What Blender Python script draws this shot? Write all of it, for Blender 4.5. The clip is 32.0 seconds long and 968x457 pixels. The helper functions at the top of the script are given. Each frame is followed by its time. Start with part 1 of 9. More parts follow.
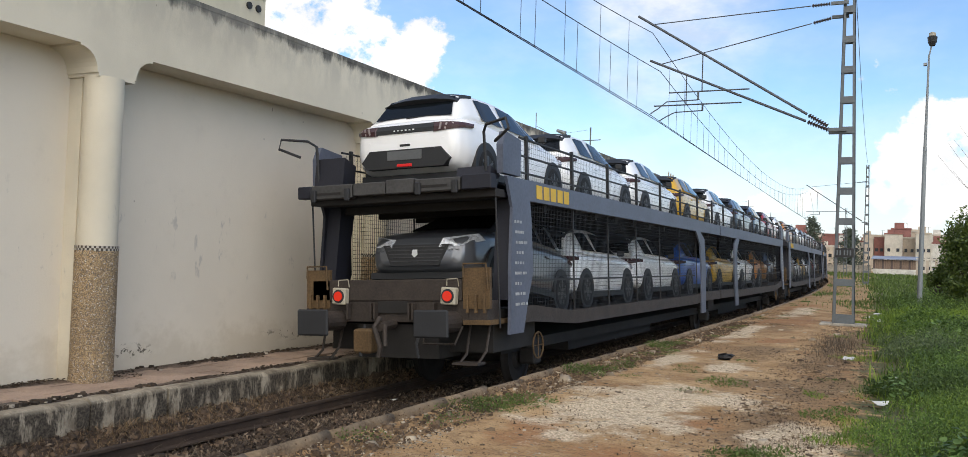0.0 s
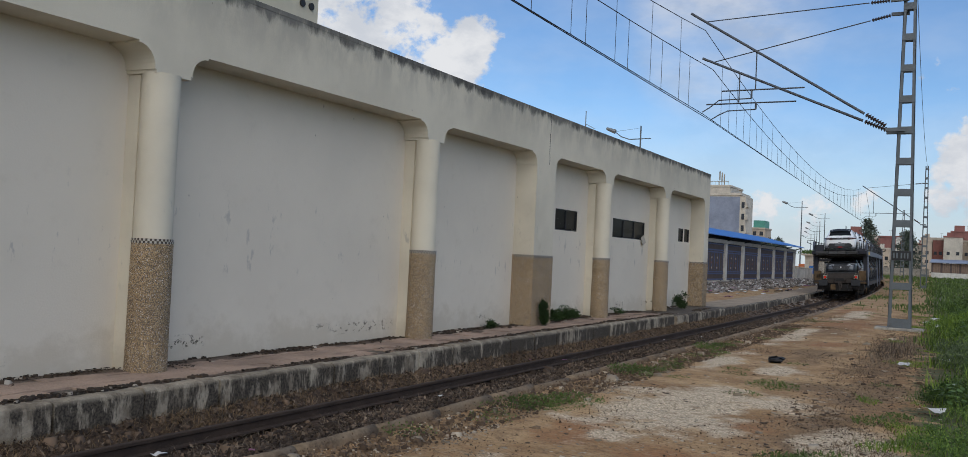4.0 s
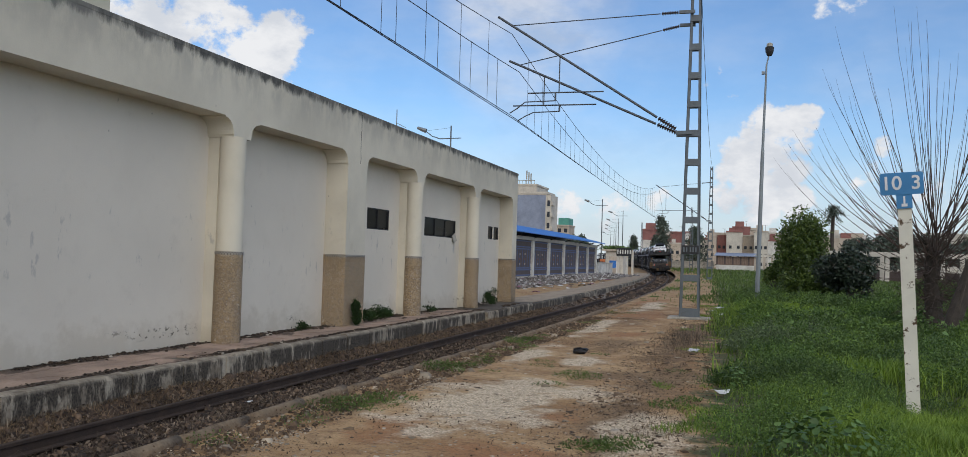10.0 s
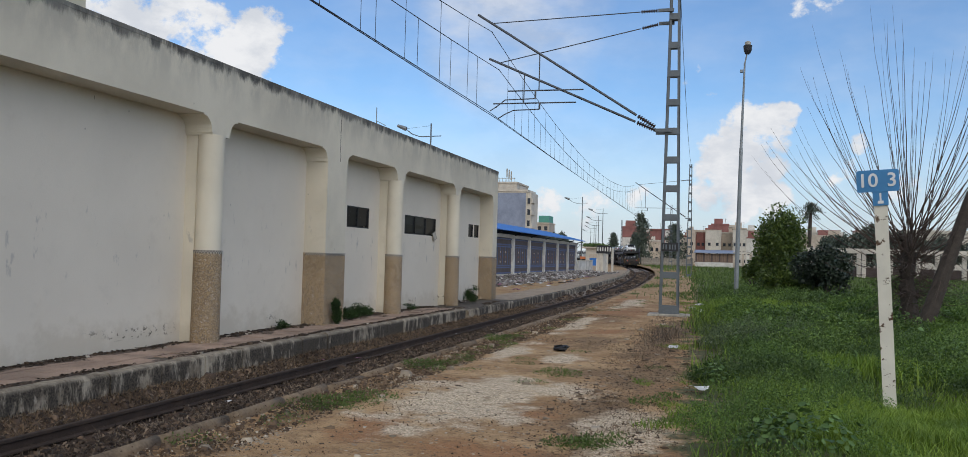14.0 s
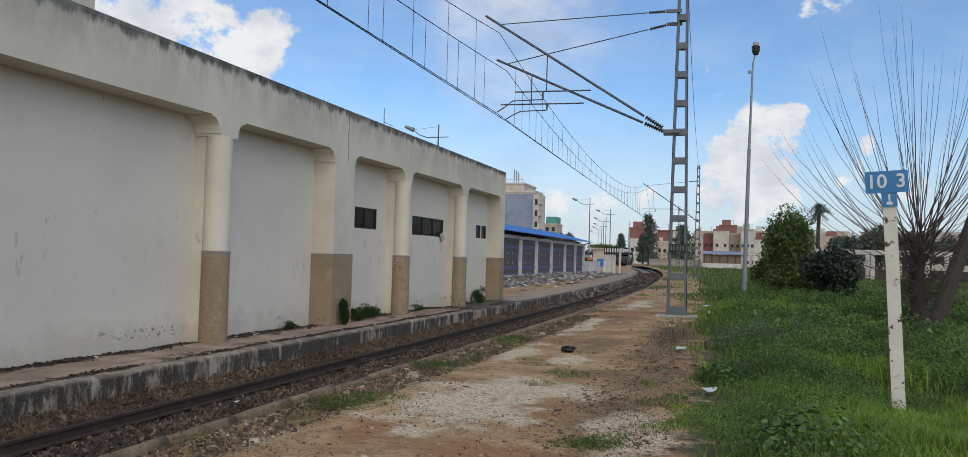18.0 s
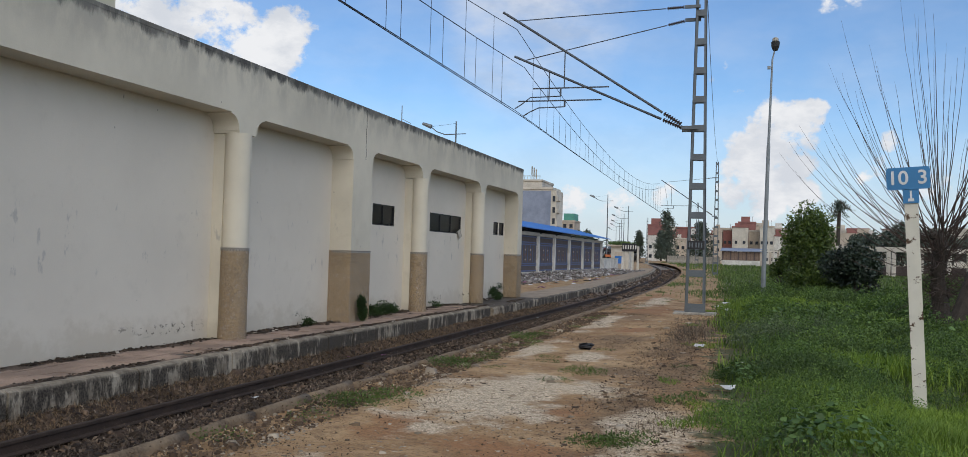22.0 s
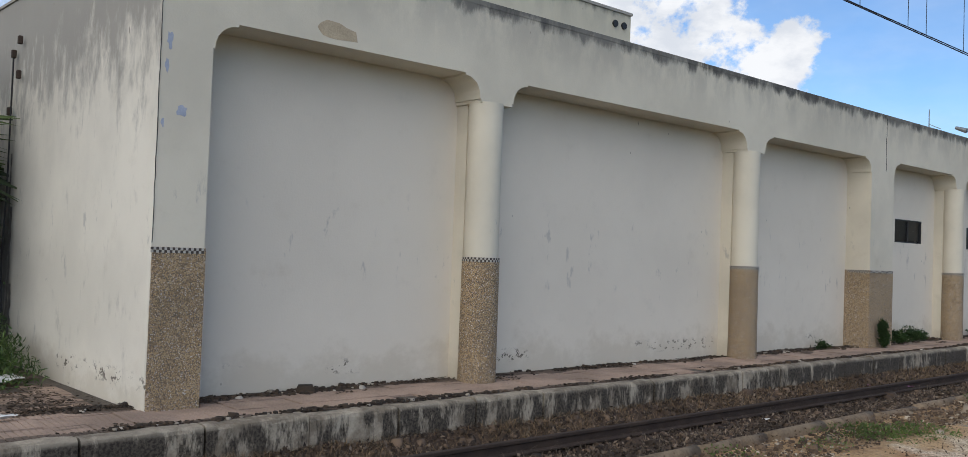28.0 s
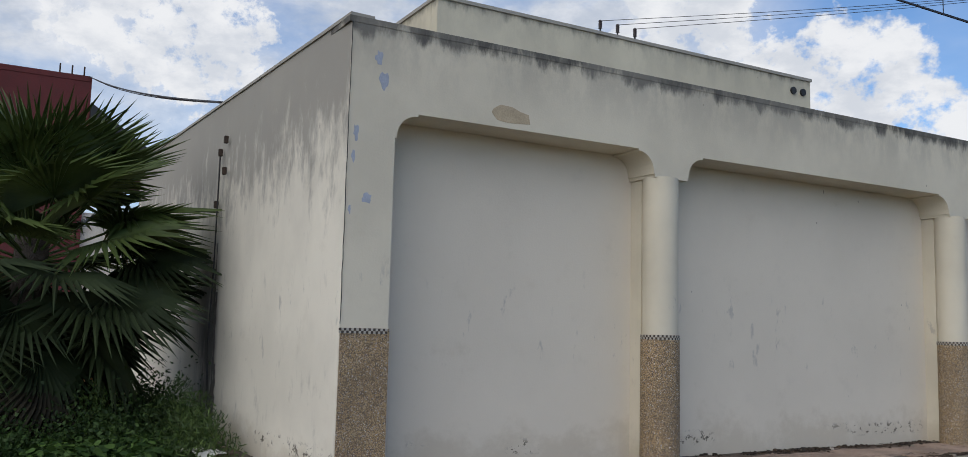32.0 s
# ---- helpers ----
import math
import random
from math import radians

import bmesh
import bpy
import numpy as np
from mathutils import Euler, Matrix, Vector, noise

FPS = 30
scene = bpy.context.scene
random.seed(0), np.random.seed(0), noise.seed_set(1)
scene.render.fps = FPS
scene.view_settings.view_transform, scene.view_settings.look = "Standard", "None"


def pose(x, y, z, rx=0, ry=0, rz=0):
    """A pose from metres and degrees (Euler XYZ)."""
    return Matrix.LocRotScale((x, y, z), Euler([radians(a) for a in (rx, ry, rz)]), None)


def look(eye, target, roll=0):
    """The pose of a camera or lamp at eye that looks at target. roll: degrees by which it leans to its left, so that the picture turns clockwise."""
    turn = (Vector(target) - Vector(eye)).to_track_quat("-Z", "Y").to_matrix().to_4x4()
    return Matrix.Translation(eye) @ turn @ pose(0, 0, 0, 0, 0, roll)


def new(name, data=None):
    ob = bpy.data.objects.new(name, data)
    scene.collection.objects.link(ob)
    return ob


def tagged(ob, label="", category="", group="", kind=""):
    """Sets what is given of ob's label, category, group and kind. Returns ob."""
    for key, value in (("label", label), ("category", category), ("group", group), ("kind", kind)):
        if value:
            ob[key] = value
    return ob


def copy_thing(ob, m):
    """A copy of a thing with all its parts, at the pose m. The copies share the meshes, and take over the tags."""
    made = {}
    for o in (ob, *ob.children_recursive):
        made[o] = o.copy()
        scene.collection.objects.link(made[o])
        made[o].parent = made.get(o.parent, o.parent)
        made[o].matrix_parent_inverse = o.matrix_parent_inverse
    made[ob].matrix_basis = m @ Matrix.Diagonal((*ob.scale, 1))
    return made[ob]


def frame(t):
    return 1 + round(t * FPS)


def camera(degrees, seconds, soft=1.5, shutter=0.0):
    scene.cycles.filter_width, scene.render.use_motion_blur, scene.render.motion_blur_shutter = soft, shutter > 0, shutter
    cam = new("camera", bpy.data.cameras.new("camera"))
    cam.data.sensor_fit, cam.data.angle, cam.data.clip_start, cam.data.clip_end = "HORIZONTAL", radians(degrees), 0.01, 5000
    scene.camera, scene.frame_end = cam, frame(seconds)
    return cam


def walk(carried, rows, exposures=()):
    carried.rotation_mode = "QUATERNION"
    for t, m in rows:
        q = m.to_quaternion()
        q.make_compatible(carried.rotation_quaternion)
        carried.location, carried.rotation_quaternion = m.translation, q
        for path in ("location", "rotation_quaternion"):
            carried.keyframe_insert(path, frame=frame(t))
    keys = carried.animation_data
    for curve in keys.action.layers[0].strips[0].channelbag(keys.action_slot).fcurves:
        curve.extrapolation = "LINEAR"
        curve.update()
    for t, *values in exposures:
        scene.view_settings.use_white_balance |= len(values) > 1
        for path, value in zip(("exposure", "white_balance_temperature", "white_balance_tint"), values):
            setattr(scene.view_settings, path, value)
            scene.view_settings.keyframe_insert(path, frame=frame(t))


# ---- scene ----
cam = camera(57.54, 32.0, soft=0.5)
# a hand-held camera that stands in one place and pans: seconds, yaw, pitch, roll
PATH = [
    (0, 25.77, 1.73, -1.90),
    (0.5, 25.33, 1.90, -2.23),
    (1, 24.87, 1.55, -1.64),
    (1.5, 25.62, 1.45, -1.67),
    (2, 33.23, 1.04, -2.01),
    (2.5, 36.59, 0.80, -2.38),
    (3, 36.72, 0.80, -2.60),
    (3.5, 34.56, 1.05, -2.81),
    (4, 28.87, 1.45, -2.69),
    (4.5, 23.72, 1.68, -2.35),
    (6.5, 18.18, 1.88, -1.79),
    (7, 18.13, 1.81, -1.79),
    (7.5, 17.75, 1.89, -1.86),
    (8, 17.52, 1.97, -1.86),
    (8.5, 17.33, 1.97, -1.87),
    (9, 17.12, 1.96, -1.85),
    (9.5, 16.96, 1.91, -1.79),
    (10, 16.71, 1.85, -1.78),
    (10.5, 16.40, 1.90, -1.85),
    (11, 16.18, 1.92, -1.71),
    (11.5, 15.97, 1.88, -1.75),
    (12, 15.73, 1.79, -1.65),
    (12.5, 15.61, 1.76, -1.68),
    (13, 15.58, 1.80, -1.62),
    (13.5, 15.50, 1.78, -1.56),
    (14, 15.44, 1.75, -1.59),
    (14.5, 15.43, 1.75, -1.51),
    (16.5, 15.73, 1.73, -1.57),
    (17, 15.87, 1.81, -1.55),
    (17.5, 15.92, 1.81, -1.60),
    (18, 15.92, 1.80, -1.63),
    (18.5, 15.95, 1.75, -1.66),
    (19, 16.01, 1.75, -1.62),
    (19.5, 16.03, 1.76, -1.76),
    (20, 16.10, 1.75, -1.72),
    (20.5, 16.30, 1.68, -1.71),
    (21, 16.54, 1.66, -1.66),
    (21.5, 16.78, 1.60, -1.73),
    (22, 17.06, 1.56, -1.68),
    (22.5, 17.34, 1.58, -1.82),
    (23, 17.52, 1.60, -1.81),
    (23.5, 17.68, 1.56, -1.81),
    (24, 24.05, 1.26, -1.66),
    (24.5, 30.93, 0.93, -1.69),
    (25, 36.92, 0.69, -1.81),
    (25.5, 40.88, 0.61, -1.88),
    (27.5, 44.32, 1.68, -2.19),
    (28, 49.28, 1.68, -2.07),
    (28.5, 54.01, 1.56, -2.02),
    (29, 58.61, 1.64, -1.83),
    (29.5, 60.97, 1.69, -1.73),
    (30, 61.16, 2.02, -1.76),
    (30.5, 61.29, 3.37, -1.91),
    (31, 61.22, 4.75, -1.83),
    (31.5, 61.01, 5.86, -1.63),
    (32, 60.70, 6.39, -1.46),
]
EYE = (0.0, 0.0, 1.5)
walk(cam, [(t, pose(*EYE, 90 + pitch, roll, yaw)) for t, yaw, pitch, roll in PATH],
     exposures=[(t, s, k, 10) for t, s, k in ((0, 0.62, 7050), (0.3, 0.50, 6900), (0.7, 0.21, 6600), (1.1, 0.08, 6500), (3, 0.12, 6480), (4, -0.06, 6420), (5, 0.02, 6440), (7, 0.06, 6460), (24, 0.08, 6470), (27.5, 0.17, 6450), (28.2, 0.25, 6380), (29, 0.41, 6330), (30, 0.51, 6340), (30.5, 0.38, 6370), (31, 0.11, 6430), (32, 0.07, 6430))])

# ---- world and light ----
world = bpy.data.worlds.new("sky")
scene.world = world
world.use_nodes = True
SUN_EL, SUN_AZ = 38.0, 144.0      # degrees; azimuth clockwise from +y


def build_sky():
    """A blue spring sky with drifting cumulus: directions of the larger clouds, their reach in cosine and weight."""
    nt = world.node_tree
    N, L = nt.nodes, nt.links
    N.clear()
    out = N.new("ShaderNodeOutputWorld")
    bg, bgc, mix = N.new("ShaderNodeBackground"), N.new("ShaderNodeBackground"), N.new("ShaderNodeMixShader")
    sky = N.new("ShaderNodeTexSky")
    sky.sky_type, sky.sun_disc = "NISHITA", False
    sky.sun_elevation, sky.sun_rotation = radians(SUN_EL), radians(SUN_AZ)
    sky.air_density, sky.dust_density, sky.ozone_density = 1.0, 0.0, 6.0
    bg.inputs["Strength"].default_value = 0.128
    sat = N.new("ShaderNodeHueSaturation")
    sat.inputs["Saturation"].default_value = 1.08
    L.new(sky.outputs[0], sat.inputs["Color"])
    L.new(sat.outputs[0], bg.inputs["Color"])
    co = N.new("ShaderNodeTexCoord")

    def math_(op, a, b=None, c=None):
        n = N.new("ShaderNodeMath")
        n.operation = op
        for i, v in enumerate((a, b, c)):
            if v is None:
                continue
            if isinstance(v, (int, float)):
                n.inputs[i].default_value = v
            else:
                L.new(v, n.inputs[i])
        return n.outputs[0]

    def smooth(v, a, b, lo=0.0, hi=1.0):
        n = N.new("ShaderNodeMapRange")
        n.interpolation_type = "SMOOTHSTEP"
        for key, x in (("From Min", a), ("From Max", b), ("To Min", lo), ("To Max", hi)):
            n.inputs[key].default_value = x
        L.new(v, n.inputs["Value"])
        return n.outputs[0]

    def noise_(scale, detail, rough=0.55, stretch=(1, 1, 1.6), shift=(0, 0, 0)):
        mp = N.new("ShaderNodeMapping")
        mp.inputs["Scale"].default_value, mp.inputs["Location"].default_value = stretch, shift
        L.new(co.outputs["Generated"], mp.inputs["Vector"])
        n = N.new("ShaderNodeTexNoise")
        n.inputs["Scale"].default_value, n.inputs["Detail"].default_value, n.inputs["Roughness"].default_value = scale, detail, rough
        L.new(mp.outputs[0], n.inputs["Vector"])
        return n.outputs["Fac"]

    sep = N.new("ShaderNodeSeparateXYZ")
    L.new(co.outputs["Generated"], sep.inputs[0])
    def towards(az, el):
        az, el = radians(az), radians(el)
        dot = N.new("ShaderNodeVectorMath")
        dot.operation = "DOT_PRODUCT"
        L.new(co.outputs["Generated"], dot.inputs[0])
        dot.inputs[1].default_value = (-math.sin(az) * math.cos(el), math.cos(az) * math.cos(el), math.sin(el))
        return dot.outputs["Value"]

    # heaps of cumulus: azimuth to the left of +y, elevation and radius of each lobe, in degrees
    tower = ((-0.3, 8.1, 1.04), (-1.2, 8.6, 1.2), (-2.3, 8.6, 1.2), (-3.2, 9.0, 0.8), (0.6, 6.9, 1.12), (-0.9, 6.7, 1.4), (-2.2, 7.1, 1.28), (0.0, 5.4, 1.4), (-1.6, 5.2, 1.4),
             (1.2, 5.6, 0.88), (-2.8, 5.9, 0.88), (1.3, 4.3, 1.0), (-0.7, 3.8, 1.2), (-2.9, 4.0, 1.2))
    foothills = ((-4.4, 4.8, 1.0), (-5.8, 5.4, 0.72), (-7.0, 5.9, 0.64), (-4.7, 3.9, 1.0), (-7.6, 7.2, 0.56), (-11.1, 5.1, 1.2), (-9.5, 4.8, 1.0), (11.7, 3.4, 1.2), (8.5, 3.1, 1.2), (5.4, 4.0, 0.88),
                 (-4.0, 15.9, 1.0), (-5.5, 15.6, 1.0))
    bank = ((39.1, 14.1, 2.6), (36.7, 13.6, 2.4), (34.3, 13.3, 2.1), (32.6, 12.2, 1.9), (30.8, 11.7, 1.4), (30.3, 13.3, 1.5), (40.7, 12.9, 2.8), (41.6, 15.1, 2.8), (38.5, 16.8, 2.6), (35.2, 15.8, 2.2),
            (44.5, 16.0, 3.5), (48.0, 19.0, 4.0), (80.8, 15.5, 2.6), (77.9, 17.0, 3.0), (84.0, 18.0, 4.0))
    fine, lump_n = noise_(34.0, 9, 0.62, (1, 1, 1.2)), noise_(13.0, 5, 0.55, (1, 1, 1.3), (0.2, 0.0, 0.1))
    ragged = math_("MULTIPLY_ADD", fine, 1.9, math_("MULTIPLY_ADD", lump_n, 1.5, -1.78))
    dense_ = None
    for az, el, r in tower + foothills + bank:
        k = 0.62 if (az, el, r) in foothills else 0.95
        v = smooth(towards(az, el), math.cos(radians(r * 1.7)), math.cos(radians(r * 0.1)), 0.0, k)
        dense_ = v if dense_ is None else math_("MAXIMUM", dense_, v)
    cumulus = smooth(math_("ADD", dense_, ragged), 0.30, 0.78)
    # a grey sheet over the wires and a broken overcast behind the station
    sheet_n = noise_(5.0, 6, 0.6, (1, 1, 2.2), (0.7, 0.2, 0.0))
    sheet_ = None
    # the last, behind the camera and never seen, is added to whiten the light
    for az, el, r, w in ((14.0, 15.0, 8.0, 0.75), (62.0, 21.0, 24.0, 1.05), (100.0, 25.0, 34.0, 1.0), (180.0, 35.0, 75.0, 1.0)):
        v = smooth(towards(az, el), math.cos(radians(r)), math.cos(radians(r * 0.25)), 0.0, w)
        sheet_ = v if sheet_ is None else math_("MAXIMUM", sheet_, v)
    sheet_ = math_("MULTIPLY", sheet_, smooth(sheet_n, 0.34, 0.60, 0.42, 1.0))
    veil = math_("MAXIMUM", smooth(noise_(3.1, 5, 0.6, (1, 1, 2.5), (0.7, 0.2, 0.0)), 0.38, 0.70, 0.07, 0.28), sheet_)
    above = smooth(sep.outputs["Z"], -0.02, 0.02)
    mask = math_("MULTIPLY", math_("MAXIMUM", cumulus, math_("MINIMUM", veil, 0.93)), above)
    # lit tops and grey bellies
    shade = N.new("ShaderNodeMix")
    shade.data_type = "RGBA"
    shade.inputs[6].default_value, shade.inputs[7].default_value = (0.62, 0.67, 0.755, 1), (0.97, 0.98, 1.0, 1)
    puff = noise_(12.0, 7, 0.6, (1, 1, 1.8), (0.0, 0.0, 0.07))
    bright = math_("MULTIPLY_ADD", smooth(puff, 0.36, 0.62), 0.66, math_("MULTIPLY", cumulus, 0.34))
    L.new(bright, shade.inputs[0])
    L.new(shade.outputs[2], bgc.inputs["Color"])
    bgc.inputs["Strength"].default_value = 0.84
    L.new(mask, mix.inputs[0])
    # the milky blue of the air low over the land
    haze, low = N.new("ShaderNodeBackground"), N.new("ShaderNodeMixShader")
    haze.inputs["Color"].default_value = (0.53, 0.605, 0.68, 1)
    L.new(smooth(sep.outputs["Z"], 0.17, 0.0, 0.0, 0.85), low.inputs[0])
    L.new(bg.outputs[0], low.inputs[1])
    L.new(haze.outputs[0], low.inputs[2])
    L.new(low.outputs[0], mix.inputs[1])
    L.new(bgc.outputs[0], mix.inputs[2])
    L.new(mix.outputs[0], out.inputs[0])


build_sky()
sun = new("sun", bpy.data.lights.new("sun", "SUN"))
sun.data.energy, sun.data.angle, sun.data.color = 1.5, radians(75), (1.0, 0.94, 0.84)
_a, _e = radians(SUN_AZ), radians(SUN_EL)
sun.matrix_world = look((0, 0, 60), (-math.sin(_a) * math.cos(_e) * 10, -math.cos(_a) * math.cos(_e) * 10, 60 - math.sin(_e) * 10))
scene.view_settings.exposure = 0.12

# ---- helpers for meshes ----
def mat(name, color, rough=0.8, metal=0.0, var=0.15, scale=6.0, bump=0.0, fine=60.0):
    """Procedural surface: base colour varied at two scales, with fine relief."""
    m = bpy.data.materials.new(name)
    m.use_nodes = True
    nt = m.node_tree
    N, L = nt.nodes, nt.links
    b = N["Principled BSDF"]
    b.inputs["Roughness"].default_value, b.inputs["Metallic"].default_value = rough, metal
    co = N.new("ShaderNodeTexCoord")
    n1, n2 = N.new("ShaderNodeTexNoise"), N.new("ShaderNodeTexNoise")
    n1.inputs["Scale"].default_value, n2.inputs["Scale"].default_value = scale, fine
    n1.inputs["Detail"].default_value, n2.inputs["Detail"].default_value = 5, 3
    L.new(co.outputs["Object"], n1.inputs["Vector"])
    L.new(co.outputs["Object"], n2.inputs["Vector"])
    add = N.new("ShaderNodeMath")
    add.operation = "ADD"
    L.new(n1.outputs["Fac"], add.inputs[0])
    L.new(n2.outputs["Fac"], add.inputs[1])
    ramp = N.new("ShaderNodeMapRange")
    ramp.inputs["From Min"].default_value, ramp.inputs["From Max"].default_value = 0.6, 1.4
    ramp.inputs["To Min"].default_value, ramp.inputs["To Max"].default_value = 1 - var, 1 + var
    L.new(add.outputs[0], ramp.inputs["Value"])
    mul = N.new("ShaderNodeVectorMath")
    mul.operation = "SCALE"
    mul.inputs[0].default_value = color
    L.new(ramp.outputs[0], mul.inputs["Scale"])
    L.new(mul.outputs[0], b.inputs["Base Color"])
    if bump:
        bm_ = N.new("ShaderNodeBump")
        bm_.inputs["Strength"].default_value, bm_.inputs["Distance"].default_value = bump, 0.02
        L.new(n2.outputs["Fac"], bm_.inputs["Height"])
        L.new(bm_.outputs[0], b.inputs["Normal"])
    return m


def box(bm, x0, x1, y0, y1, z0, z1, m=None):
    v = [bm.verts.new(c) for c in ((x0, y0, z0), (x1, y0, z0), (x1, y1, z0), (x0, y1, z0), (x0, y0, z1), (x1, y0, z1), (x1, y1, z1), (x0, y1, z1))]
    if m is not None:
        for q in v:
            q.co = m @ q.co
    for f in ((3, 2, 1, 0), (4, 5, 6, 7), (0, 1, 5, 4), (1, 2, 6, 5), (2, 3, 7, 6), (3, 0, 4, 7)):
        bm.faces.new([v[i] for i in f])
    return v


def prism(bm, outline, a, b, axis="x"):
    """Extrude a closed 2D outline from a to b along an axis; outline in the two other axes in order."""
    def P(u, w, k):
        return {"x": (k, u, w), "y": (u, k, w), "z": (u, w, k)}[axis]
    lo = [bm.verts.new(P(u, w, a)) for u, w in outline]
    hi = [bm.verts.new(P(u, w, b)) for u, w in outline]
    n = len(outline)
    bm.faces.new(lo[::-1])
    bm.faces.new(hi)
    for i in range(n):
        bm.faces.new((lo[i], lo[(i + 1) % n], hi[(i + 1) % n], hi[i]))


def tube(bm, p, q, r0, r1=None, n=8, caps=True):
    p, q = Vector(p), Vector(q)
    r1 = r0 if r1 is None else r1
    d = (q - p).normalized()
    u = d.orthogonal().normalized()
    w = d.cross(u)
    A = [bm.verts.new(p + (u * math.cos(6.2832 * i / n) + w * math.sin(6.2832 * i / n)) * r0) for i in range(n)]
    B = [bm.verts.new(q + (u * math.cos(6.2832 * i / n) + w * math.sin(6.2832 * i / n)) * r1) for i in range(n)]
    for i in range(n):
        bm.faces.new((A[i], A[(i + 1) % n], B[(i + 1) % n], B[i]))
    if caps:
        bm.faces.new(A[::-1])
        bm.faces.new(B)


def polytube(bm, pts, r, n=6):
    """One connected tube along the points; r is a radius or one for each point."""
    pts = [Vector(p) for p in pts]
    rings = []
    u = None
    for i, p in enumerate(pts):
        d = (pts[min(i + 1, len(pts) - 1)] - pts[max(i - 1, 0)]).normalized()
        u = d.orthogonal().normalized() if u is None else (u - d * u.dot(d)).normalized()
        w = d.cross(u)
        k = r[i] if isinstance(r, (list, tuple)) else r
        rings.append([bm.verts.new(p + (u * math.cos(6.28318 * j / n) + w * math.sin(6.28318 * j / n)) * k) for j in range(n)])
    for a, b in zip(rings, rings[1:]):
        for j in range(n):
            bm.faces.new((a[j], a[(j + 1) % n], b[(j + 1) % n], b[j]))
    bm.faces.new(rings[0][::-1])
    bm.faces.new(rings[-1])


def mesh_of(name, bm, material, smooth=False, bevel=0.0):
    if bevel:
        bmesh.ops.bevel(bm, geom=list(bm.edges), offset=bevel, segments=1, affect="EDGES", profile=0.7)
    bmesh.ops.recalc_face_normals(bm, faces=list(bm.faces))
    me = bpy.data.meshes.new(name)
    bm.to_mesh(me)
    bm.free()
    if material:
        for mm in (material if isinstance(material, (list, tuple)) else (material,)):
            me.materials.append(mm)
    if smooth:
        me.polygons.foreach_set("use_smooth", [True] * len(me.polygons))
    return me


def part(name, bm, material, parent, label="", smooth=False, bevel=0.0):
    ob = new(name, mesh_of(name, bm, material, smooth, bevel))
    ob.parent = parent
    if label:
        ob["label"] = label
    return ob


def thing(name, label, category, at=None, group="", kind=""):
    ob = new(name)
    ob.empty_display_size = 0.2
    if at is not None:
        ob.matrix_basis = at
    return tagged(ob, label, category, group, kind)


def solid(name, bm, material, label="", category="", kind="", group="", smooth=False, bevel=0.0):
    return tagged(new(name, mesh_of(name, bm, material, smooth, bevel)), label, category, group, kind)


# ---- materials ----
M_RAIL = mat("rusty_rail", (0.044, 0.028, 0.019), 0.85, 0.0, var=0.45, scale=5, fine=70, bump=0.3)
M_WIRE = mat("wire", (0.04, 0.04, 0.045), 0.6, 0.4)

# ---- richer materials ----
def nodes_of(m):
    nt = m.node_tree
    return nt.nodes, nt.links, nt.nodes["Principled BSDF"]


def tex(N, L, kind="noise", scale=5.0, detail=4.0, rough=0.55, stretch=(1, 1, 1), shift=(0, 0, 0), coord="Object"):
    co, mp = N.new("ShaderNodeTexCoord"), N.new("ShaderNodeMapping")
    mp.inputs["Scale"].default_value, mp.inputs["Location"].default_value = stretch, shift
    if coord == "world":
        L.new(N.new("ShaderNodeNewGeometry").outputs["Position"], mp.inputs["Vector"])
    else:
        L.new(co.outputs[coord], mp.inputs["Vector"])
    if kind == "noise":
        n = N.new("ShaderNodeTexNoise")
        n.inputs["Detail"].default_value, n.inputs["Roughness"].default_value = detail, rough
    else:
        n = N.new("ShaderNodeTexVoronoi")
        n.feature = kind
    n.inputs["Scale"].default_value = scale
    L.new(mp.outputs[0], n.inputs["Vector"])
    return n


def span(N, L, v, a, b, lo=0.0, hi=1.0):
    n = N.new("ShaderNodeMapRange")
    n.interpolation_type = "SMOOTHSTEP"
    for key, x in (("From Min", a), ("From Max", b), ("To Min", lo), ("To Max", hi)):
        n.inputs[key].default_value = x
    L.new(v, n.inputs["Value"])
    return n.outputs[0]


def times_(N, L, a, b):
    n = N.new("ShaderNodeMath")
    n.operation = "MULTIPLY"
    for i, v in enumerate((a, b)):
        if isinstance(v, (int, float)):
            n.inputs[i].default_value = v
        else:
            L.new(v, n.inputs[i])
    return n.outputs[0]


def blend(N, L, fac, a, b):
    n = N.new("ShaderNodeMix")
    n.data_type = "RGBA"
    for i, v in ((0, fac), (6, a), (7, b)):
        if isinstance(v, tuple):
            n.inputs[i].default_value = (*v, 1)
        else:
            L.new(v, n.inputs[i])
    return n.outputs[2]


def relief(N, L, b, height, strength, dist=0.01):
    n = N.new("ShaderNodeBump")
    n.inputs["Strength"].default_value, n.inputs["Distance"].default_value = strength, dist
    L.new(height, n.inputs["Height"])
    L.new(n.outputs[0], b.inputs["Normal"])


def axis_(N, L, which):
    co, sp = N.new("ShaderNodeTexCoord"), N.new("ShaderNodeSeparateXYZ")
    L.new(co.outputs["Object"], sp.inputs[0])
    return sp.outputs[which]


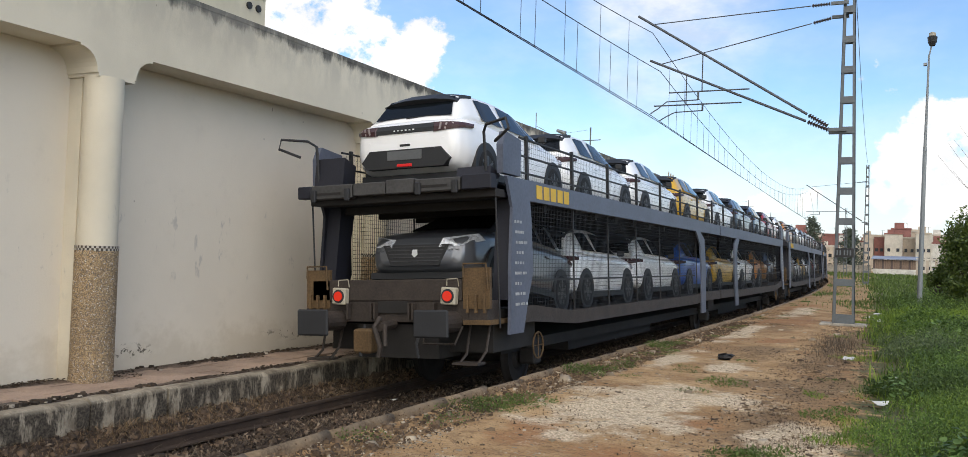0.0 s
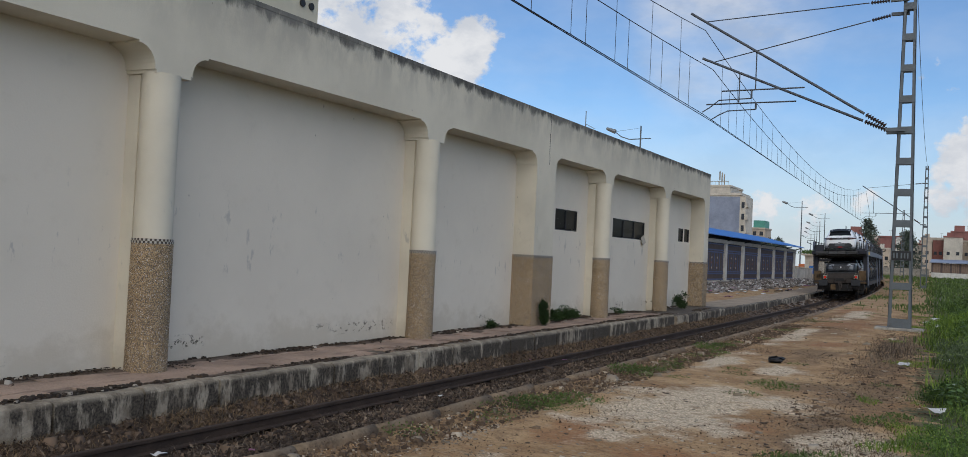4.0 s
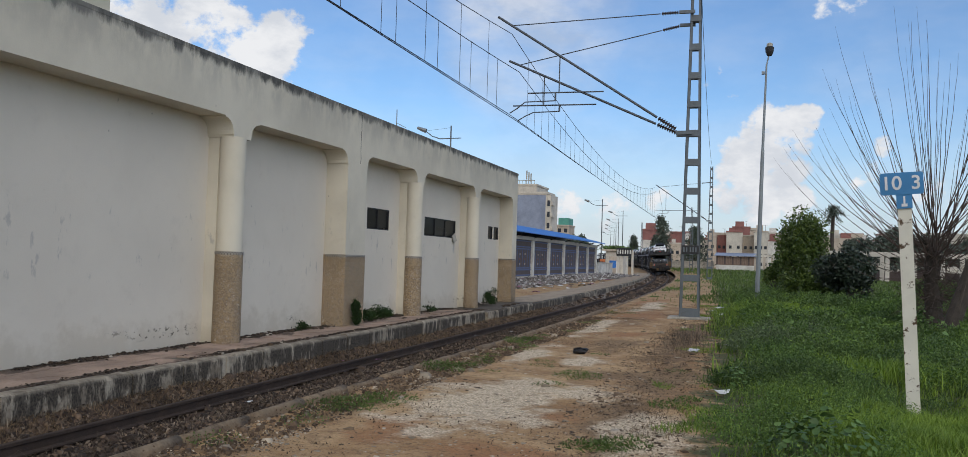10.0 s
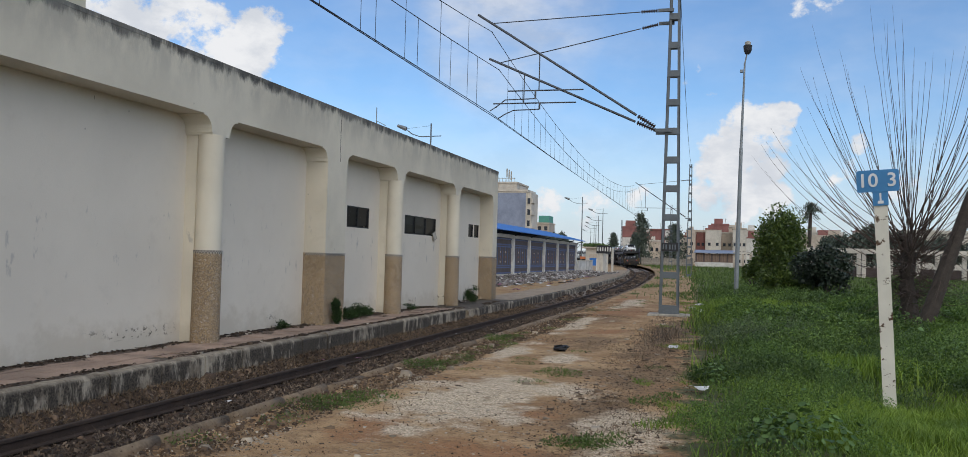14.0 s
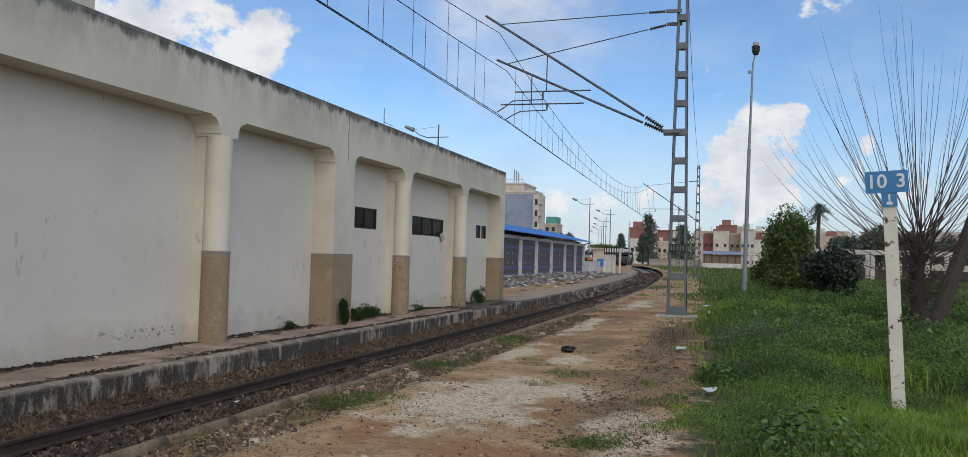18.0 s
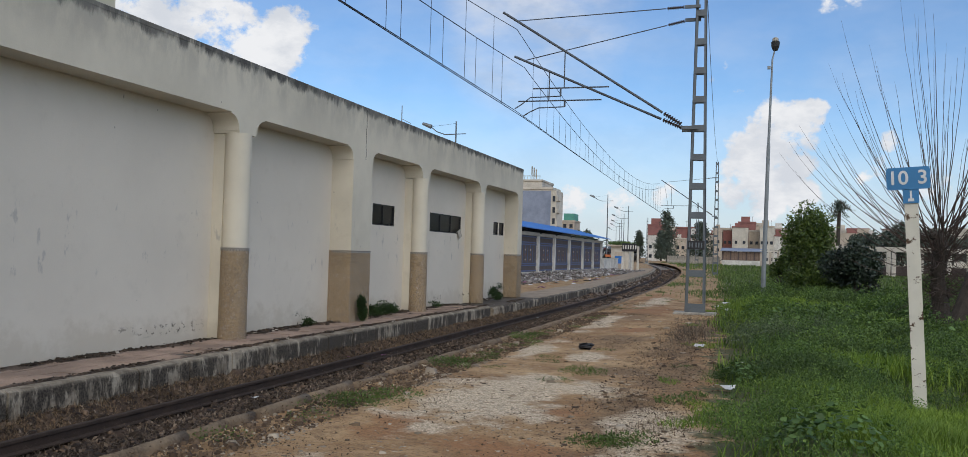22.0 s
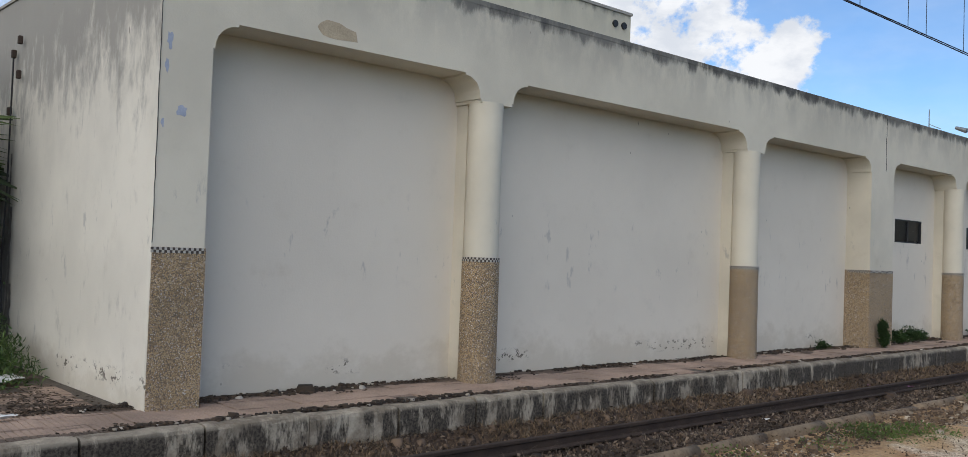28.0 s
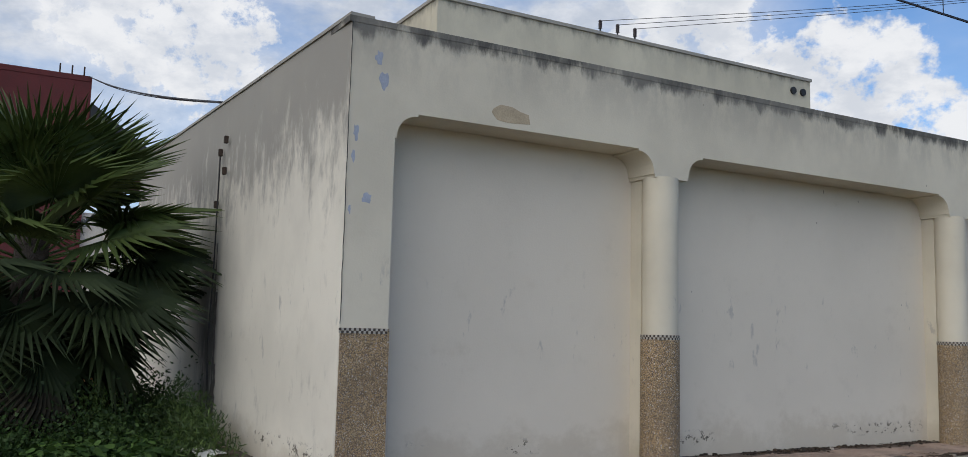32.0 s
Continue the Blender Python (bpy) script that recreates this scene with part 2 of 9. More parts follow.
def fresh(name, rough=0.9, metal=0.0):
    m = bpy.data.materials.new(name)
    m.use_nodes = True
    N, L, b = nodes_of(m)
    b.inputs["Roughness"].default_value, b.inputs["Metallic"].default_value = rough, metal
    return m, N, L, b


def plaster(name, color, soot_from, soot_to, soot=0.8, dirt_to=0.35, blotch=0.08, black=(0.075, 0.072, 0.066), crisp=(0.62, 1.0)):
    """Painted plaster: soot runs under the coping, rising damp at the foot, patched paint."""
    m, N, L, b = fresh(name, 0.92)
    big = tex(N, L, scale=0.55, detail=5)
    c = blend(N, L, span(N, L, big.outputs["Fac"], 0.35, 0.65), tuple(x * (1 - blotch) for x in color), tuple(min(1, x * (1 + blotch)) for x in color))
    patch = tex(N, L, scale=1.7, detail=8, rough=0.7, shift=(3, 1, 2))
    c = blend(N, L, span(N, L, patch.outputs["Fac"], 0.56, 0.72, 0, 0.3), c, tuple(x * 0.82 for x in color))
    runs = tex(N, L, scale=1.0, detail=9, rough=0.68, stretch=(4.2, 4.2, 1.6))
    z = axis_(N, L, 2)
    edge = span(N, L, z, soot_from, soot_to)
    streak = N.new("ShaderNodeMath")
    streak.operation = "MULTIPLY_ADD"
    L.new(edge, streak.inputs[0])
    streak.inputs[1].default_value = 0.50
    L.new(runs.outputs["Fac"], streak.inputs[2])
    c = blend(N, L, times_(N, L, span(N, L, streak.outputs[0], *crisp), soot), c, black)
    wash = tex(N, L, scale=1.3, detail=8, rough=0.68, stretch=(1.5, 1.5, 0.7), shift=(2, 6, 1))
    fade = times_(N, L, span(N, L, z, soot_from - 0.55, soot_to + 0.05), span(N, L, wash.outputs["Fac"], 0.40, 0.62, 0, 0.55 * soot))
    c = blend(N, L, fade, c, tuple(0.30 * x + 0.10 for x in color))
    damp = tex(N, L, scale=2.2, detail=7, rough=0.65, stretch=(1, 1, 1.2))
    low = span(N, L, z, dirt_to, -0.1)
    sm = N.new("ShaderNodeMath")
    sm.operation = "MULTIPLY_ADD"
    L.new(low, sm.inputs[0])
    sm.inputs[1].default_value = 0.36
    L.new(damp.outputs["Fac"], sm.inputs[2])
    c = blend(N, L, span(N, L, sm.outputs[0], 0.58, 0.90, 0, 0.35), c, (0.40, 0.33, 0.23))
    flake = tex(N, L, scale=7.5, detail=8, rough=0.72, stretch=(1, 1, 1.6), shift=(1, 4, 2))
    part_of = tex(N, L, scale=0.45, detail=2, shift=(7, 3, 0))
    zone = times_(N, L, span(N, L, z, 0.03, 0.10), span(N, L, z, 0.27, 0.17))
    zone = times_(N, L, zone, span(N, L, part_of.outputs["Fac"], 0.52, 0.57))
    c = blend(N, L, times_(N, L, zone, span(N, L, flake.outputs["Fac"], 0.545, 0.58)), c, (0.13, 0.11, 0.085))
    specks = tex(N, L, "F1", scale=2.3, stretch=(1, 1, 0.7))
    c = blend(N, L, span(N, L, specks.outputs["Distance"], 0.035, 0.02, 0, 0.6), c, (0.22, 0.2, 0.17))
    nick = tex(N, L, "F1", scale=1.6, stretch=(1, 1, 0.28), shift=(4, 2, 1))
    some = tex(N, L, scale=1.9, detail=2, shift=(9, 1, 5))
    c = blend(N, L, times_(N, L, span(N, L, nick.outputs["Distance"], 0.022, 0.012, 0, 0.75), span(N, L, some.outputs["Fac"], 0.43, 0.50)), c, (0.13, 0.115, 0.095))
    # rubbed and scratched patches at the height of hands and carts
    scuff = tex(N, L, scale=4.2, detail=8, rough=0.7, stretch=(1, 1, 0.4), shift=(6, 3, 2))
    band = times_(N, L, span(N, L, z, 0.7, 1.2), span(N, L, z, 2.4, 1.8))
    c = blend(N, L, times_(N, L, band, span(N, L, scuff.outputs["Fac"], 0.60, 0.67, 0, 0.45)), c, (0.27, 0.26, 0.25))
    L.new(c, b.inputs["Base Color"])
    fine = tex(N, L, scale=45, detail=4)
    relief(N, L, b, fine.outputs["Fac"], 0.18)
    return m


M_WALL = plaster("cream_plaster", (0.635, 0.578, 0.462), 4.28, 4.70, 0.98, crisp=(0.69, 0.96))
M_PANEL = plaster("white_plaster_panel", (0.668, 0.606, 0.506), 5.5, 6.5, 0.2, dirt_to=0.7, blotch=0.03)
M_SIDE = plaster("stained_side_plaster", (0.72, 0.675, 0.58), 2.2, 4.9, 0.72, dirt_to=0.5, black=(0.185, 0.175, 0.16), crisp=(0.55, 0.84))
_N, _L, _B = nodes_of(M_SIDE)
_old = _B.inputs["Base Color"].links[0].from_socket
_x, _z = axis_(_N, _L, 0), axis_(_N, _L, 2)
_wet = tex(_N, _L, scale=1.6, detail=9, rough=0.7, stretch=(2.2, 2.2, 0.5), shift=(2, 0, 1))
_m = times_(_N, _L, times_(_N, _L, span(_N, _L, _x, -12.55, -12.85), span(_N, _L, _x, -14.2, -13.2)), span(_N, _L, _z, 3.6, 1.2))
_L.new(blend(_N, _L, times_(_N, _L, _m, span(_N, _L, _wet.outputs["Fac"], 0.30, 0.55, 0.35, 0.95)), _old, (0.085, 0.085, 0.082)), _B.inputs["Base Color"])
M_BOXW = plaster("upper_storey_plaster", (0.58, 0.53, 0.41), 6.45, 6.95, 0.8)


def pebbledash():
    m, N, L, b = fresh("pebble_dash", 0.95)
    v = tex(N, L, "F1", scale=88)
    col = N.new("ShaderNodeValToRGB")
    for pos, cc in ((0.0, (0.15, 0.080, 0.036)), (0.35, (0.30, 0.176, 0.080)), (0.7, (0.40, 0.255, 0.122)), (1.0, (0.54, 0.395, 0.225))):
        e = col.color_ramp.elements.new(pos) if pos not in (0.0, 1.0) else col.color_ramp.elements[int(pos)]
        e.color = (*cc, 1)
    L.new(v.outputs["Color"], col.inputs[0])
    big = tex(N, L, scale=1.4, detail=5)
    c = blend(N, L, span(N, L, big.outputs["Fac"], 0.4, 0.7, 0, 0.35), col.outputs[0], (0.16, 0.12, 0.08))
    c = blend(N, L, span(N, L, v.outputs["Distance"], 0.45, 0.7), c, (0.14, 0.11, 0.08))
    mott = tex(N, L, scale=16, detail=7, rough=0.7)
    c = blend(N, L, span(N, L, mott.outputs["Fac"], 0.52, 0.66, 0, 0.6), c, (0.13, 0.09, 0.055))
    c = blend(N, L, span(N, L, mott.outputs["Fac"], 0.44, 0.34, 0, 0.45), c, (0.50, 0.39, 0.25))
    L.new(c, b.inputs["Base Color"])
    n = N.new("ShaderNodeMath")
    n.operation = "SUBTRACT"
    n.inputs[0].default_value = 1.0
    L.new(v.outputs["Distance"], n.inputs[1])
    relief(N, L, b, n.outputs[0], 0.8, 0.01)
    return m


M_DADO = pebbledash()


def concrete(name, color, stain, scale=1.6, amount=0.75, rnd=False):
    m, N, L, b = fresh(name, 0.95)
    how = "world" if rnd else "Object"
    a, f = tex(N, L, scale=scale, detail=9, rough=0.7, coord=how), tex(N, L, scale=38, detail=5, coord=how)
    runs = tex(N, L, scale=2.6, detail=10, rough=0.74, stretch=(1.4, 1.4, 0.9), shift=(5, 2, 0), coord=how)
    c = blend(N, L, span(N, L, a.outputs["Fac"], 0.40, 0.66), color, tuple(x * 0.62 for x in color))
    c = blend(N, L, span(N, L, runs.outputs["Fac"], 0.46, 0.62, 0, amount), c, stain)
    c = blend(N, L, span(N, L, f.outputs["Fac"], 0.35, 0.65, 0, 0.3), c, tuple(x * 1.25 for x in color))
    if rnd:
        oi = N.new("ShaderNodeObjectInfo")
        hsv = N.new("ShaderNodeHueSaturation")
        L.new(c, hsv.inputs["Color"])
        L.new(span(N, L, oi.outputs["Random"], 0, 1, 0.85, 1.12), hsv.inputs["Value"])
        c = hsv.outputs[0]
    L.new(c, b.inputs["Base Color"])
    relief(N, L, b, f.outputs["Fac"], 0.6, 0.012)
    return m


def edging():
    """Old platform edging: pale worn top, tan face with black vertical smears."""
    m, N, L, b = fresh("old_edging_concrete", 0.95)
    a, f = tex(N, L, scale=3.0, detail=8, rough=0.7, coord="world"), tex(N, L, scale=40, detail=5, coord="world")
    runs = tex(N, L, scale=1.0, detail=10, rough=0.72, stretch=(2.0, 4.6, 1.5), coord="world")
    big = tex(N, L, scale=0.7, detail=3, coord="world")
    c = blend(N, L, span(N, L, a.outputs["Fac"], 0.38, 0.64), (0.43, 0.37, 0.28), (0.17, 0.135, 0.095))
    s = N.new("ShaderNodeMath")
    s.operation = "MULTIPLY_ADD"
    L.new(big.outputs["Fac"], s.inputs[0])
    s.inputs[1].default_value = 0.5
    L.new(runs.outputs["Fac"], s.inputs[2])
    g, sp = N.new("ShaderNodeNewGeometry"), N.new("ShaderNodeSeparateXYZ")
    L.new(g.outputs["Position"], sp.inputs[0])
    face = span(N, L, sp.outputs[2], -0.09, -0.16, 0.25, 1.0)
    c = blend(N, L, times_(N, L, span(N, L, s.outputs[0], 0.66, 0.77), face), c, (0.030, 0.023, 0.016))
    c = blend(N, L, span(N, L, f.outputs["Fac"], 0.35, 0.65, 0, 0.3), c, (0.24, 0.20, 0.15))
    L.new(c, b.inputs["Base Color"])
    relief(N, L, b, f.outputs["Fac"], 0.7, 0.012)
    return m


M_CONC = edging()
M_KERB = concrete("buried_kerb_concrete", (0.245, 0.178, 0.112), (0.075, 0.050, 0.030), 6.0, 0.8, True)


def paving_slabs():
    """Faded red paving with dirt washed up against the wall and behind the edging."""
    m, N, L, b = fresh("red_paving", 0.93)
    a, f = tex(N, L, scale=1.3, detail=7, coord="world"), tex(N, L, scale=40, detail=5, coord="world")
    rag = tex(N, L, scale=1.0, detail=9, rough=0.68, stretch=(1.6, 0.9, 1), coord="world")
    c = blend(N, L, span(N, L, a.outputs["Fac"], 0.36, 0.66), (0.41, 0.295, 0.222), (0.255, 0.185, 0.14))
    g, sp = N.new("ShaderNodeNewGeometry"), N.new("ShaderNodeSeparateXYZ")
    L.new(g.outputs["Position"], sp.inputs[0])
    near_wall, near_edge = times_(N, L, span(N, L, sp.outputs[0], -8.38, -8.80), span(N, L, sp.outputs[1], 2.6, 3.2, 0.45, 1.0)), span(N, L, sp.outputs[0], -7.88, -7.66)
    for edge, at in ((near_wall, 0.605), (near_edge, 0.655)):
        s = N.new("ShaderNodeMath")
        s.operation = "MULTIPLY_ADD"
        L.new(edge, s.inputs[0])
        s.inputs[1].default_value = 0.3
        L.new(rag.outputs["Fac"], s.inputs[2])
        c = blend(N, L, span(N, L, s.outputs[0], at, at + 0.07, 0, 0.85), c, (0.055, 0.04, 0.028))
    c = blend(N, L, span(N, L, f.outputs["Fac"], 0.40, 0.65, 0, 0.3), c, (0.20, 0.14, 0.11))
    L.new(c, b.inputs["Base Color"])
    relief(N, L, b, f.outputs["Fac"], 0.5, 0.01)
    return m


M_TILE = paving_slabs()
M_DUST = concrete("bedding_dust", (0.11, 0.09, 0.07), (0.05, 0.04, 0.03), 4)
M_STRIP = concrete("dusty_strip", (0.37, 0.285, 0.195), (0.19, 0.135, 0.085), 1.4, 0.75)
M_PALE = concrete("pale_concrete", (0.42, 0.39, 0.33), (0.16, 0.14, 0.12), 1.5, 0.6)


def yard():
    """Trodden earth: brown soil, pale worn gravel in patches, rusty bare spots, a dark strip of dead weeds, thin green where grass begins."""
    m, N, L, b = fresh("yard_earth", 0.97)
    x, y = axis_(N, L, 0), axis_(N, L, 1)

    def op(kind, p, q, r=None):
        n = N.new("ShaderNodeMath")
        n.operation = kind
        for i, v in enumerate((p, q, r)):
            if isinstance(v, (int, float)):
                n.inputs[i].default_value = v
            elif v is not None:
                L.new(v, n.inputs[i])
        return n.outputs[0]

    def spot(cx, cy, rx, ry):
        u, w = op("MULTIPLY_ADD", x, 1 / rx, -cx / rx), op("MULTIPLY_ADD", y, 1 / ry, -cy / ry)
        return op("SUBTRACT", 1.0, op("SQRT", op("ADD", op("MULTIPLY", u, u), op("MULTIPLY", w, w)), 0.0))

    def most(rows):
        out = None
        for r in rows:
            v = spot(*r)
            out = v if out is None else op("MAXIMUM", out, v)
        return out

    soil, mid, fine = tex(N, L, scale=0.8, detail=8, rough=0.66), tex(N, L, scale=3.1, detail=8, rough=0.7), tex(N, L, scale=55, detail=5, rough=0.65)
    c = blend(N, L, span(N, L, soil.outputs["Fac"], 0.36, 0.64), (0.325, 0.180, 0.074), (0.56, 0.365, 0.180))
    c = blend(N, L, span(N, L, mid.outputs["Fac"], 0.50, 0.64, 0, 0.6), c, (0.25, 0.150, 0.072))
    rag = tex(N, L, scale=1.1, detail=9, rough=0.7, shift=(1.3, 0.4, 0))
    ragged = op("MULTIPLY_ADD", rag.outputs["Fac"], 2.6, -1.3)
    # rusty bare soil
    rusty = op("ADD", most(((-1.75, 6.6, 0.9, 0.7), (-2.95, 7.2, 0.5, 0.9), (-1.8, 8.45, 0.5, 0.35), (-2.9, 25.0, 1.1, 4.5), (-2.4, 18.5, 0.5, 1.2), (-3.4, 33.0, 0.9, 6.0))), ragged)
    c = blend(N, L, span(N, L, rusty, 0.10, 0.65, 0, 0.8), c, (0.36, 0.165, 0.064))
    # dead weeds and mould before the grass
    mould = op("ADD", most(((-1.15, 8.4, 0.5, 2.6), (-1.2, 15.5, 0.6, 3.5), (-1.0, 20.0, 0.7, 4.0), (-3.75, 12.0, 0.45, 9.0), (-1.6, 11.8, 0.9, 0.8), (-2.2, 15.8, 0.9, 1.6), (-2.9, 22.0, 0.9, 2.5), (-1.0, 11.5, 0.6, 2.6))), ragged)
    c = blend(N, L, span(N, L, mould, 0.1, 0.7, 0, 0.75), c, (0.215, 0.135, 0.066))
    # worn gravel
    worn = op("ADD", most(((-2.6, 8.9, 1.1, 2.4), (-1.9, 10.0, 1.0, 0.9), (-0.80, 8.0, 0.60, 1.5), (-2.35, 13.2, 0.55, 0.9), (-3.3, 13.8, 0.35, 2.2), (-3.3, 20.0, 0.4, 3.5), (-3.1, 30.0, 0.6, 5.0), (-2.2, 4.6, 1.6, 1.6))), op("MULTIPLY", ragged, 1.15))
    grit = tex(N, L, "F1", scale=75)
    gcol = blend(N, L, span(N, L, grit.outputs["Color"], 0.15, 0.9), (0.43, 0.335, 0.215), (0.94, 0.775, 0.555))
    c = blend(N, L, span(N, L, worn, 0.14, 0.58, 0, 0.92), c, gcol)
    # trodden clods, dark and red, at the size of a hand
    clod = tex(N, L, scale=7.5, detail=9, rough=0.74, shift=(5, 2, 0))
    c = blend(N, L, span(N, L, clod.outputs["Fac"], 0.53, 0.63, 0, 0.6), c, (0.185, 0.095, 0.040))
    c = blend(N, L, span(N, L, clod.outputs["Fac"], 0.45, 0.37, 0, 0.3), c, (0.52, 0.40, 0.255))
    # moss and low green on the grass side, and between the ties of the far yard
    g = op("MULTIPLY_ADD", y, 0.03, x)
    gn = op("MULTIPLY_ADD", span(N, L, g, -1.0, 0.6), 0.5, mid.outputs["Fac"])
    c = blend(N, L, span(N, L, gn, 0.68, 0.86, 0, 0.9), c, (0.050, 0.072, 0.022))
    far = op("MULTIPLY", span(N, L, y, 22.0, 60.0), span(N, L, soil.outputs["Fac"], 0.46, 0.58))
    c = blend(N, L, op("MULTIPLY", far, 0.4), c, (0.135, 0.130, 0.050))
    crumb, pit = tex(N, L, scale=17, detail=9, rough=0.75), tex(N, L, "F1", scale=26, shift=(2, 5, 1))
    c = blend(N, L, span(N, L, crumb.outputs["Fac"], 0.55, 0.64, 0, 0.7), c, (0.085, 0.055, 0.030))
    c = blend(N, L, span(N, L, crumb.outputs["Fac"], 0.40, 0.33, 0, 0.35), c, (0.42, 0.32, 0.20))
    c = blend(N, L, span(N, L, pit.outputs["Distance"], 0.12, 0.07, 0, 0.5), c, (0.46, 0.40, 0.32))
    c = blend(N, L, span(N, L, fine.outputs["Fac"], 0.52, 0.63, 0, 0.5), c, (0.095, 0.062, 0.034))
    L.new(c, b.inputs["Base Color"])
    relief(N, L, b, crumb.outputs["Fac"], 0.8, 0.02)
    return m


M_YARD = yard()
M_BALL = concrete("ballast_dirt", (0.07, 0.042, 0.025), (0.026, 0.017, 0.011), 3.2, 0.75)
_N, _L, _B = nodes_of(M_BALL)
_old = _B.inputs["Base Color"].links[0].from_socket
_bits = tex(_N, _L, scale=9, detail=6, rough=0.7)
_L.new(blend(_N, _L, times_(_N, _L, span(_N, _L, axis_(_N, _L, 1), 24.0, 60.0), span(_N, _L, _bits.outputs["Fac"], 0.35, 0.6)), _old, (0.33, 0.28, 0.225)), _B.inputs["Base Color"])


def foliage(name, lo, hi, rough=0.6, thin=0.0, skew=1.0, drift=0.0):
    """Leaves of mixed green: each one varies a little."""
    m, N, L, b = fresh(name, rough)
    g = N.new("ShaderNodeNewGeometry")
    big = tex(N, L, scale=1.1, detail=5, rough=0.6)
    pick = N.new("ShaderNodeMath")
    pick.operation = "POWER"
    L.new(g.outputs["Random Per Island"], pick.inputs[0])
    pick.inputs[1].default_value = skew
    c = blend(N, L, pick.outputs[0], lo, hi)
    c = blend(N, L, span(N, L, big.outputs["Fac"], 0.42, 0.66, 0, 0.6), c, tuple(x * 0.55 for x in lo))
    if drift:
        slow = tex(N, L, scale=0.55, detail=4, rough=0.6, shift=(3, 8, 0))
        c = blend(N, L, span(N, L, slow.outputs["Fac"], 0.40, 0.62, 0, drift), c, (hi[0] * 0.30, hi[1] * 0.42, hi[2] * 0.50))
    L.new(c, b.inputs["Base Color"])
    if thin:
        tr, mx = N.new("ShaderNodeBsdfTranslucent"), N.new("ShaderNodeMixShader")
        L.new(c, tr.inputs["Color"])
        mx.inputs[0].default_value = thin
        L.new(b.outputs[0], mx.inputs[1])
        L.new(tr.outputs[0], mx.inputs[2])
        L.new(mx.outputs[0], N["Material Output"].inputs["Surface"])
    return m


M_GRASS = foliage("grass_blades", (0.130, 0.225, 0.020), (0.37, 0.49, 0.065), 0.55, 0.4, drift=0.35)
# darker copy of the grass: the weeds' shade is put into its colour
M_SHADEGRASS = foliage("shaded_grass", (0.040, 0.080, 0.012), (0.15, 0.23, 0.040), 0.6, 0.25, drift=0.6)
M_GREYWEED = foliage("grey_green_weeds", (0.060, 0.090, 0.040), (0.21, 0.27, 0.125), 0.7, 0.2, skew=1.2)
M_GRASSFAR = foliage("far_grass", (0.055, 0.100, 0.020), (0.185, 0.265, 0.055), 0.6, 0.3)
M_MOUND = foliage("weed_mounds", (0.046, 0.100, 0.015), (0.255, 0.385, 0.070), 0.6, 0.25, skew=1.2, drift=0.3)
M_BIGLEAF = foliage("mallow_leaves", (0.050, 0.110, 0.022), (0.18, 0.29, 0.075), 0.55, 0.2)
M_TUFT = foliage("low_tufts", (0.075, 0.125, 0.025), (0.17, 0.235, 0.055), 0.6, 0.35)
M_RUBBISH = foliage("dumped_rubbish", (0.06, 0.045, 0.035), (0.36, 0.32, 0.29), 0.9)
M_TRASH = foliage("torn_bags", (0.05, 0.05, 0.055), (0.72, 0.70, 0.68), 0.7)
M_WEED = foliage("weed_leaves", (0.030, 0.066, 0.015), (0.175, 0.270, 0.058), 0.6, 0.2, skew=1.1, drift=0.25)
M_STALK = foliage("dead_stalks", (0.06, 0.042, 0.028), (0.36, 0.285, 0.20), 0.9, skew=1.8)
M_STRAW = foliage("dry_straw", (0.15, 0.095, 0.05), (0.28, 0.19, 0.10), 0.9)
M_DEADLEAF = foliage("dead_leaves", (0.025, 0.018, 0.012), (0.085, 0.055, 0.033), 0.95)
# leaf green taken very dark: the shade among the leaves is in the colour
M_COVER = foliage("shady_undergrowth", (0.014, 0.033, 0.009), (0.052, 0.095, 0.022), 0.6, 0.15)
M_BUSH = foliage("corner_bush_leaves", (0.018, 0.046, 0.010), (0.105, 0.185, 0.040), 0.6, 0.15, skew=1.2)
M_FEATHER = foliage("feathery_leaves", (0.024, 0.055, 0.010), (0.125, 0.195, 0.042), 0.6, 0.15)
M_BITS = foliage("yard_crumbs", (0.06, 0.036, 0.02), (0.22, 0.145, 0.085), 0.95, skew=1.6)
M_DEBRIS = foliage("pale_debris", (0.028, 0.018, 0.012), (0.33, 0.25, 0.18), 0.95, skew=2.4)
M_SHRUB_A = foliage("bright_shrub_leaves", (0.045, 0.085, 0.018), (0.16, 0.22, 0.04), 0.45, 0.25)
M_SHRUB_B = foliage("dark_shrub_leaves", (0.012, 0.024, 0.014), (0.035, 0.055, 0.028), 0.5)
# paled and greyed green: the haze of distance is mixed into the leaf colour
M_FARTREE = foliage("far_tree_leaves", (0.050, 0.072, 0.055), (0.130, 0.160, 0.115), 0.7)
M_PALM = foliage("palm_fronds", (0.019, 0.039, 0.012), (0.120, 0.165, 0.046), 0.5, 0.14)
# darker copy for the lower fronds: the crown's shade is in the green
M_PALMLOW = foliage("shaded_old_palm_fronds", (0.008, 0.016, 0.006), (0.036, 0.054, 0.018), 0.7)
# near-black copy for an added skirt: the shade inside the crown, as colour
M_PALMDEEP = foliage("dead_palm_skirt", (0.012, 0.012, 0.008), (0.040, 0.034, 0.020), 0.8)
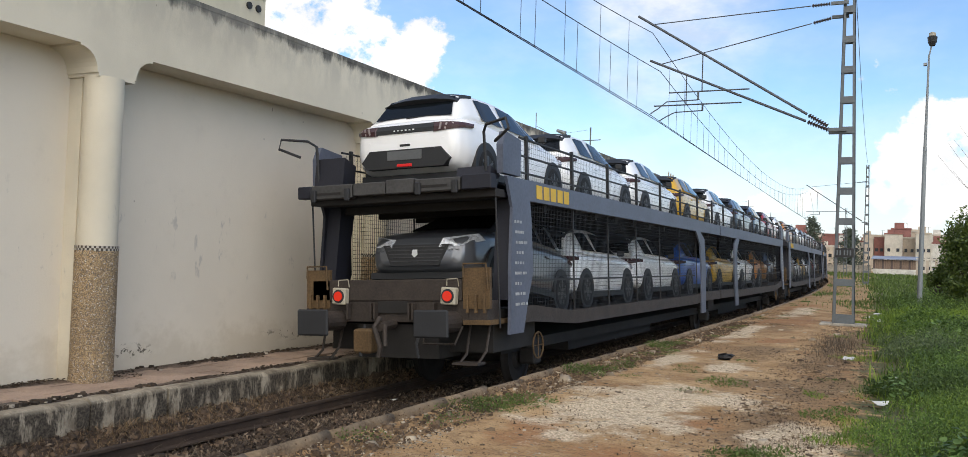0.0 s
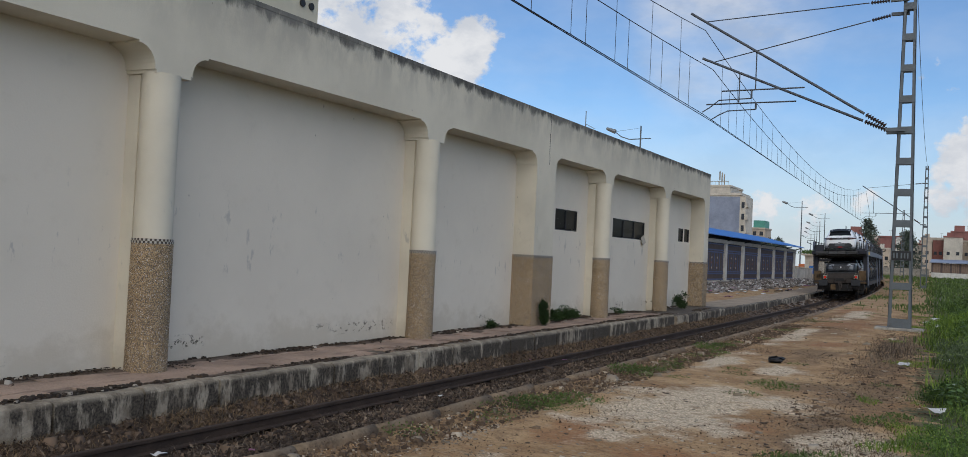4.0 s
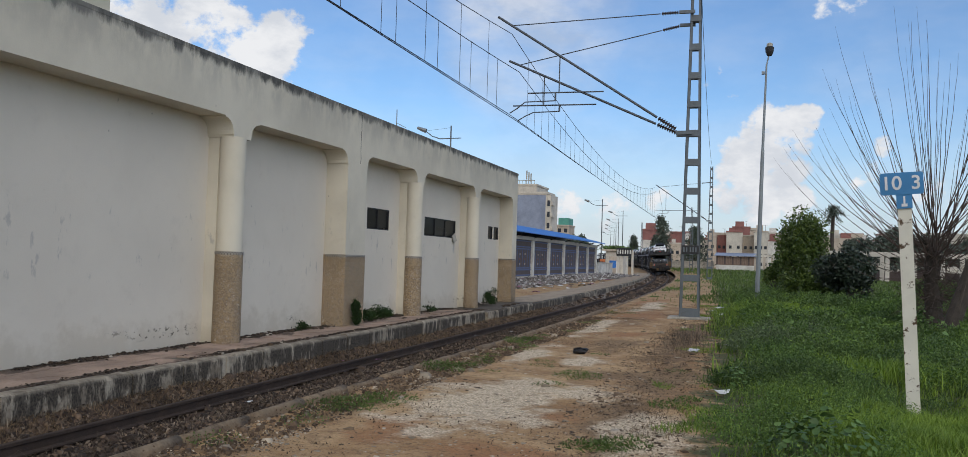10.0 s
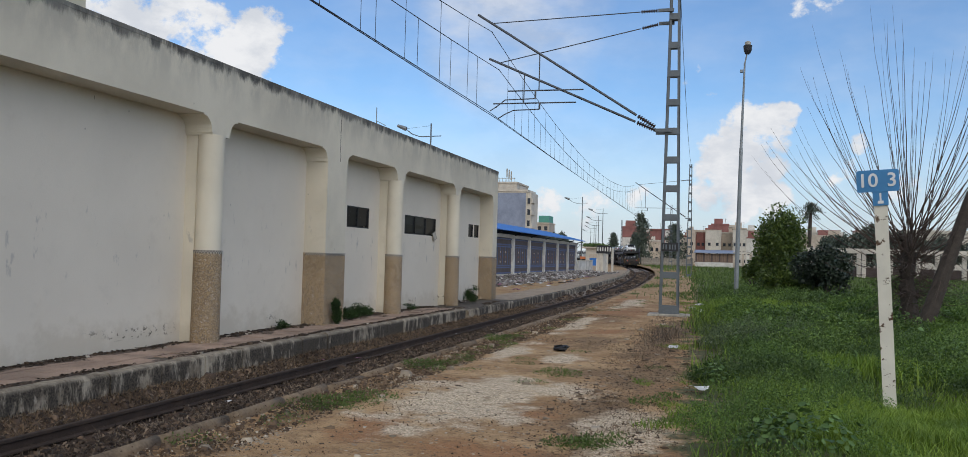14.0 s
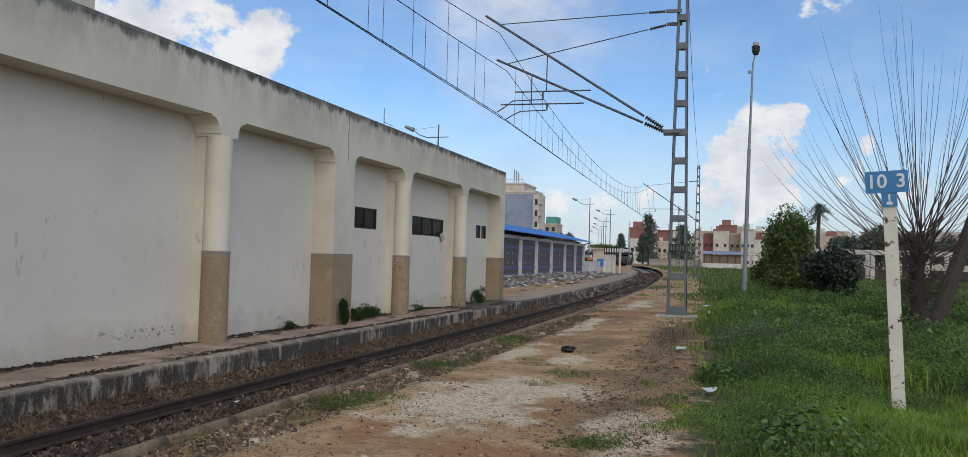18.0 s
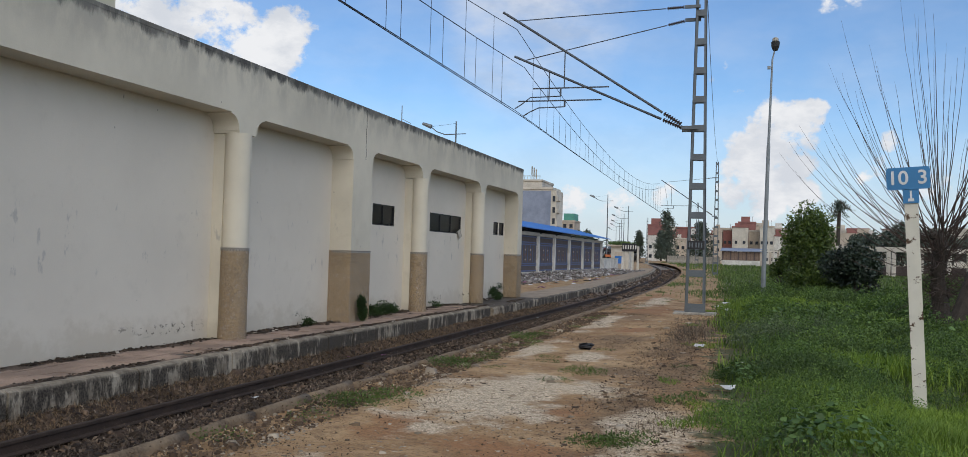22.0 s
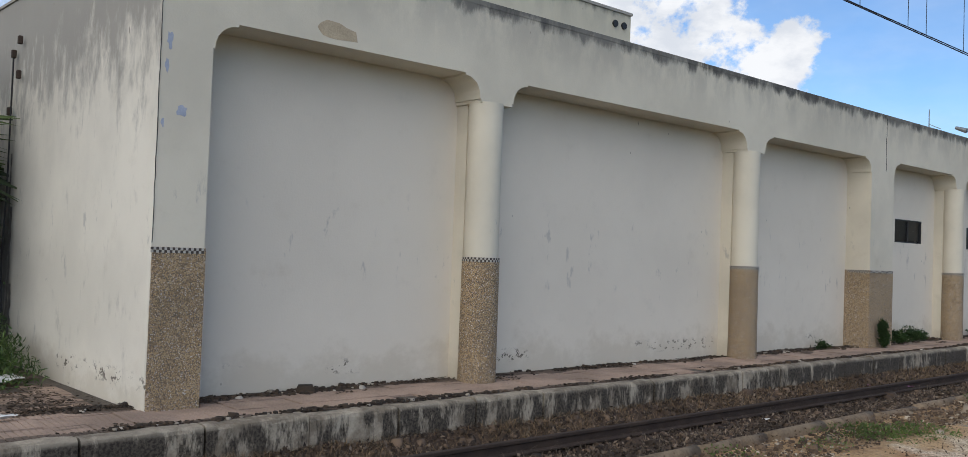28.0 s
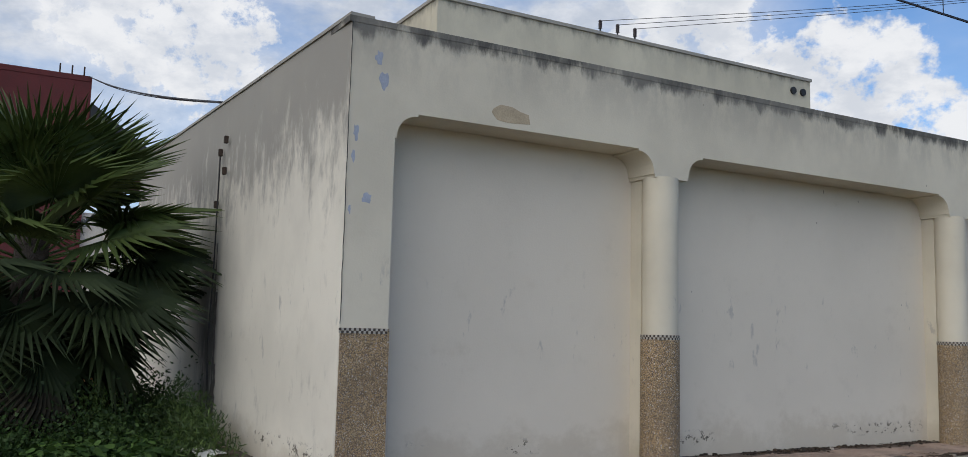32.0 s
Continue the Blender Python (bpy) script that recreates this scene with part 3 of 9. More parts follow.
for _m in (M_PALM, M_PALMLOW, M_PALMDEEP, M_COVER, M_BUSH):
    nodes_of(_m)[2].inputs["Specular IOR Level"].default_value = 0.25
M_BARK = mat("grey_bark", (0.060, 0.048, 0.039), 0.95, var=0.4, scale=7, fine=60, bump=0.8)
M_TWIG = mat("brown_twig", (0.075, 0.052, 0.042), 0.85, var=0.3)
M_STONE = foliage("loose_stones", (0.026, 0.016, 0.010), (0.205, 0.138, 0.090), 0.95, skew=2.0)
M_PALESTONE = foliage("pale_gravel", (0.26, 0.22, 0.17), (0.56, 0.50, 0.42), 0.95)
M_GRAVEL = foliage("tan_gravel", (0.20, 0.155, 0.105), (0.60, 0.50, 0.37), 0.95)
M_LITTER = foliage("white_litter", (0.55, 0.55, 0.53), (0.80, 0.79, 0.76), 0.6)
M_LITTERC = foliage("coloured_litter", (0.30, 0.06, 0.04), (0.05, 0.12, 0.35), 0.6)
M_STEEL = mat("grey_steel", (0.125, 0.142, 0.155), 0.55, 0.2, var=0.2, scale=3, fine=30)
M_GALV = mat("galvanised_pole", (0.24, 0.26, 0.27), 0.5, 0.4, var=0.2, scale=2, fine=25)
M_TUBE = mat("weathered_bracket_tube", (0.095, 0.105, 0.12), 0.55, 0.3, var=0.25, scale=3, fine=30)
M_DARK = mat("dark_iron", (0.03, 0.03, 0.032), 0.6, 0.3, var=0.3)
M_GLASS_D = mat("dark_glass", (0.012, 0.014, 0.016), 0.3, 0.0, var=0.1)
nodes_of(M_GLASS_D)[2].inputs["Specular IOR Level"].default_value = 0.2
M_PORC = mat("brown_porcelain", (0.045, 0.03, 0.028), 0.35, var=0.2)


def rusted_paint(name, color, rust_at=0.62):
    """Enamel paint, chipped to rust."""
    m, N, L, b = fresh(name, 0.65)
    a, f = tex(N, L, scale=9, detail=7, rough=0.7), tex(N, L, scale=2.5, detail=5)
    c = blend(N, L, span(N, L, f.outputs["Fac"], 0.35, 0.7), color, tuple(x * 0.85 for x in color))
    c = blend(N, L, span(N, L, a.outputs["Fac"], rust_at, rust_at + 0.04), c, (0.085, 0.045, 0.02))
    L.new(c, b.inputs["Base Color"])
    return m


M_POST = rusted_paint("chipped_white_paint", (0.70, 0.66, 0.56), 0.575)
M_SIGN = rusted_paint("chipped_blue_enamel", (0.05, 0.22, 0.46), 0.67)
M_LETTER = rusted_paint("white_enamel", (0.72, 0.74, 0.74), 0.68)

# ---- the lie of the land ----
FX, RX = -8.36, -8.87      # face of the beams, recessed wall
PLAT = -0.09               # platform paving


def lane_x(y):
    """Centre line of the cutting between the yard's kerb and the platform."""
    return -6.0 - 0.000491 * max(0.0, y - 15.0) ** 2


def track_x(y):
    """Centre line of the rails: straight past the platform, then a bend."""
    return -6.03 - 0.00058 * max(0.0, y - 25.0) ** 2


def track_z(y):
    """Top of the rails on the centre line."""
    return -0.39 + 0.0037 * max(0.0, y - 50.0)


def track_yaw(y):
    return math.degrees(math.atan(0.00116 * max(0.0, y - 25.0)))


CANT = -3.0


def lump(x, y, a=1.0):
    return a * (0.022 * noise.noise((x * 0.9, y * 0.9, 0.3)) + 0.012 * noise.noise((x * 3.1, y * 3.1, 1.7)) + 0.006 * noise.noise((x * 9, y * 9, 4.0)))


def bed_z(u, y):
    """The trackbed: scooped out on the inner side of the left rail, heaped towards the platform."""
    scoop = 0.05 * max(0.0, 1.0 - abs(u + 0.50) / 0.40)
    heap = 0.21 * min(1.0, max(0.0, -u - 0.84) / 0.5)
    return track_z(y) - 0.165 - 0.02 * abs(u) + 0.026 * u + lump(u * 1.7, y * 1.7, 1.5) - scoop + heap


def waste_z(u, y):
    """The dumping ground beside the line: it climbs towards the shelter."""
    return -0.22 + 0.0028 * max(0.0, y - 50.0) + (0.0 if u < -2 else -0.05) + 0.22 * max(0.0, min(1.0, (-u - 3.2) / 4.0))


def sheet(name, xs, ys, fn, material, label, rough=1.0):
    bm = bmesh.new()
    g = [[bm.verts.new((x, y, fn(x, y) + lump(x, y, rough))) for x in xs] for y in ys]
    for j in range(len(ys) - 1):
        for i in range(len(xs) - 1):
            bm.faces.new((g[j][i], g[j][i + 1], g[j + 1][i + 1], g[j + 1][i]))
    return solid(name, bm, material, label, "ground", "structure", smooth=True)


def steps(a, b, n):
    return [a + (b - a) * i / n for i in range(n + 1)]


# one sheet out to the horizon under everything, then the finer earth of the yard
sheet("ground", [-1500, -400, -120, -60, -35, -22] + [-14, -9, -8] + [0, 4, 14, 30, 60, 120, 400, 1500], [-600, -120, -40, -14, -4, 10, 40, 60, 90, 130, 200, 320, 600, 1200, 2500],
      lambda x, y: -0.75 if y < 70 else -0.75 + 0.0028 * max(0.0, min(y, 400) - 50.0), M_YARD, "brown bare earth ground reaching to the horizon", 0)


def yard_sheet():
    """The yard on the far side of the kerb, as one sheet that follows the bend of the line."""
    bm = bmesh.new()
    us = [0.0, 0.12, 0.25] + steps(0.4, 5.2, 32) + steps(5.5, 9.0, 12) + [10, 12, 15, 20, 28, 40, 70, 130]
    ys = steps(-12, 2, 14) + steps(2.2, 18, 90) + steps(18.4, 40, 54) + steps(41, 70, 29) + steps(73, 260, 50)
    g = [[bm.verts.new((lane_x(y) + 1.78 + u, y, 0.0028 * max(0.0, y - 50.0) + lump(lane_x(y) + u, y, 1.0 if u > 0.1 else 0.3) + 0.02 * math.sin(u * 1.3 + 0.2 * y) - 0.075 * max(0.0, 1.0 - u / 0.8))) for u in us] for y in ys]
    for j in range(len(ys) - 1):
        for i in range(len(us) - 1):
            bm.faces.new((g[j][i], g[j][i + 1], g[j + 1][i + 1], g[j + 1][i]))
    solid("yard_ground", bm, M_YARD, "rusty brown earth yard with worn pale gravel patches", "ground", "structure", smooth=True)
    # the sunk trackbed
    bm = bmesh.new()
    us = steps(-1.75, 1.8, 30)
    ys = steps(-14, 2, 12) + steps(2.2, 30, 140) + steps(31, 70, 39) + steps(74, 330, 50) + steps(336, 540, 30)
    g = [[bm.verts.new((track_x(y) + u, y, bed_z(u, y))) for u in us] for y in ys]
    for j in range(len(ys) - 1):
        for i in range(len(us) - 1):
            bm.faces.new((g[j][i], g[j][i + 1], g[j + 1][i + 1], g[j + 1][i]))
    solid("trackbed", bm, M_BALL, "dark ballast and litter-strewn soil between the rails", "trackbed", "structure", smooth=True)
    # waste ground on the town side beyond the station
    bm = bmesh.new()
    us = steps(-60, -22, 10) + steps(-20, -1.62, 40)
    ys = steps(25.6, 70, 60) + steps(73, 240, 50)
    g = [[bm.verts.new((lane_x(y) + u, y, waste_z(u, y) + lump(u, y, 3.0))) for u in us] for y in ys]
    for j in range(len(ys) - 1):
        for i in range(len(us) - 1):
            bm.faces.new((g[j][i], g[j][i + 1], g[j + 1][i + 1], g[j + 1][i]))
    solid("waste_ground", bm, M_YARD, "littered bare earth strip beyond the station", "ground", "structure", smooth=True)

    # the bare concrete strip that carries the platform on past the station
    bm = bmesh.new()
    us = steps(-3.1, -1.60, 6)
    ys = steps(32.2, 118, 110)
    g = [[bm.verts.new((lane_x(y) + u - (0.25 * noise.noise((y * 0.4, 2.0, 0.0)) if u < -3.0 else 0), y, -0.148 + 0.0028 * max(0.0, y - 50.0) + lump(u, y, 0.8))) for u in us] for y in ys]
    for j in range(len(ys) - 1):
        for i in range(len(us) - 1):
            bm.faces.new((g[j][i], g[j][i + 1], g[j + 1][i + 1], g[j + 1][i]))
    solid("platform_strip", bm, M_STRIP, "pale dusty concrete strip along the track beyond the station", "platform", "structure", smooth=True)


yard_sheet()


def rail(side):
    """A rail by its section, swept along the line: foot, web and worn head."""
    sec = [(-0.065, -0.15), (0.065, -0.15), (0.065, -0.135), (0.012, -0.12), (0.012, -0.045), (0.036, -0.035), (0.036, -0.006), (0.028, 0.0), (-0.028, 0.0), (-0.036, -0.006), (-0.036, -0.035), (-0.012, -0.045), (-0.012, -0.12), (-0.065, -0.135)]
    bm = bmesh.new()
    rings = []
    for y in steps(-14, 330, 132) + steps(336, 540, 34):
        m = pose(track_x(y), y, track_z(y), 0, CANT, track_yaw(y))
        rings.append([bm.verts.new(m @ Vector((0.7535 * side + u, 0, w))) for u, w in sec])
    for a, b in zip(rings, rings[1:]):
        for i in range(len(sec)):
            bm.faces.new((a[i], a[(i + 1) % len(sec)], b[(i + 1) % len(sec)], b[i]))
    bm.faces.new(rings[0][::-1])
    bm.faces.new(rings[-1])
    return solid("rail", bm, M_RAIL, "rust-brown steel rail of the single line", "rail", "structure")


rail(-1), rail(1)


def kerb_line():
    """The low edging between the yard and the track: rounded concrete lengths, some sunk, some tilted."""
    root = thing("track_kerb", "worn rounded concrete kerb half buried in the yard's edge", "kerb", kind="structure")
    rnd = random.Random(4)
    out = [(-0.015, -0.42), (-0.013, -0.07), (-0.006, -0.02), (0.012, 0.006), (0.038, 0.014), (0.066, 0.004), (0.088, -0.03), (0.10, -0.42)]
    shapes = []
    for k in range(4):
        bm = bmesh.new()
        rings = []
        for j in range(5):
            y = j * 0.245
            rings.append([bm.verts.new((u + 0.006 * rnd.uniform(-1, 1), y, w + 0.008 * rnd.uniform(-1, 1))) for u, w in out])
        for a, b in zip(rings, rings[1:]):
            for i in range(len(out) - 1):
                bm.faces.new((a[i], a[i + 1], b[i + 1], b[i]))
        bm.faces.new(rings[0])
        bm.faces.new(rings[-1][::-1])
        shapes.append(mesh_of("kerbstone", bm, M_KERB, True))
    y = -8.0
    while y < 84:
        k = 1.0 if y < 60 else 3.0
        ob = new("kerbstone", shapes[rnd.randrange(4)])
        ob.parent = root
        ob.matrix_basis = pose(lane_x(y) + 1.70 + rnd.uniform(-0.012, 0.012), y, 0.0028 * max(0, y - 50) + 0.022 - 0.0016 * min(y, 40) + rnd.uniform(-0.012, 0.012), rnd.uniform(-0.8, 0.8), rnd.uniform(-2, 2), track_yaw(y) + rnd.uniform(-0.5, 0.5)) @ Matrix.Diagonal((1, k, 1, 1))
        y += k * 1.0


kerb_line()

# ---- the platform and the station building ----
COLS = (7.265, 13.17, 21.80, 26.93)        # round columns
PILLARS = ((3.05, 3.57), (17.40, 18.40), (31.40, 32.00))


def platform():
    root = thing("platform", "narrow station platform of worn red paving with dark leaf litter", "platform", kind="structure")
    bm = bmesh.new()
    box(bm, -14.0, -7.60, -9.0, 25.5, -0.7, PLAT - 0.03)
    box(bm, -8.9, -7.60, 25.5, 32.2, -0.7, PLAT - 0.05)
    part("base", bm, M_DUST, root)
    rnd = random.Random(7)
    # edging blocks, each about a metre long and worn round at the top
    shapes = []
    for k in range(4):
        bm = bmesh.new()
        prof = [(-7.62, -0.62), (-7.42, -0.62), (-7.42, PLAT - 0.05), (-7.435, PLAT - 0.018), (-7.47, PLAT), (-7.62, PLAT)]
        rings = []
        for j in range(6):
            y = j * 0.203
            rings.append([bm.verts.new((u + 0.009 * rnd.uniform(-1, 1) * (u > -7.6), y, w + 0.009 * rnd.uniform(-1, 1) * (w > -0.5))) for u, w in prof])
        for a, b in zip(rings, rings[1:]):
            for i in range(len(prof)):
                bm.faces.new((a[i], a[(i + 1) % len(prof)], b[(i + 1) % len(prof)], b[i]))
        bm.faces.new(rings[0][::-1])
        bm.faces.new(rings[-1])
        shapes.append(mesh_of("edging_block", bm, M_CONC))
    y = -7.1
    while y < 24.9:
        ob = new("edging_block", shapes[rnd.randrange(4)])
        ob.parent = root
        ob.matrix_basis = pose(rnd.uniform(-0.008, 0.008), y, rnd.uniform(-0.012, 0.006), 0, 0, rnd.uniform(-0.06, 0.06))
        y += 1.036
    # the lower edging that goes on along the waste ground
    y = 25.54
    while y < 118:
        k = 1.0 if y < 60 else 2.0
        ob = new("edging_block", shapes[rnd.randrange(4)])
        ob.parent = root
        ob.matrix_basis = pose(lane_x(y) - 1.42 + 7.42 + rnd.uniform(-0.01, 0.01), y, -0.06 + 0.0028 * max(0, y - 50) + rnd.uniform(-0.015, 0.015)) @ Matrix.Diagonal((1, k, 1, 1))
        y += k
    return root


def paving(root):
    """Ribbed red paving slabs: each has its ribs across the platform."""
    shapes = []
    for k in range(3):
        bm = bmesh.new()
        n = 6
        for j in range(n):
            a = j * 0.058
            prism(bm, [(a + 0.002, -0.045), (a + 0.055, -0.045), (a + 0.055, -0.004), (a + 0.050, 0.0), (a + 0.007, 0.0), (a + 0.002, -0.004)], 0.004, 0.406, "x")
        shapes.append(mesh_of("paving_slab", bm, M_TILE))
    rnd = random.Random(11)
    rows = [(-8.86 + 0.41 * i, -5.6 + 0.35 * j) for j in range(19, 88) for i in range(3)]
    for x, y in rows:
        if rnd.random() < 0.035 and not 2 < y < 3:
            continue
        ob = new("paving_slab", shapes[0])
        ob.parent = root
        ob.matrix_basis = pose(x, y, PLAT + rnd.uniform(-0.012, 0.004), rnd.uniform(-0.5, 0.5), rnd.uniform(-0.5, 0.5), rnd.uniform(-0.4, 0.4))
    bm = bmesh.new()
    for i in range(8):
        for j in range(24):
            x, y = -9.28 - 0.41 * i, -5.6 + 0.35 * j
            if y > 2.7 or x < -11.9 or y < 1.0 or rnd.random() < 0.05:
                continue
            z = PLAT + rnd.uniform(-0.02, 0.004)
            for k in range(3):
                box(bm, x + 0.004, x + 0.406, y + k * 0.116 + 0.004, y + k * 0.116 + 0.111, z - 0.05, z)
    part("side_paving", bm, M_TILE, root, "broken red paving at the building's corner")


PLATFORM = platform()


def fillet(y0, y1, sgn, r=0.24):
    """Corner of an opening: from the upright edge at y0 in to the soffit."""
    pts = [(y0, 3.44), (y0 + sgn * 0.02, 3.44)]
    for i in range(9):
        a = math.pi / 2 * i / 8
        pts.append((y0 + sgn * (0.02 + r * (1 - math.cos(a))), 3.46 + r * math.sin(a)))
    pts.append((pts[-1][0], 3.725))
    return pts


def bay_beam(a, b, yl, yr, block_l, block_r):
    """Beam over one opening: from a to b along the building; the opening runs from yl to yr."""
    bm = bmesh.new()
    out = [(a, 4.60), (a, 3.40 if block_l else 3.44)]
    if block_l:
        out += [(yl, 3.40)]
    out += fillet(yl, yr, 1)
    out += fillet(yr, yl, -1)[::-1]
    if block_r:
        out += [(yr, 3.40)]
    out += [(b, 3.40 if block_r else 3.44), (b, 4.60)]
    prism(bm, out, RX - 0.02, FX, "x")
    return bm


def lathe(bm, cx, cy, prof, n=28):
    rings = [[bm.verts.new((cx + r * math.cos(6.28318 * i / n), cy + r * math.sin(6.28318 * i / n), z)) for i in range(n)] for r, z in prof]
    for a, b in zip(rings, rings[1:]):
        for i in range(n):
            bm.faces.new((a[i], a[(i + 1) % n], b[(i + 1) % n], b[i]))


M_CHECK_D = mat("dark_mosaic", (0.06, 0.045, 0.035), 0.6, var=0.3, scale=20)
M_CHECK_L = mat("pale_mosaic", (0.45, 0.42, 0.36), 0.6, var=0.2, scale=20)


def mosaic_round(root, cx, cy, r, z):
    for row in range(2):
        for dark in (0, 1):
            bm = bmesh.new()
            n = 60
            for i in range(n):
                if (i + row) % 2 != dark:
                    continue
                a, b = 6.28318 * i / n, 6.28318 * (i + 1) / n
                q = []
                for zz in (z + row * 0.028, z + row * 0.028 + 0.026):
                    for rr in (r, r + 0.006):
                        for t in (a, b):
                            q.append(bm.verts.new((cx + rr * math.cos(t), cy + rr * math.sin(t), zz)))
                for f in ((2, 3, 7, 6), (4, 5, 7, 6), (0, 1, 3, 2)):
                    bm.faces.new([q[k] for k in f])
            tagged(part("mosaic_band", bm, M_CHECK_D if dark else M_CHECK_L, root), kind="stuff")


def column(y):
    root = thing("column", "round cream column with a pebble-dash foot and mosaic band", "column", group="columns of the station front")
    bm = bmesh.new()
    lathe(bm, -8.50, y, [(0.222, 1.46), (0.222, 3.41)])
    part("shaft", bm, M_WALL, root, smooth=False)
    for p in root.children[0].data.polygons:
        p.use_smooth = abs(p.normal.z) < 0.5
    bm = bmesh.new()
    box(bm, RX - 0.01, -8.66, y - 0.17, y + 0.17, PLAT - 0.03, 3.395)
    part("pilaster", bm, M_WALL, root, "flat cream pilaster behind the column")
    bm = bmesh.new()
    lathe(bm, -8.50, y, [(0.246, PLAT - 0.03), (0.242, 0.1), (0.238, 1.41), (0.236, 1.46)])
    f = part("foot", bm, M_DADO, root, "brown pebble-dash column foot")
    for p in f.data.polygons:
        p.use_smooth = abs(p.normal.z) < 0.5
    mosaic_round(root, -8.50, y, 0.236, 1.405)
    return root


def window(root, y0, y1, z0, z1, slats, panes, label):
    w = new("window")
    w.parent = root
    w["label"] = label
    bm = bmesh.new()
    x = RX
    for a, b, c, d in ((y0, y1, z0, z0 + 0.03), (y0, y1, z1 - 0.03, z1), (y0, y0 + 0.03, z0 + 0.03, z1 - 0.03), (y1 - 0.03, y1, z0 + 0.03, z1 - 0.03)):
        box(bm, x - 0.10, x - 0.015, a, b, c, d)
    for k in range(1, panes):
        yy = y0 + (y1 - y0) * k / panes
        box(bm, x - 0.09, x - 0.02, yy - 0.012, yy + 0.012, z0 + 0.03, z1 - 0.03)
    part("window_frame", bm, M_DARK, w)
    rnd = random.Random(int(y0 * 10))
    for k in range(panes):
        a, b = y0 + (y1 - y0) * k / panes + 0.02, y0 + (y1 - y0) * (k + 1) / panes - 0.02
        for s in range(slats):
            z = z0 + 0.05 + (z1 - z0 - 0.08) * s / slats
            bm = bmesh.new()
            box(bm, -0.004, 0.004, a, b, 0, (z1 - z0 - 0.08) / slats * 1.05, pose(x - 0.06, 0, z, 0, rnd.uniform(4, 11), 0))
            part("pane", bm, M_GLASS_D, w)
    bm = bmesh.new()
    box(bm, x - 0.5, x - 0.16, y0 - 0.02, y1 + 0.02, z0 - 0.02, z1 + 0.02)
    part("dark_interior", bm, M_DARK, w)
    return w


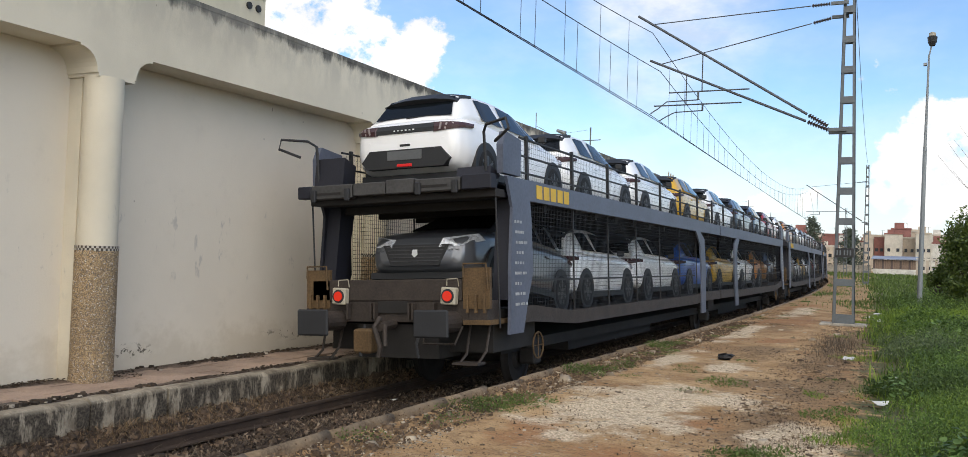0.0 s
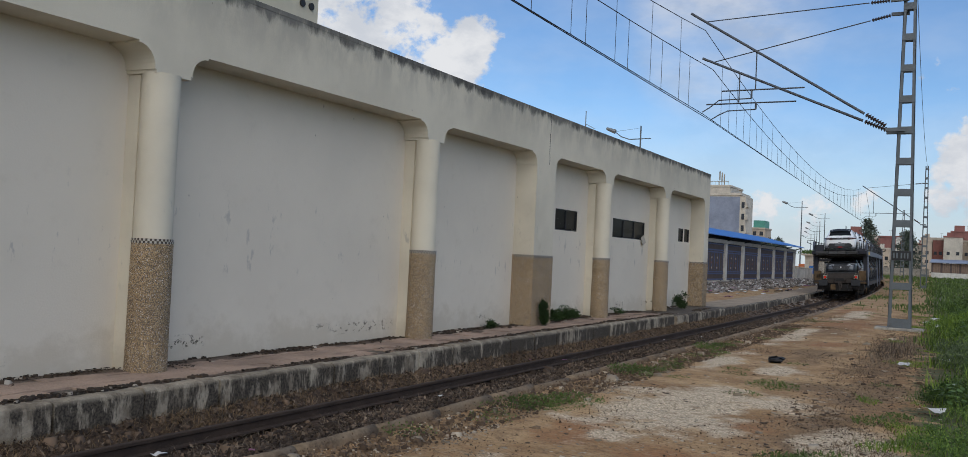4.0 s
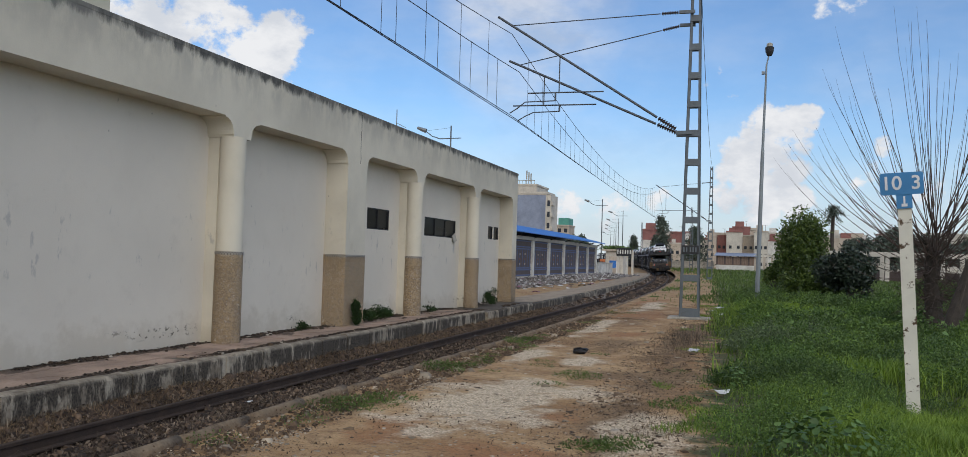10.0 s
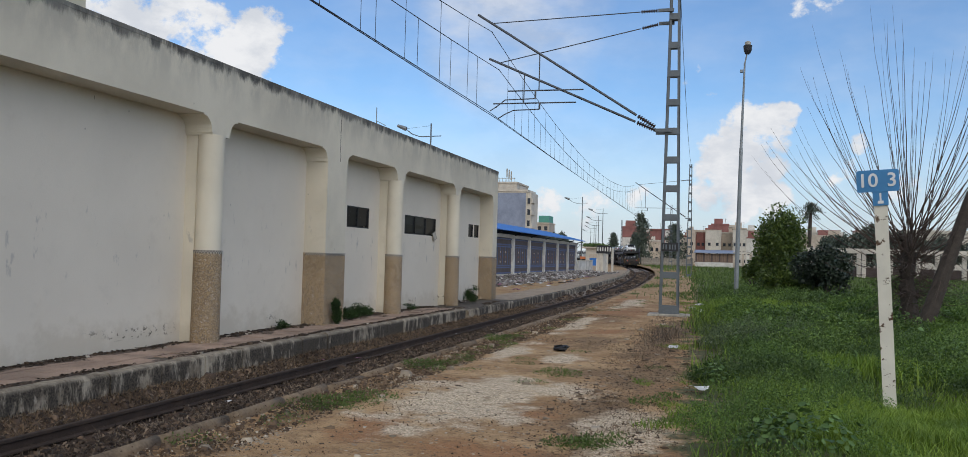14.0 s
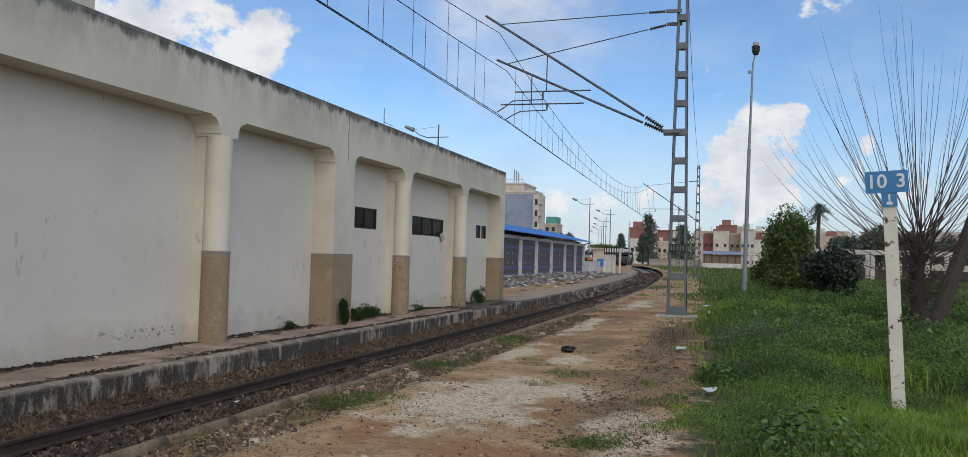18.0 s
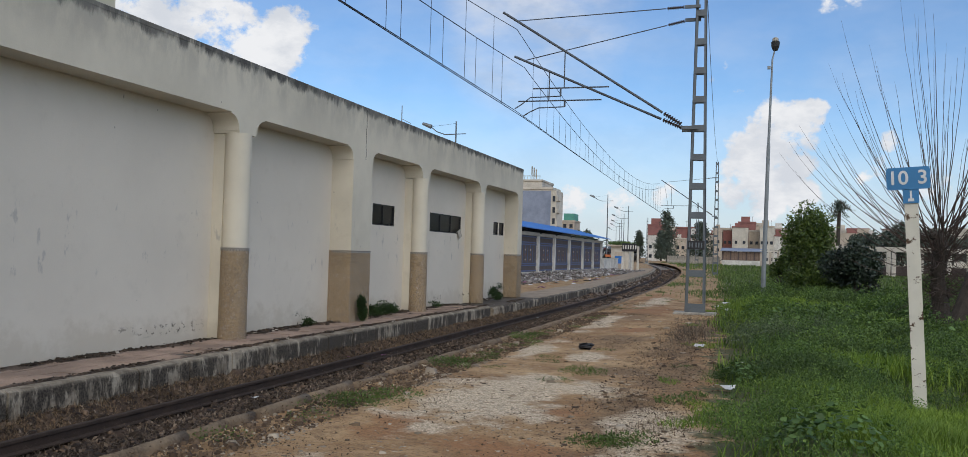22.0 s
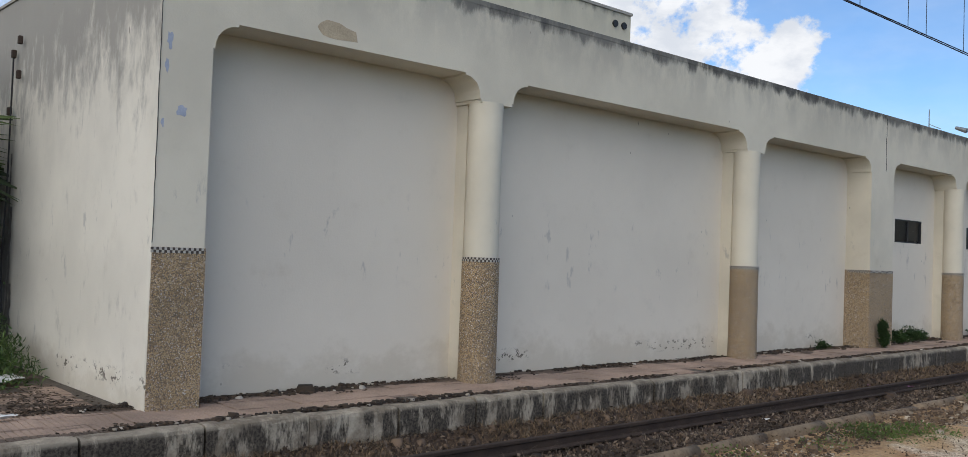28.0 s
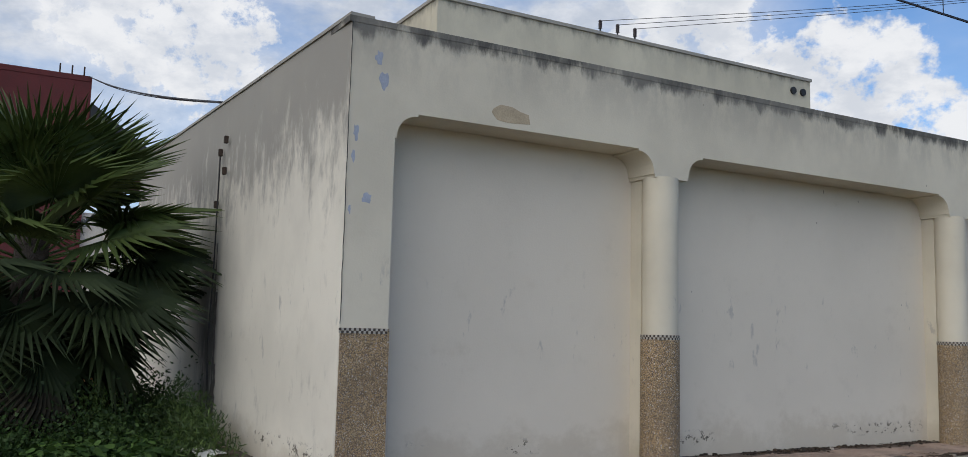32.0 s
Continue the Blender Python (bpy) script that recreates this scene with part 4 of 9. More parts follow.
def station():
    root = thing("station_building", "long cream plaster station building with arched bays and soot-stained parapet", "building")
    edges = []                              # openings between supports
    half = 0.262
    sup = [(3.05, 3.57, False)] + [(y + 0.06 - half, y + 0.06 + half, True) for y in COLS[:2]] + [(17.40, 18.40, False)] + [(y + 0.06 - half, y + 0.06 + half, True) for y in COLS[2:]] + [(31.40, 32.00, False)]
    for (a0, a1, ba), (b0, b1, bb) in zip(sup, sup[1:]):
        a = (a0 + a1) / 2 if ba else (a0 if a0 < 3.1 else 17.9 if a0 < 18 else a0)
        b = (b0 + b1) / 2 if bb else (b1 if b1 > 31 else 17.9)
        part("beam", bay_beam(a, b, a1, b0, ba, bb), M_WALL, root)
        edges.append((a1, b0))
    # coping along the top, slightly proud
    for a, b in ((3.02, 17.93), (17.95, 32.03)):
        bm = bmesh.new()
        box(bm, RX - 0.1, FX + 0.004, a, b, 4.60, 4.665)
        part("coping", bm, M_WALL, root, "soot-blackened coping")
    # recessed wall panels, with the three windows
    wins = {3: [(19.60, 20.98, 2.10, 2.62)], 4: [(23.55, 26.35, 2.06, 2.60)], 5: [(29.95, 30.55, 2.14, 2.60), (30.66, 31.30, 2.14, 2.60)]}
    for k, (a, b) in enumerate(edges):
        a2, b2 = a - 0.262, b + 0.262
        bm = bmesh.new()
        cuts = wins.get(k, [])
        if not cuts:
            box(bm, RX - 0.25, RX, a2, b2, PLAT - 0.05, 4.5)
        else:
            y = a2
            for c in cuts:
                box(bm, RX - 0.25, RX, y, c[0], PLAT - 0.05, 4.5)
                box(bm, RX - 0.25, RX, c[0], c[1], PLAT - 0.05, c[2])
                box(bm, RX - 0.25, RX, c[0], c[1], c[3], 4.5)
                y = c[1]
            box(bm, RX - 0.25, RX, y, b2, PLAT - 0.05, 4.5)
            bmesh.ops.remove_doubles(bm, verts=list(bm.verts), dist=0.001)
        part("wall_panel", bm, M_PANEL, root, "off-white plaster wall panel")
        for c in cuts:
            wide = c[1] - c[0]
            win = window(root, c[0], c[1], c[2], c[3], 4, 1 if wide < 1 else (2 if wide < 2 else 3), "small dark louvred window in a steel frame")
            if wide > 2:
                bm = bmesh.new()
                box(bm, -0.004, 0.004, -0.17, 0.17, -0.24, 0.0, pose(RX + 0.012, 26.1, 2.17, 18, -12, 0))
                part("loose_pane", bm, M_PALE, win, "broken pale pane hanging out of the frame")
    # square pillars with pebble-dash feet
    for a, b in PILLARS:
        p = new("pillar")
        p.parent = root
        bm = bmesh.new()
        box(bm, RX - 0.02, FX, a + 0.006, b, 1.46, 3.44)
        part("shaft", bm, M_WALL, p)
        bm = bmesh.new()
        box(bm, RX - 0.02, FX + 0.012, a + (0.008 if a < 4 else -0.012), b + 0.012, PLAT - 0.03, 1.46)
        part("foot", bm, M_DADO, p, "brown pebble-dash pillar foot")
        for row in range(2):
            for dark in (0, 1):
                bm = bmesh.new()
                n = int((b - a + 0.02) / 0.026)
                for i in range(n):
                    if (i + row) % 2 == dark:
                        box(bm, FX + 0.010, FX + 0.018, a - 0.01 + i * 0.026, a - 0.01 + (i + 1) * 0.026 - 0.001, 1.405 + row * 0.028, 1.431 + row * 0.028)
                if a > 10:
                    for i in range(18):
                        if (i + row) % 2 == dark:
                            box(bm, FX - i * 0.026 - 0.024, FX - i * 0.026, a - 0.018, a - 0.010, 1.405 + row * 0.028, 1.431 + row * 0.028)
                tagged(part("mosaic_band", bm, M_CHECK_D if dark else M_CHECK_L, p), kind="stuff")
    # side wall: swings back a little from square
    m = pose(FX - 0.01, 3.05, 0, 0, 0, 183.0)
    bm = bmesh.new()
    box(bm, -0.006, 10.5, -0.22, 0, -0.4, 4.66, m)
    part("side_wall", bm, M_SIDE, root, "grey-streaked side wall of the station")
    bm = bmesh.new()
    box(bm, -0.01, 10.55, -0.25, 0.02, 4.662, 4.70, m)
    part("side_coping", bm, M_SIDE, root)
    # back volume and roof
    bm = bmesh.new()
    box(bm, -18.6, RX - 0.26, 3.4, 31.9, 4.35, 4.52)
    box(bm, -18.6, -18.4, 2.9, 31.9, -0.4, 4.35)
    box(bm, -18.4, FX - 0.02, 31.78, 31.98, -0.3, 4.6)
    part("roof", bm, M_PALE, root, "flat concrete roof")
    return root


STATION = station()
for _y in COLS:
    column(_y)


def upper_storey():
    root = thing("upper_storey", "ochre plaster upper storey set back on the station roof", "building")
    bm = bmesh.new()
    box(bm, -12.62, -12.4, 5.95, 14.62, 4.52, 6.76)
    part("front_wall", bm, M_BOXW, root)
    bm = bmesh.new()
    box(bm, -18.2, -12.63, 5.95, 6.15, 4.52, 6.76)
    part("side_wall", bm, M_BOXW, root)
    bm = bmesh.new()
    box(bm, -18.2, -12.63, 14.4, 14.62, 4.52, 6.76)
    part("far_side_wall", bm, M_BOXW, root)
    bm = bmesh.new()
    box(bm, -18.25, -12.37, 5.92, 14.65, 6.762, 6.82)
    part("roof", bm, M_SIDE, root, "blackened flat roof edge")
    for y in (14.1, 14.38):
        bm = bmesh.new()
        tube(bm, (-12.42, y, 6.5), (-12.36, y, 6.5), 0.075, n=12)
        part("vent_pipe", bm, M_DARK, root, "dark round vent mouth")
    for y in (9.23, 9.62, 10.02):
        ins = thing("roof_insulator", "black ribbed line insulator on the roof edge", "insulator", pose(-12.45, y, 6.82), "insulators on the upper storey")
        bm = bmesh.new()
        tube(bm, (0, 0, 0), (0, 0, 0.10), 0.015)
        part("pin", bm, M_DARK, ins)
        bm = bmesh.new()
        for k in range(4):
            tube(bm, (0, 0, 0.08 + k * 0.04), (0, 0, 0.11 + k * 0.04), 0.04, 0.025, 10)
        part("bell", bm, M_PORC, ins)
    for k, y in enumerate((9.23, 9.62, 10.02)):
        bm = bmesh.new()
        pts = [Vector((-12.45, y, 7.04)).lerp(Vector((-5.5, y + 22, 12.0 + k * 0.2)), i / 12) - Vector((0, 0, 0.5 * math.sin(math.pi * i / 12))) for i in range(13)]
        polytube(bm, pts, 0.006, 4)
        tagged(solid("service_wire", bm, M_WIRE), "thin black service wire from the roof", "wire", "wires from the upper storey")


upper_storey()


M_GRIME = mat("damp_grime", (0.10, 0.095, 0.085), 0.95, var=0.5, scale=6, fine=40)


def drainpipe():
    root = thing("drainpipe", "broken rusty drainpipe and dark leak trail on the side wall", "pipe")
    m = pose(FX - 0.01, 3.05, 0, 0, 0, 183.0)
    bm = bmesh.new()
    pts = [m @ Vector((4.45, 0.06, z)) for z in (3.95, 3.3, 2.6, 2.1)] + [m @ Vector((4.5, 0.07, 1.2)), m @ Vector((4.42, 0.05, 0.3))]
    polytube(bm, pts, 0.012, 6)
    part("pipe", bm, M_DARK, root)
    for u, lo, hi, w in ((4.42, 0.1, 1.9, 0.10), (4.5, 1.2, 2.6, 0.06), (4.3, 0.1, 0.9, 0.12)):
        bm = bmesh.new()
        rn = random.Random(int(u * 100))
        n = 14
        side_a = [(u - w * rn.uniform(0.2, 1.0) * (1 - 0.5 * i / n), lo + (hi - lo) * i / n) for i in range(n + 1)]
        side_b = [(u + w * rn.uniform(0.2, 1.0) * (1 - 0.5 * i / n), lo + (hi - lo) * i / n) for i in range(n, -1, -1)]
        prism(bm, side_a + side_b, 0.003 + 0.004 * (u > 4.45) + 0.008 * (u < 4.35), 0.006 + 0.004 * (u > 4.45) + 0.008 * (u < 4.35), "y")
        bmesh.ops.transform(bm, matrix=m, verts=bm.verts)
        part("leak_trail", bm, M_GRIME, root, "black damp leak trail")
    for u, z in ((4.45, 3.9), (4.2, 4.05), (4.2, 3.6), (4.52, 3.15)):
        bm = bmesh.new()
        c = m @ Vector((u, 0.05, z))
        box(bm, c.x - 0.022, c.x + 0.03, c.y - 0.04, c.y + 0.02, c.z - 0.05, c.z + 0.06)
        part("bracket", bm, M_RAIL, root, bevel=0.01)


drainpipe()


def peeled_paint():
    """Patches where the cream coat has come off, and a rusty leak over the first opening."""
    blue = mat("old_blue_undercoat", (0.36, 0.39, 0.47), 0.9, var=0.15, scale=12)
    tan = mat("rusty_leak", (0.45, 0.365, 0.25), 0.9, var=0.25, scale=5)
    rnd = random.Random(17)

    def patch(x, y, z, w, h, material, name):
        bm = bmesh.new()
        n = 13
        out = []
        for i in range(n):
            a = 6.28318 * i / n
            k = rnd.uniform(0.55, 1.1)
            out.append((y + w / 2 * k * math.cos(a), z + h / 2 * k * math.sin(a)))
        prism(bm, out, x - 0.002, x + 0.003, "x")
        part(name, bm, material, STATION)

    for y, z, w, h in ((3.42, 4.02, 0.13, 0.22), (3.36, 4.26, 0.10, 0.16), (3.14, 3.45, 0.06, 0.2), (3.12, 3.2, 0.05, 0.14), (3.28, 2.78, 0.12, 0.13), (3.1, 2.65, 0.04, 0.1)):
        patch(FX, y, z, w, h, blue, "peeled_patch")
    for y, z, w, h in ((4.95, 3.86, 0.62, 0.24),):
        patch(FX, y, z, w, h, tan, "leak_stain")
    bm = bmesh.new()
    pts = [Vector((FX + 0.004, 3.052, z)) + Vector((0, rnd.uniform(-0.004, 0.004), 0)) for z in steps(1.5, 4.6, 24)]
    polytube(bm, pts, 0.004, 4)
    part("corner_crack", bm, M_DARK, STATION, "dark cracked corner edge")
    bm = bmesh.new()
    pts = [Vector((FX + 0.001, 18.02 + rnd.uniform(-0.02, 0.02), z)) for z in steps(3.5, 4.62, 12)]
    polytube(bm, pts, 0.006, 4)
    part("joint_crack", bm, M_DARK, STATION, "dark cracked expansion joint")


peeled_paint()

# ---- overhead line ----
def mast(x, y, z, h, w0, w1, bays, label, plate=False, yaw=0.0):
    """Riveted mast of two channel legs joined by batten plates, tapering upwards."""
    root = thing("catenary_mast", label, "mast", pose(x, y, z, 0, 0, yaw), "masts of the overhead line")
    for s in (-1, 1):
        bm = bmesh.new()
        a, b = s * w0 / 2, s * w1 / 2
        for y0, y1, t in ((-0.10, -0.088, 0.07), (0.088, 0.10, 0.07), (-0.10, 0.10, 0.012)):
            v = [bm.verts.new(c) for c in ((a - s * t, y0, 0), (a, y0, 0), (a, y1, 0), (a - s * t, y1, 0), (b - s * t, y0, h), (b, y0, h), (b, y1, h), (b - s * t, y1, h))]
            for f in ((0, 1, 2, 3), (4, 5, 6, 7), (0, 1, 5, 4), (1, 2, 6, 5), (2, 3, 7, 6), (3, 0, 4, 7)):
                bm.faces.new([v[i] for i in f])
        part("leg", bm, M_STEEL, root)
    k, zz = 0, 0.02
    while zz < h - 0.1:
        t = zz / h
        w = w0 + (w1 - w0) * t
        hh = 0.27 if k == 0 else 0.17
        for yy in (-0.112, 0.102):
            bm = bmesh.new()
            box(bm, -w / 2 + 0.005, w / 2 - 0.005, yy, yy + 0.01, zz, zz + hh)
            part("batten_plate", bm, M_STEEL, root)
        zz += 0.78 if k else 1.0
        k += 1
    bm = bmesh.new()
    box(bm, -w0 / 2 - 0.28, w0 / 2 + 0.28, -0.38, 0.38, -0.4, 0.07)
    part("footing", bm, M_PALE, root, "concrete mast footing", bevel=0.02)
    if plate:
        t = 0.20
        bm = bmesh.new()
        box(bm, -0.22, 0.22, -0.13, -0.118, 1.75, 1.98)
        pl = part("number_plate", bm, M_DARK, root, "black plate with pale painted marks")
        for i, u in enumerate((-0.17, -0.10, 0.0, 0.07, 0.14)):
            bm = bmesh.new()
            box(bm, u - 0.018, u + 0.018, -0.136, -0.131, 1.80, 1.93)
            part("painted_mark", bm, M_STEEL, pl)
    return root


MAST_A = mast(-1.50, 24.3, 0.0, 10.6, 0.54, 0.22, 12, "tall grey riveted steel catenary mast with batten plates", True)
mast(-3.25, 79.0, 0.08, 9.9, 0.5, 0.24, 12, "grey steel catenary mast farther along the line", False)
mast(-8.2, 134.0, 0.22, 9.6, 0.5, 0.24, 12, "small grey steel catenary mast in the distance", False)
mast(-22.0, 190.0, 0.3, 9.6, 0.5, 0.24, 12, "small grey steel catenary mast in the distance", False)


def insulator(bm, p, q, n=7, r=0.055):
    p, q = Vector(p), Vector(q)
    pts, rad = [], []
    for i in range(n):
        for t, k in ((0.0, 0.35), (0.1, 1.0), (0.6, 0.6), (0.75, 0.35)):
            pts.append(p.lerp(q, (i + t) / n))
            rad.append(r * k)
    polytube(bm, pts, rad, 8)


def cantilever(y, tip, tie, foot_z, tie_z, reg, steady, mast_x=-1.84):
    """One hinged bracket: strut tube, tie rod, registration tube, drop rod, steady arm and insulators."""
    root = thing("cantilever", "steel tube cantilever bracket with ribbed insulators", "bracket", group="brackets on the masts")
    foot, top = Vector((mast_x, y, foot_z)), Vector((mast_x, y, tie_z))
    tip, tie = Vector((tip[0], y, tip[1])), Vector((tie[0], y, tie[1]))
    d, e = (tip - foot).normalized(), (tie - top).normalized()
    bm = bmesh.new()
    tube(bm, foot + d * 0.75, tip, 0.035, n=10)
    part("strut_tube", bm, M_TUBE, root)
    bm = bmesh.new()
    tube(bm, top + e * 0.6, tie, 0.014, n=6)
    part("tie_rod", bm, M_TUBE, root)
    bm = bmesh.new()
    insulator(bm, foot + d * 0.15, foot + d * 0.72, 8, 0.07)
    part("strut_insulator", bm, M_PORC, root, "dark ribbed insulator")
    bm = bmesh.new()
    insulator(bm, top + e * 0.12, top + e * 0.58, 7, 0.055)
    part("tie_insulator", bm, M_PORC, root, "dark ribbed insulator")
    bm = bmesh.new()
    box(bm, mast_x - 0.12, mast_x + 0.32, y - 0.04, y + 0.04, foot_z - 0.06, foot_z + 0.03)
    part("foot_clamp", bm, M_STEEL, root)
    bm = bmesh.new()
    box(bm, mast_x - 0.10, mast_x + 0.32, y - 0.04, y + 0.04, tie_z - 0.04, tie_z + 0.04)
    part("tie_clamp", bm, M_STEEL, root)
    a, b = Vector((reg[0], y, reg[2])), Vector((reg[1], y, reg[2]))
    bm = bmesh.new()
    tube(bm, a, b, 0.02, n=8)
    part("registration_tube", bm, M_TUBE, root)
    xd = a.x + 0.9
    bm = bmesh.new()
    s = foot + d * ((xd - foot.x) / d.x)
    tube(bm, (xd, y, reg[2]), (xd, y, s.z), 0.018, n=6)
    part("drop_rod", bm, M_TUBE, root)
    bm = bmesh.new()
    x0, z0, x1, z1 = steady
    pts = [Vector((x0, y, z0)), Vector((x0 + 0.2, y, z0 + 0.12)), Vector((x0 + 0.45, y, z1 - 0.02)), Vector((x1, y, z1))]
    polytube(bm, pts, 0.016, 6)
    tube(bm, (x1, y, z1), (x1, y, reg[2]), 0.03, n=6)
    part("steady_arm", bm, M_TUBE, root)
    return root


cantilever(24.15, (-7.04, 8.41), (-6.57, 8.14), 5.03, 8.29, (-6.1, -3.94, 6.18), (-6.62, 5.62, -5.3, 5.95))
cantilever(24.45, (-6.75, 7.19), (-6.41, 7.07), 5.0, 8.01, (-6.6, -4.19, 5.88), (-6.45, 5.45, -5.24, 5.70))
cantilever(78.85, (-8.0, 8.35), (-7.8, 8.15), 5.25, 8.57, (-8.0, -4.2, 6.1), (-8.1, 5.5, -6.9, 5.85), mast_x=-3.5)


def wires():
    def lay(name, label, pts, r=0.007, group="wires of the overhead line"):
        bm = bmesh.new()
        polytube(bm, pts, r, 5)
        tagged(solid(name, bm, M_WIRE), label, "wire", group)

    # support points: (y, x, z of contact, z of messenger)
    sup_a = [(-32, -6.2, 5.5, 7.7), (24.15, -6.62, 5.58, 7.9), (78.85, -8.1, 5.5, 8.1)]
    sup_b = [(-32, -5.9, 5.42, 6.7), (24.45, -6.45, 5.42, 6.86), (78.85, -7.9, 5.42, 7.8)]
    for sup in (sup_a, sup_b):
        for (y0, x0, c0, m0), (y1, x1, c1, m1) in zip(sup, sup[1:]):
            n = 24
            con, mes = [], []
            for i in range(n + 1):
                t = i / n
                con.append(Vector((x0 + (x1 - x0) * t, y0 + (y1 - y0) * t, c0 + (c1 - c0) * t - 0.04 * math.sin(math.pi * t))))
                mes.append(Vector((x0 + (x1 - x0) * t, y0 + (y1 - y0) * t, m0 + (m1 - m0) * t - (1.55 if m0 > 7 or m1 > 7.5 else 0.9) * 4 * t * (1 - t) * (0.95))))
            lay("contact_wire", "black copper contact wire above the track", con, 0.010)
            lay("messenger_wire", "sagging black messenger wire above the track", mes, 0.010)
            for i in range(1, n):
                bm = bmesh.new()
                tube(bm, con[i], mes[i], 0.006, n=4)
                tagged(solid("dropper_wire", bm, M_WIRE), "thin upright dropper wire between the line's wires", "wire", "droppers of the overhead line")
    for (y0, y1) in ((78.85, 134), (134, 190)):
        for zc, sag in ((5.5, 0.05), (7.8, 1.4)):
            pts = []
            for i in range(13):
                t = i / 12
                y = y0 + (y1 - y0) * t
                pts.append(Vector((track_x(y), y, track_z(y) + 0.4 + zc - sag * 4 * t * (1 - t))))
            lay("far_line_wire", "black overhead wire over the bend", pts, 0.012)
    pts = [Vector((-1.42, 24.3, 9.6)).lerp(Vector((-3.1, 79, 9.7)), i / 14) - Vector((0, 0, 1.5 * 4 * (i / 14) * (1 - i / 14))) for i in range(15)]
    lay("feeder_wire", "single feeder wire hung between the masts", pts, 0.009)
    pts = [Vector((-1.42, -31, 9.8)).lerp(Vector((-1.42, 24.3, 9.6)), i / 14) - Vector((0, 0, 1.3 * 4 * (i / 14) * (1 - i / 14))) for i in range(15)]
    lay("feeder_wire", "single feeder wire hung between the masts", pts, 0.009)


wires()


def yard_lamp():
    root = thing("street_lamp", "tall leaning galvanised lamp post with a small lantern", "lamp post", pose(0.33, 36, 0.0))
    bm = bmesh.new()
    tube(bm, (0, 0, -0.2), (0.10, 0, 6.0), 0.095, 0.07, 12)
    part("lower_pole", bm, M_GALV, root, smooth=False)
    bm = bmesh.new()
    tube(bm, (0.10, 0, 6.0), (0.18, 0, 9.4), 0.055, 0.035, 10)
    tube(bm, (0.18, 0, 9.35), (0.26, 0, 9.75), 0.028, 0.028, 8)
    part("upper_pole", bm, M_GALV, root)
    bm = bmesh.new()
    lathe(bm, 0.28, 0, [(0.09, 9.72), (0.15, 9.86), (0.17, 10.05), (0.12, 10.08)], 10)
    part("lantern", bm, M_DARK, root, "dark metal lantern head")
    bm = bmesh.new()
    lathe(bm, 0.28, 0, [(0.12, 10.085), (0.11, 10.20), (0.03, 10.24)], 10)
    part("globe", bm, M_PALE, root, "pale lantern cap")
    bm = bmesh.new()
    box(bm, 0.0, 0.12, -0.08, 0.08, 9.0, 9.1)
    part("bracket", bm, M_GALV, root)


yard_lamp()


def km_sign():
    """The kilometre marker: a leaning, chipped white post of folded steel with a blue plate."""
    root = thing("kilometre_post", "chipped white steel post with a blue kilometre plate in the grass", "sign", pose(1.655, 10.0, 0.0, 0, -3.1, -9))
    bm = bmesh.new()
    prism(bm, [(-0.065, -0.03), (0.065, -0.03), (0.065, 0.03), (0.057, 0.03), (0.057, -0.022), (-0.057, -0.022), (-0.057, 0.03), (-0.065, 0.03)], -0.2, 2.28, "z")
    part("post", bm, M_POST, root)
    bm = bmesh.new()
    out = []
    for cx, cz, a0 in ((0.16, 2.49, 0), (-0.20, 2.49, 90), (-0.20, 2.31, 180), (0.16, 2.31, 270)):
        for i in range(5):
            a = radians(a0 + i * 22.5)
            out.append((cx + 0.025 * math.cos(a), cz + 0.025 * math.sin(a)))
    prism(bm, out, -0.052, -0.042, "y")
    pl = part("plate", bm, M_SIGN, root, "chipped blue enamel plate")
    bm = bmesh.new()
    box(bm, -0.075, 0.075, -0.046, -0.034, 2.14, 2.30)
    part("lower_tab", bm, M_SIGN, root, "blue enamel tab under the plate")

    def word(text, x, z, size):
        cu = bpy.data.curves.new("text", "FONT")
        cu.body, cu.size, cu.extrude, cu.align_x, cu.align_y = text, size, 0.002, "CENTER", "CENTER"
        cu.offset = 0.003
        tmp = new("text", cu)
        me = bpy.data.meshes.new_from_object(tmp.evaluated_get(bpy.context.evaluated_depsgraph_get()))
        bpy.data.objects.remove(tmp)
        me.materials.append(M_LETTER)
        ob = new("numeral", me)
        ob.parent = pl
        ob.matrix_basis = pose(x, -0.055, z, 90, 0, 0)

    word("1", -0.165, 2.40, 0.20), word("0", -0.065, 2.40, 0.20), word("3", 0.115, 2.40, 0.20)
    bm = bmesh.new()
    box(bm, -0.028, 0.028, -0.05, -0.047, 2.16, 2.19)
    box(bm, -0.009, 0.009, -0.05, -0.047, 2.191, 2.27)
    part("painted_mark", bm, M_LETTER, root)


km_sign()


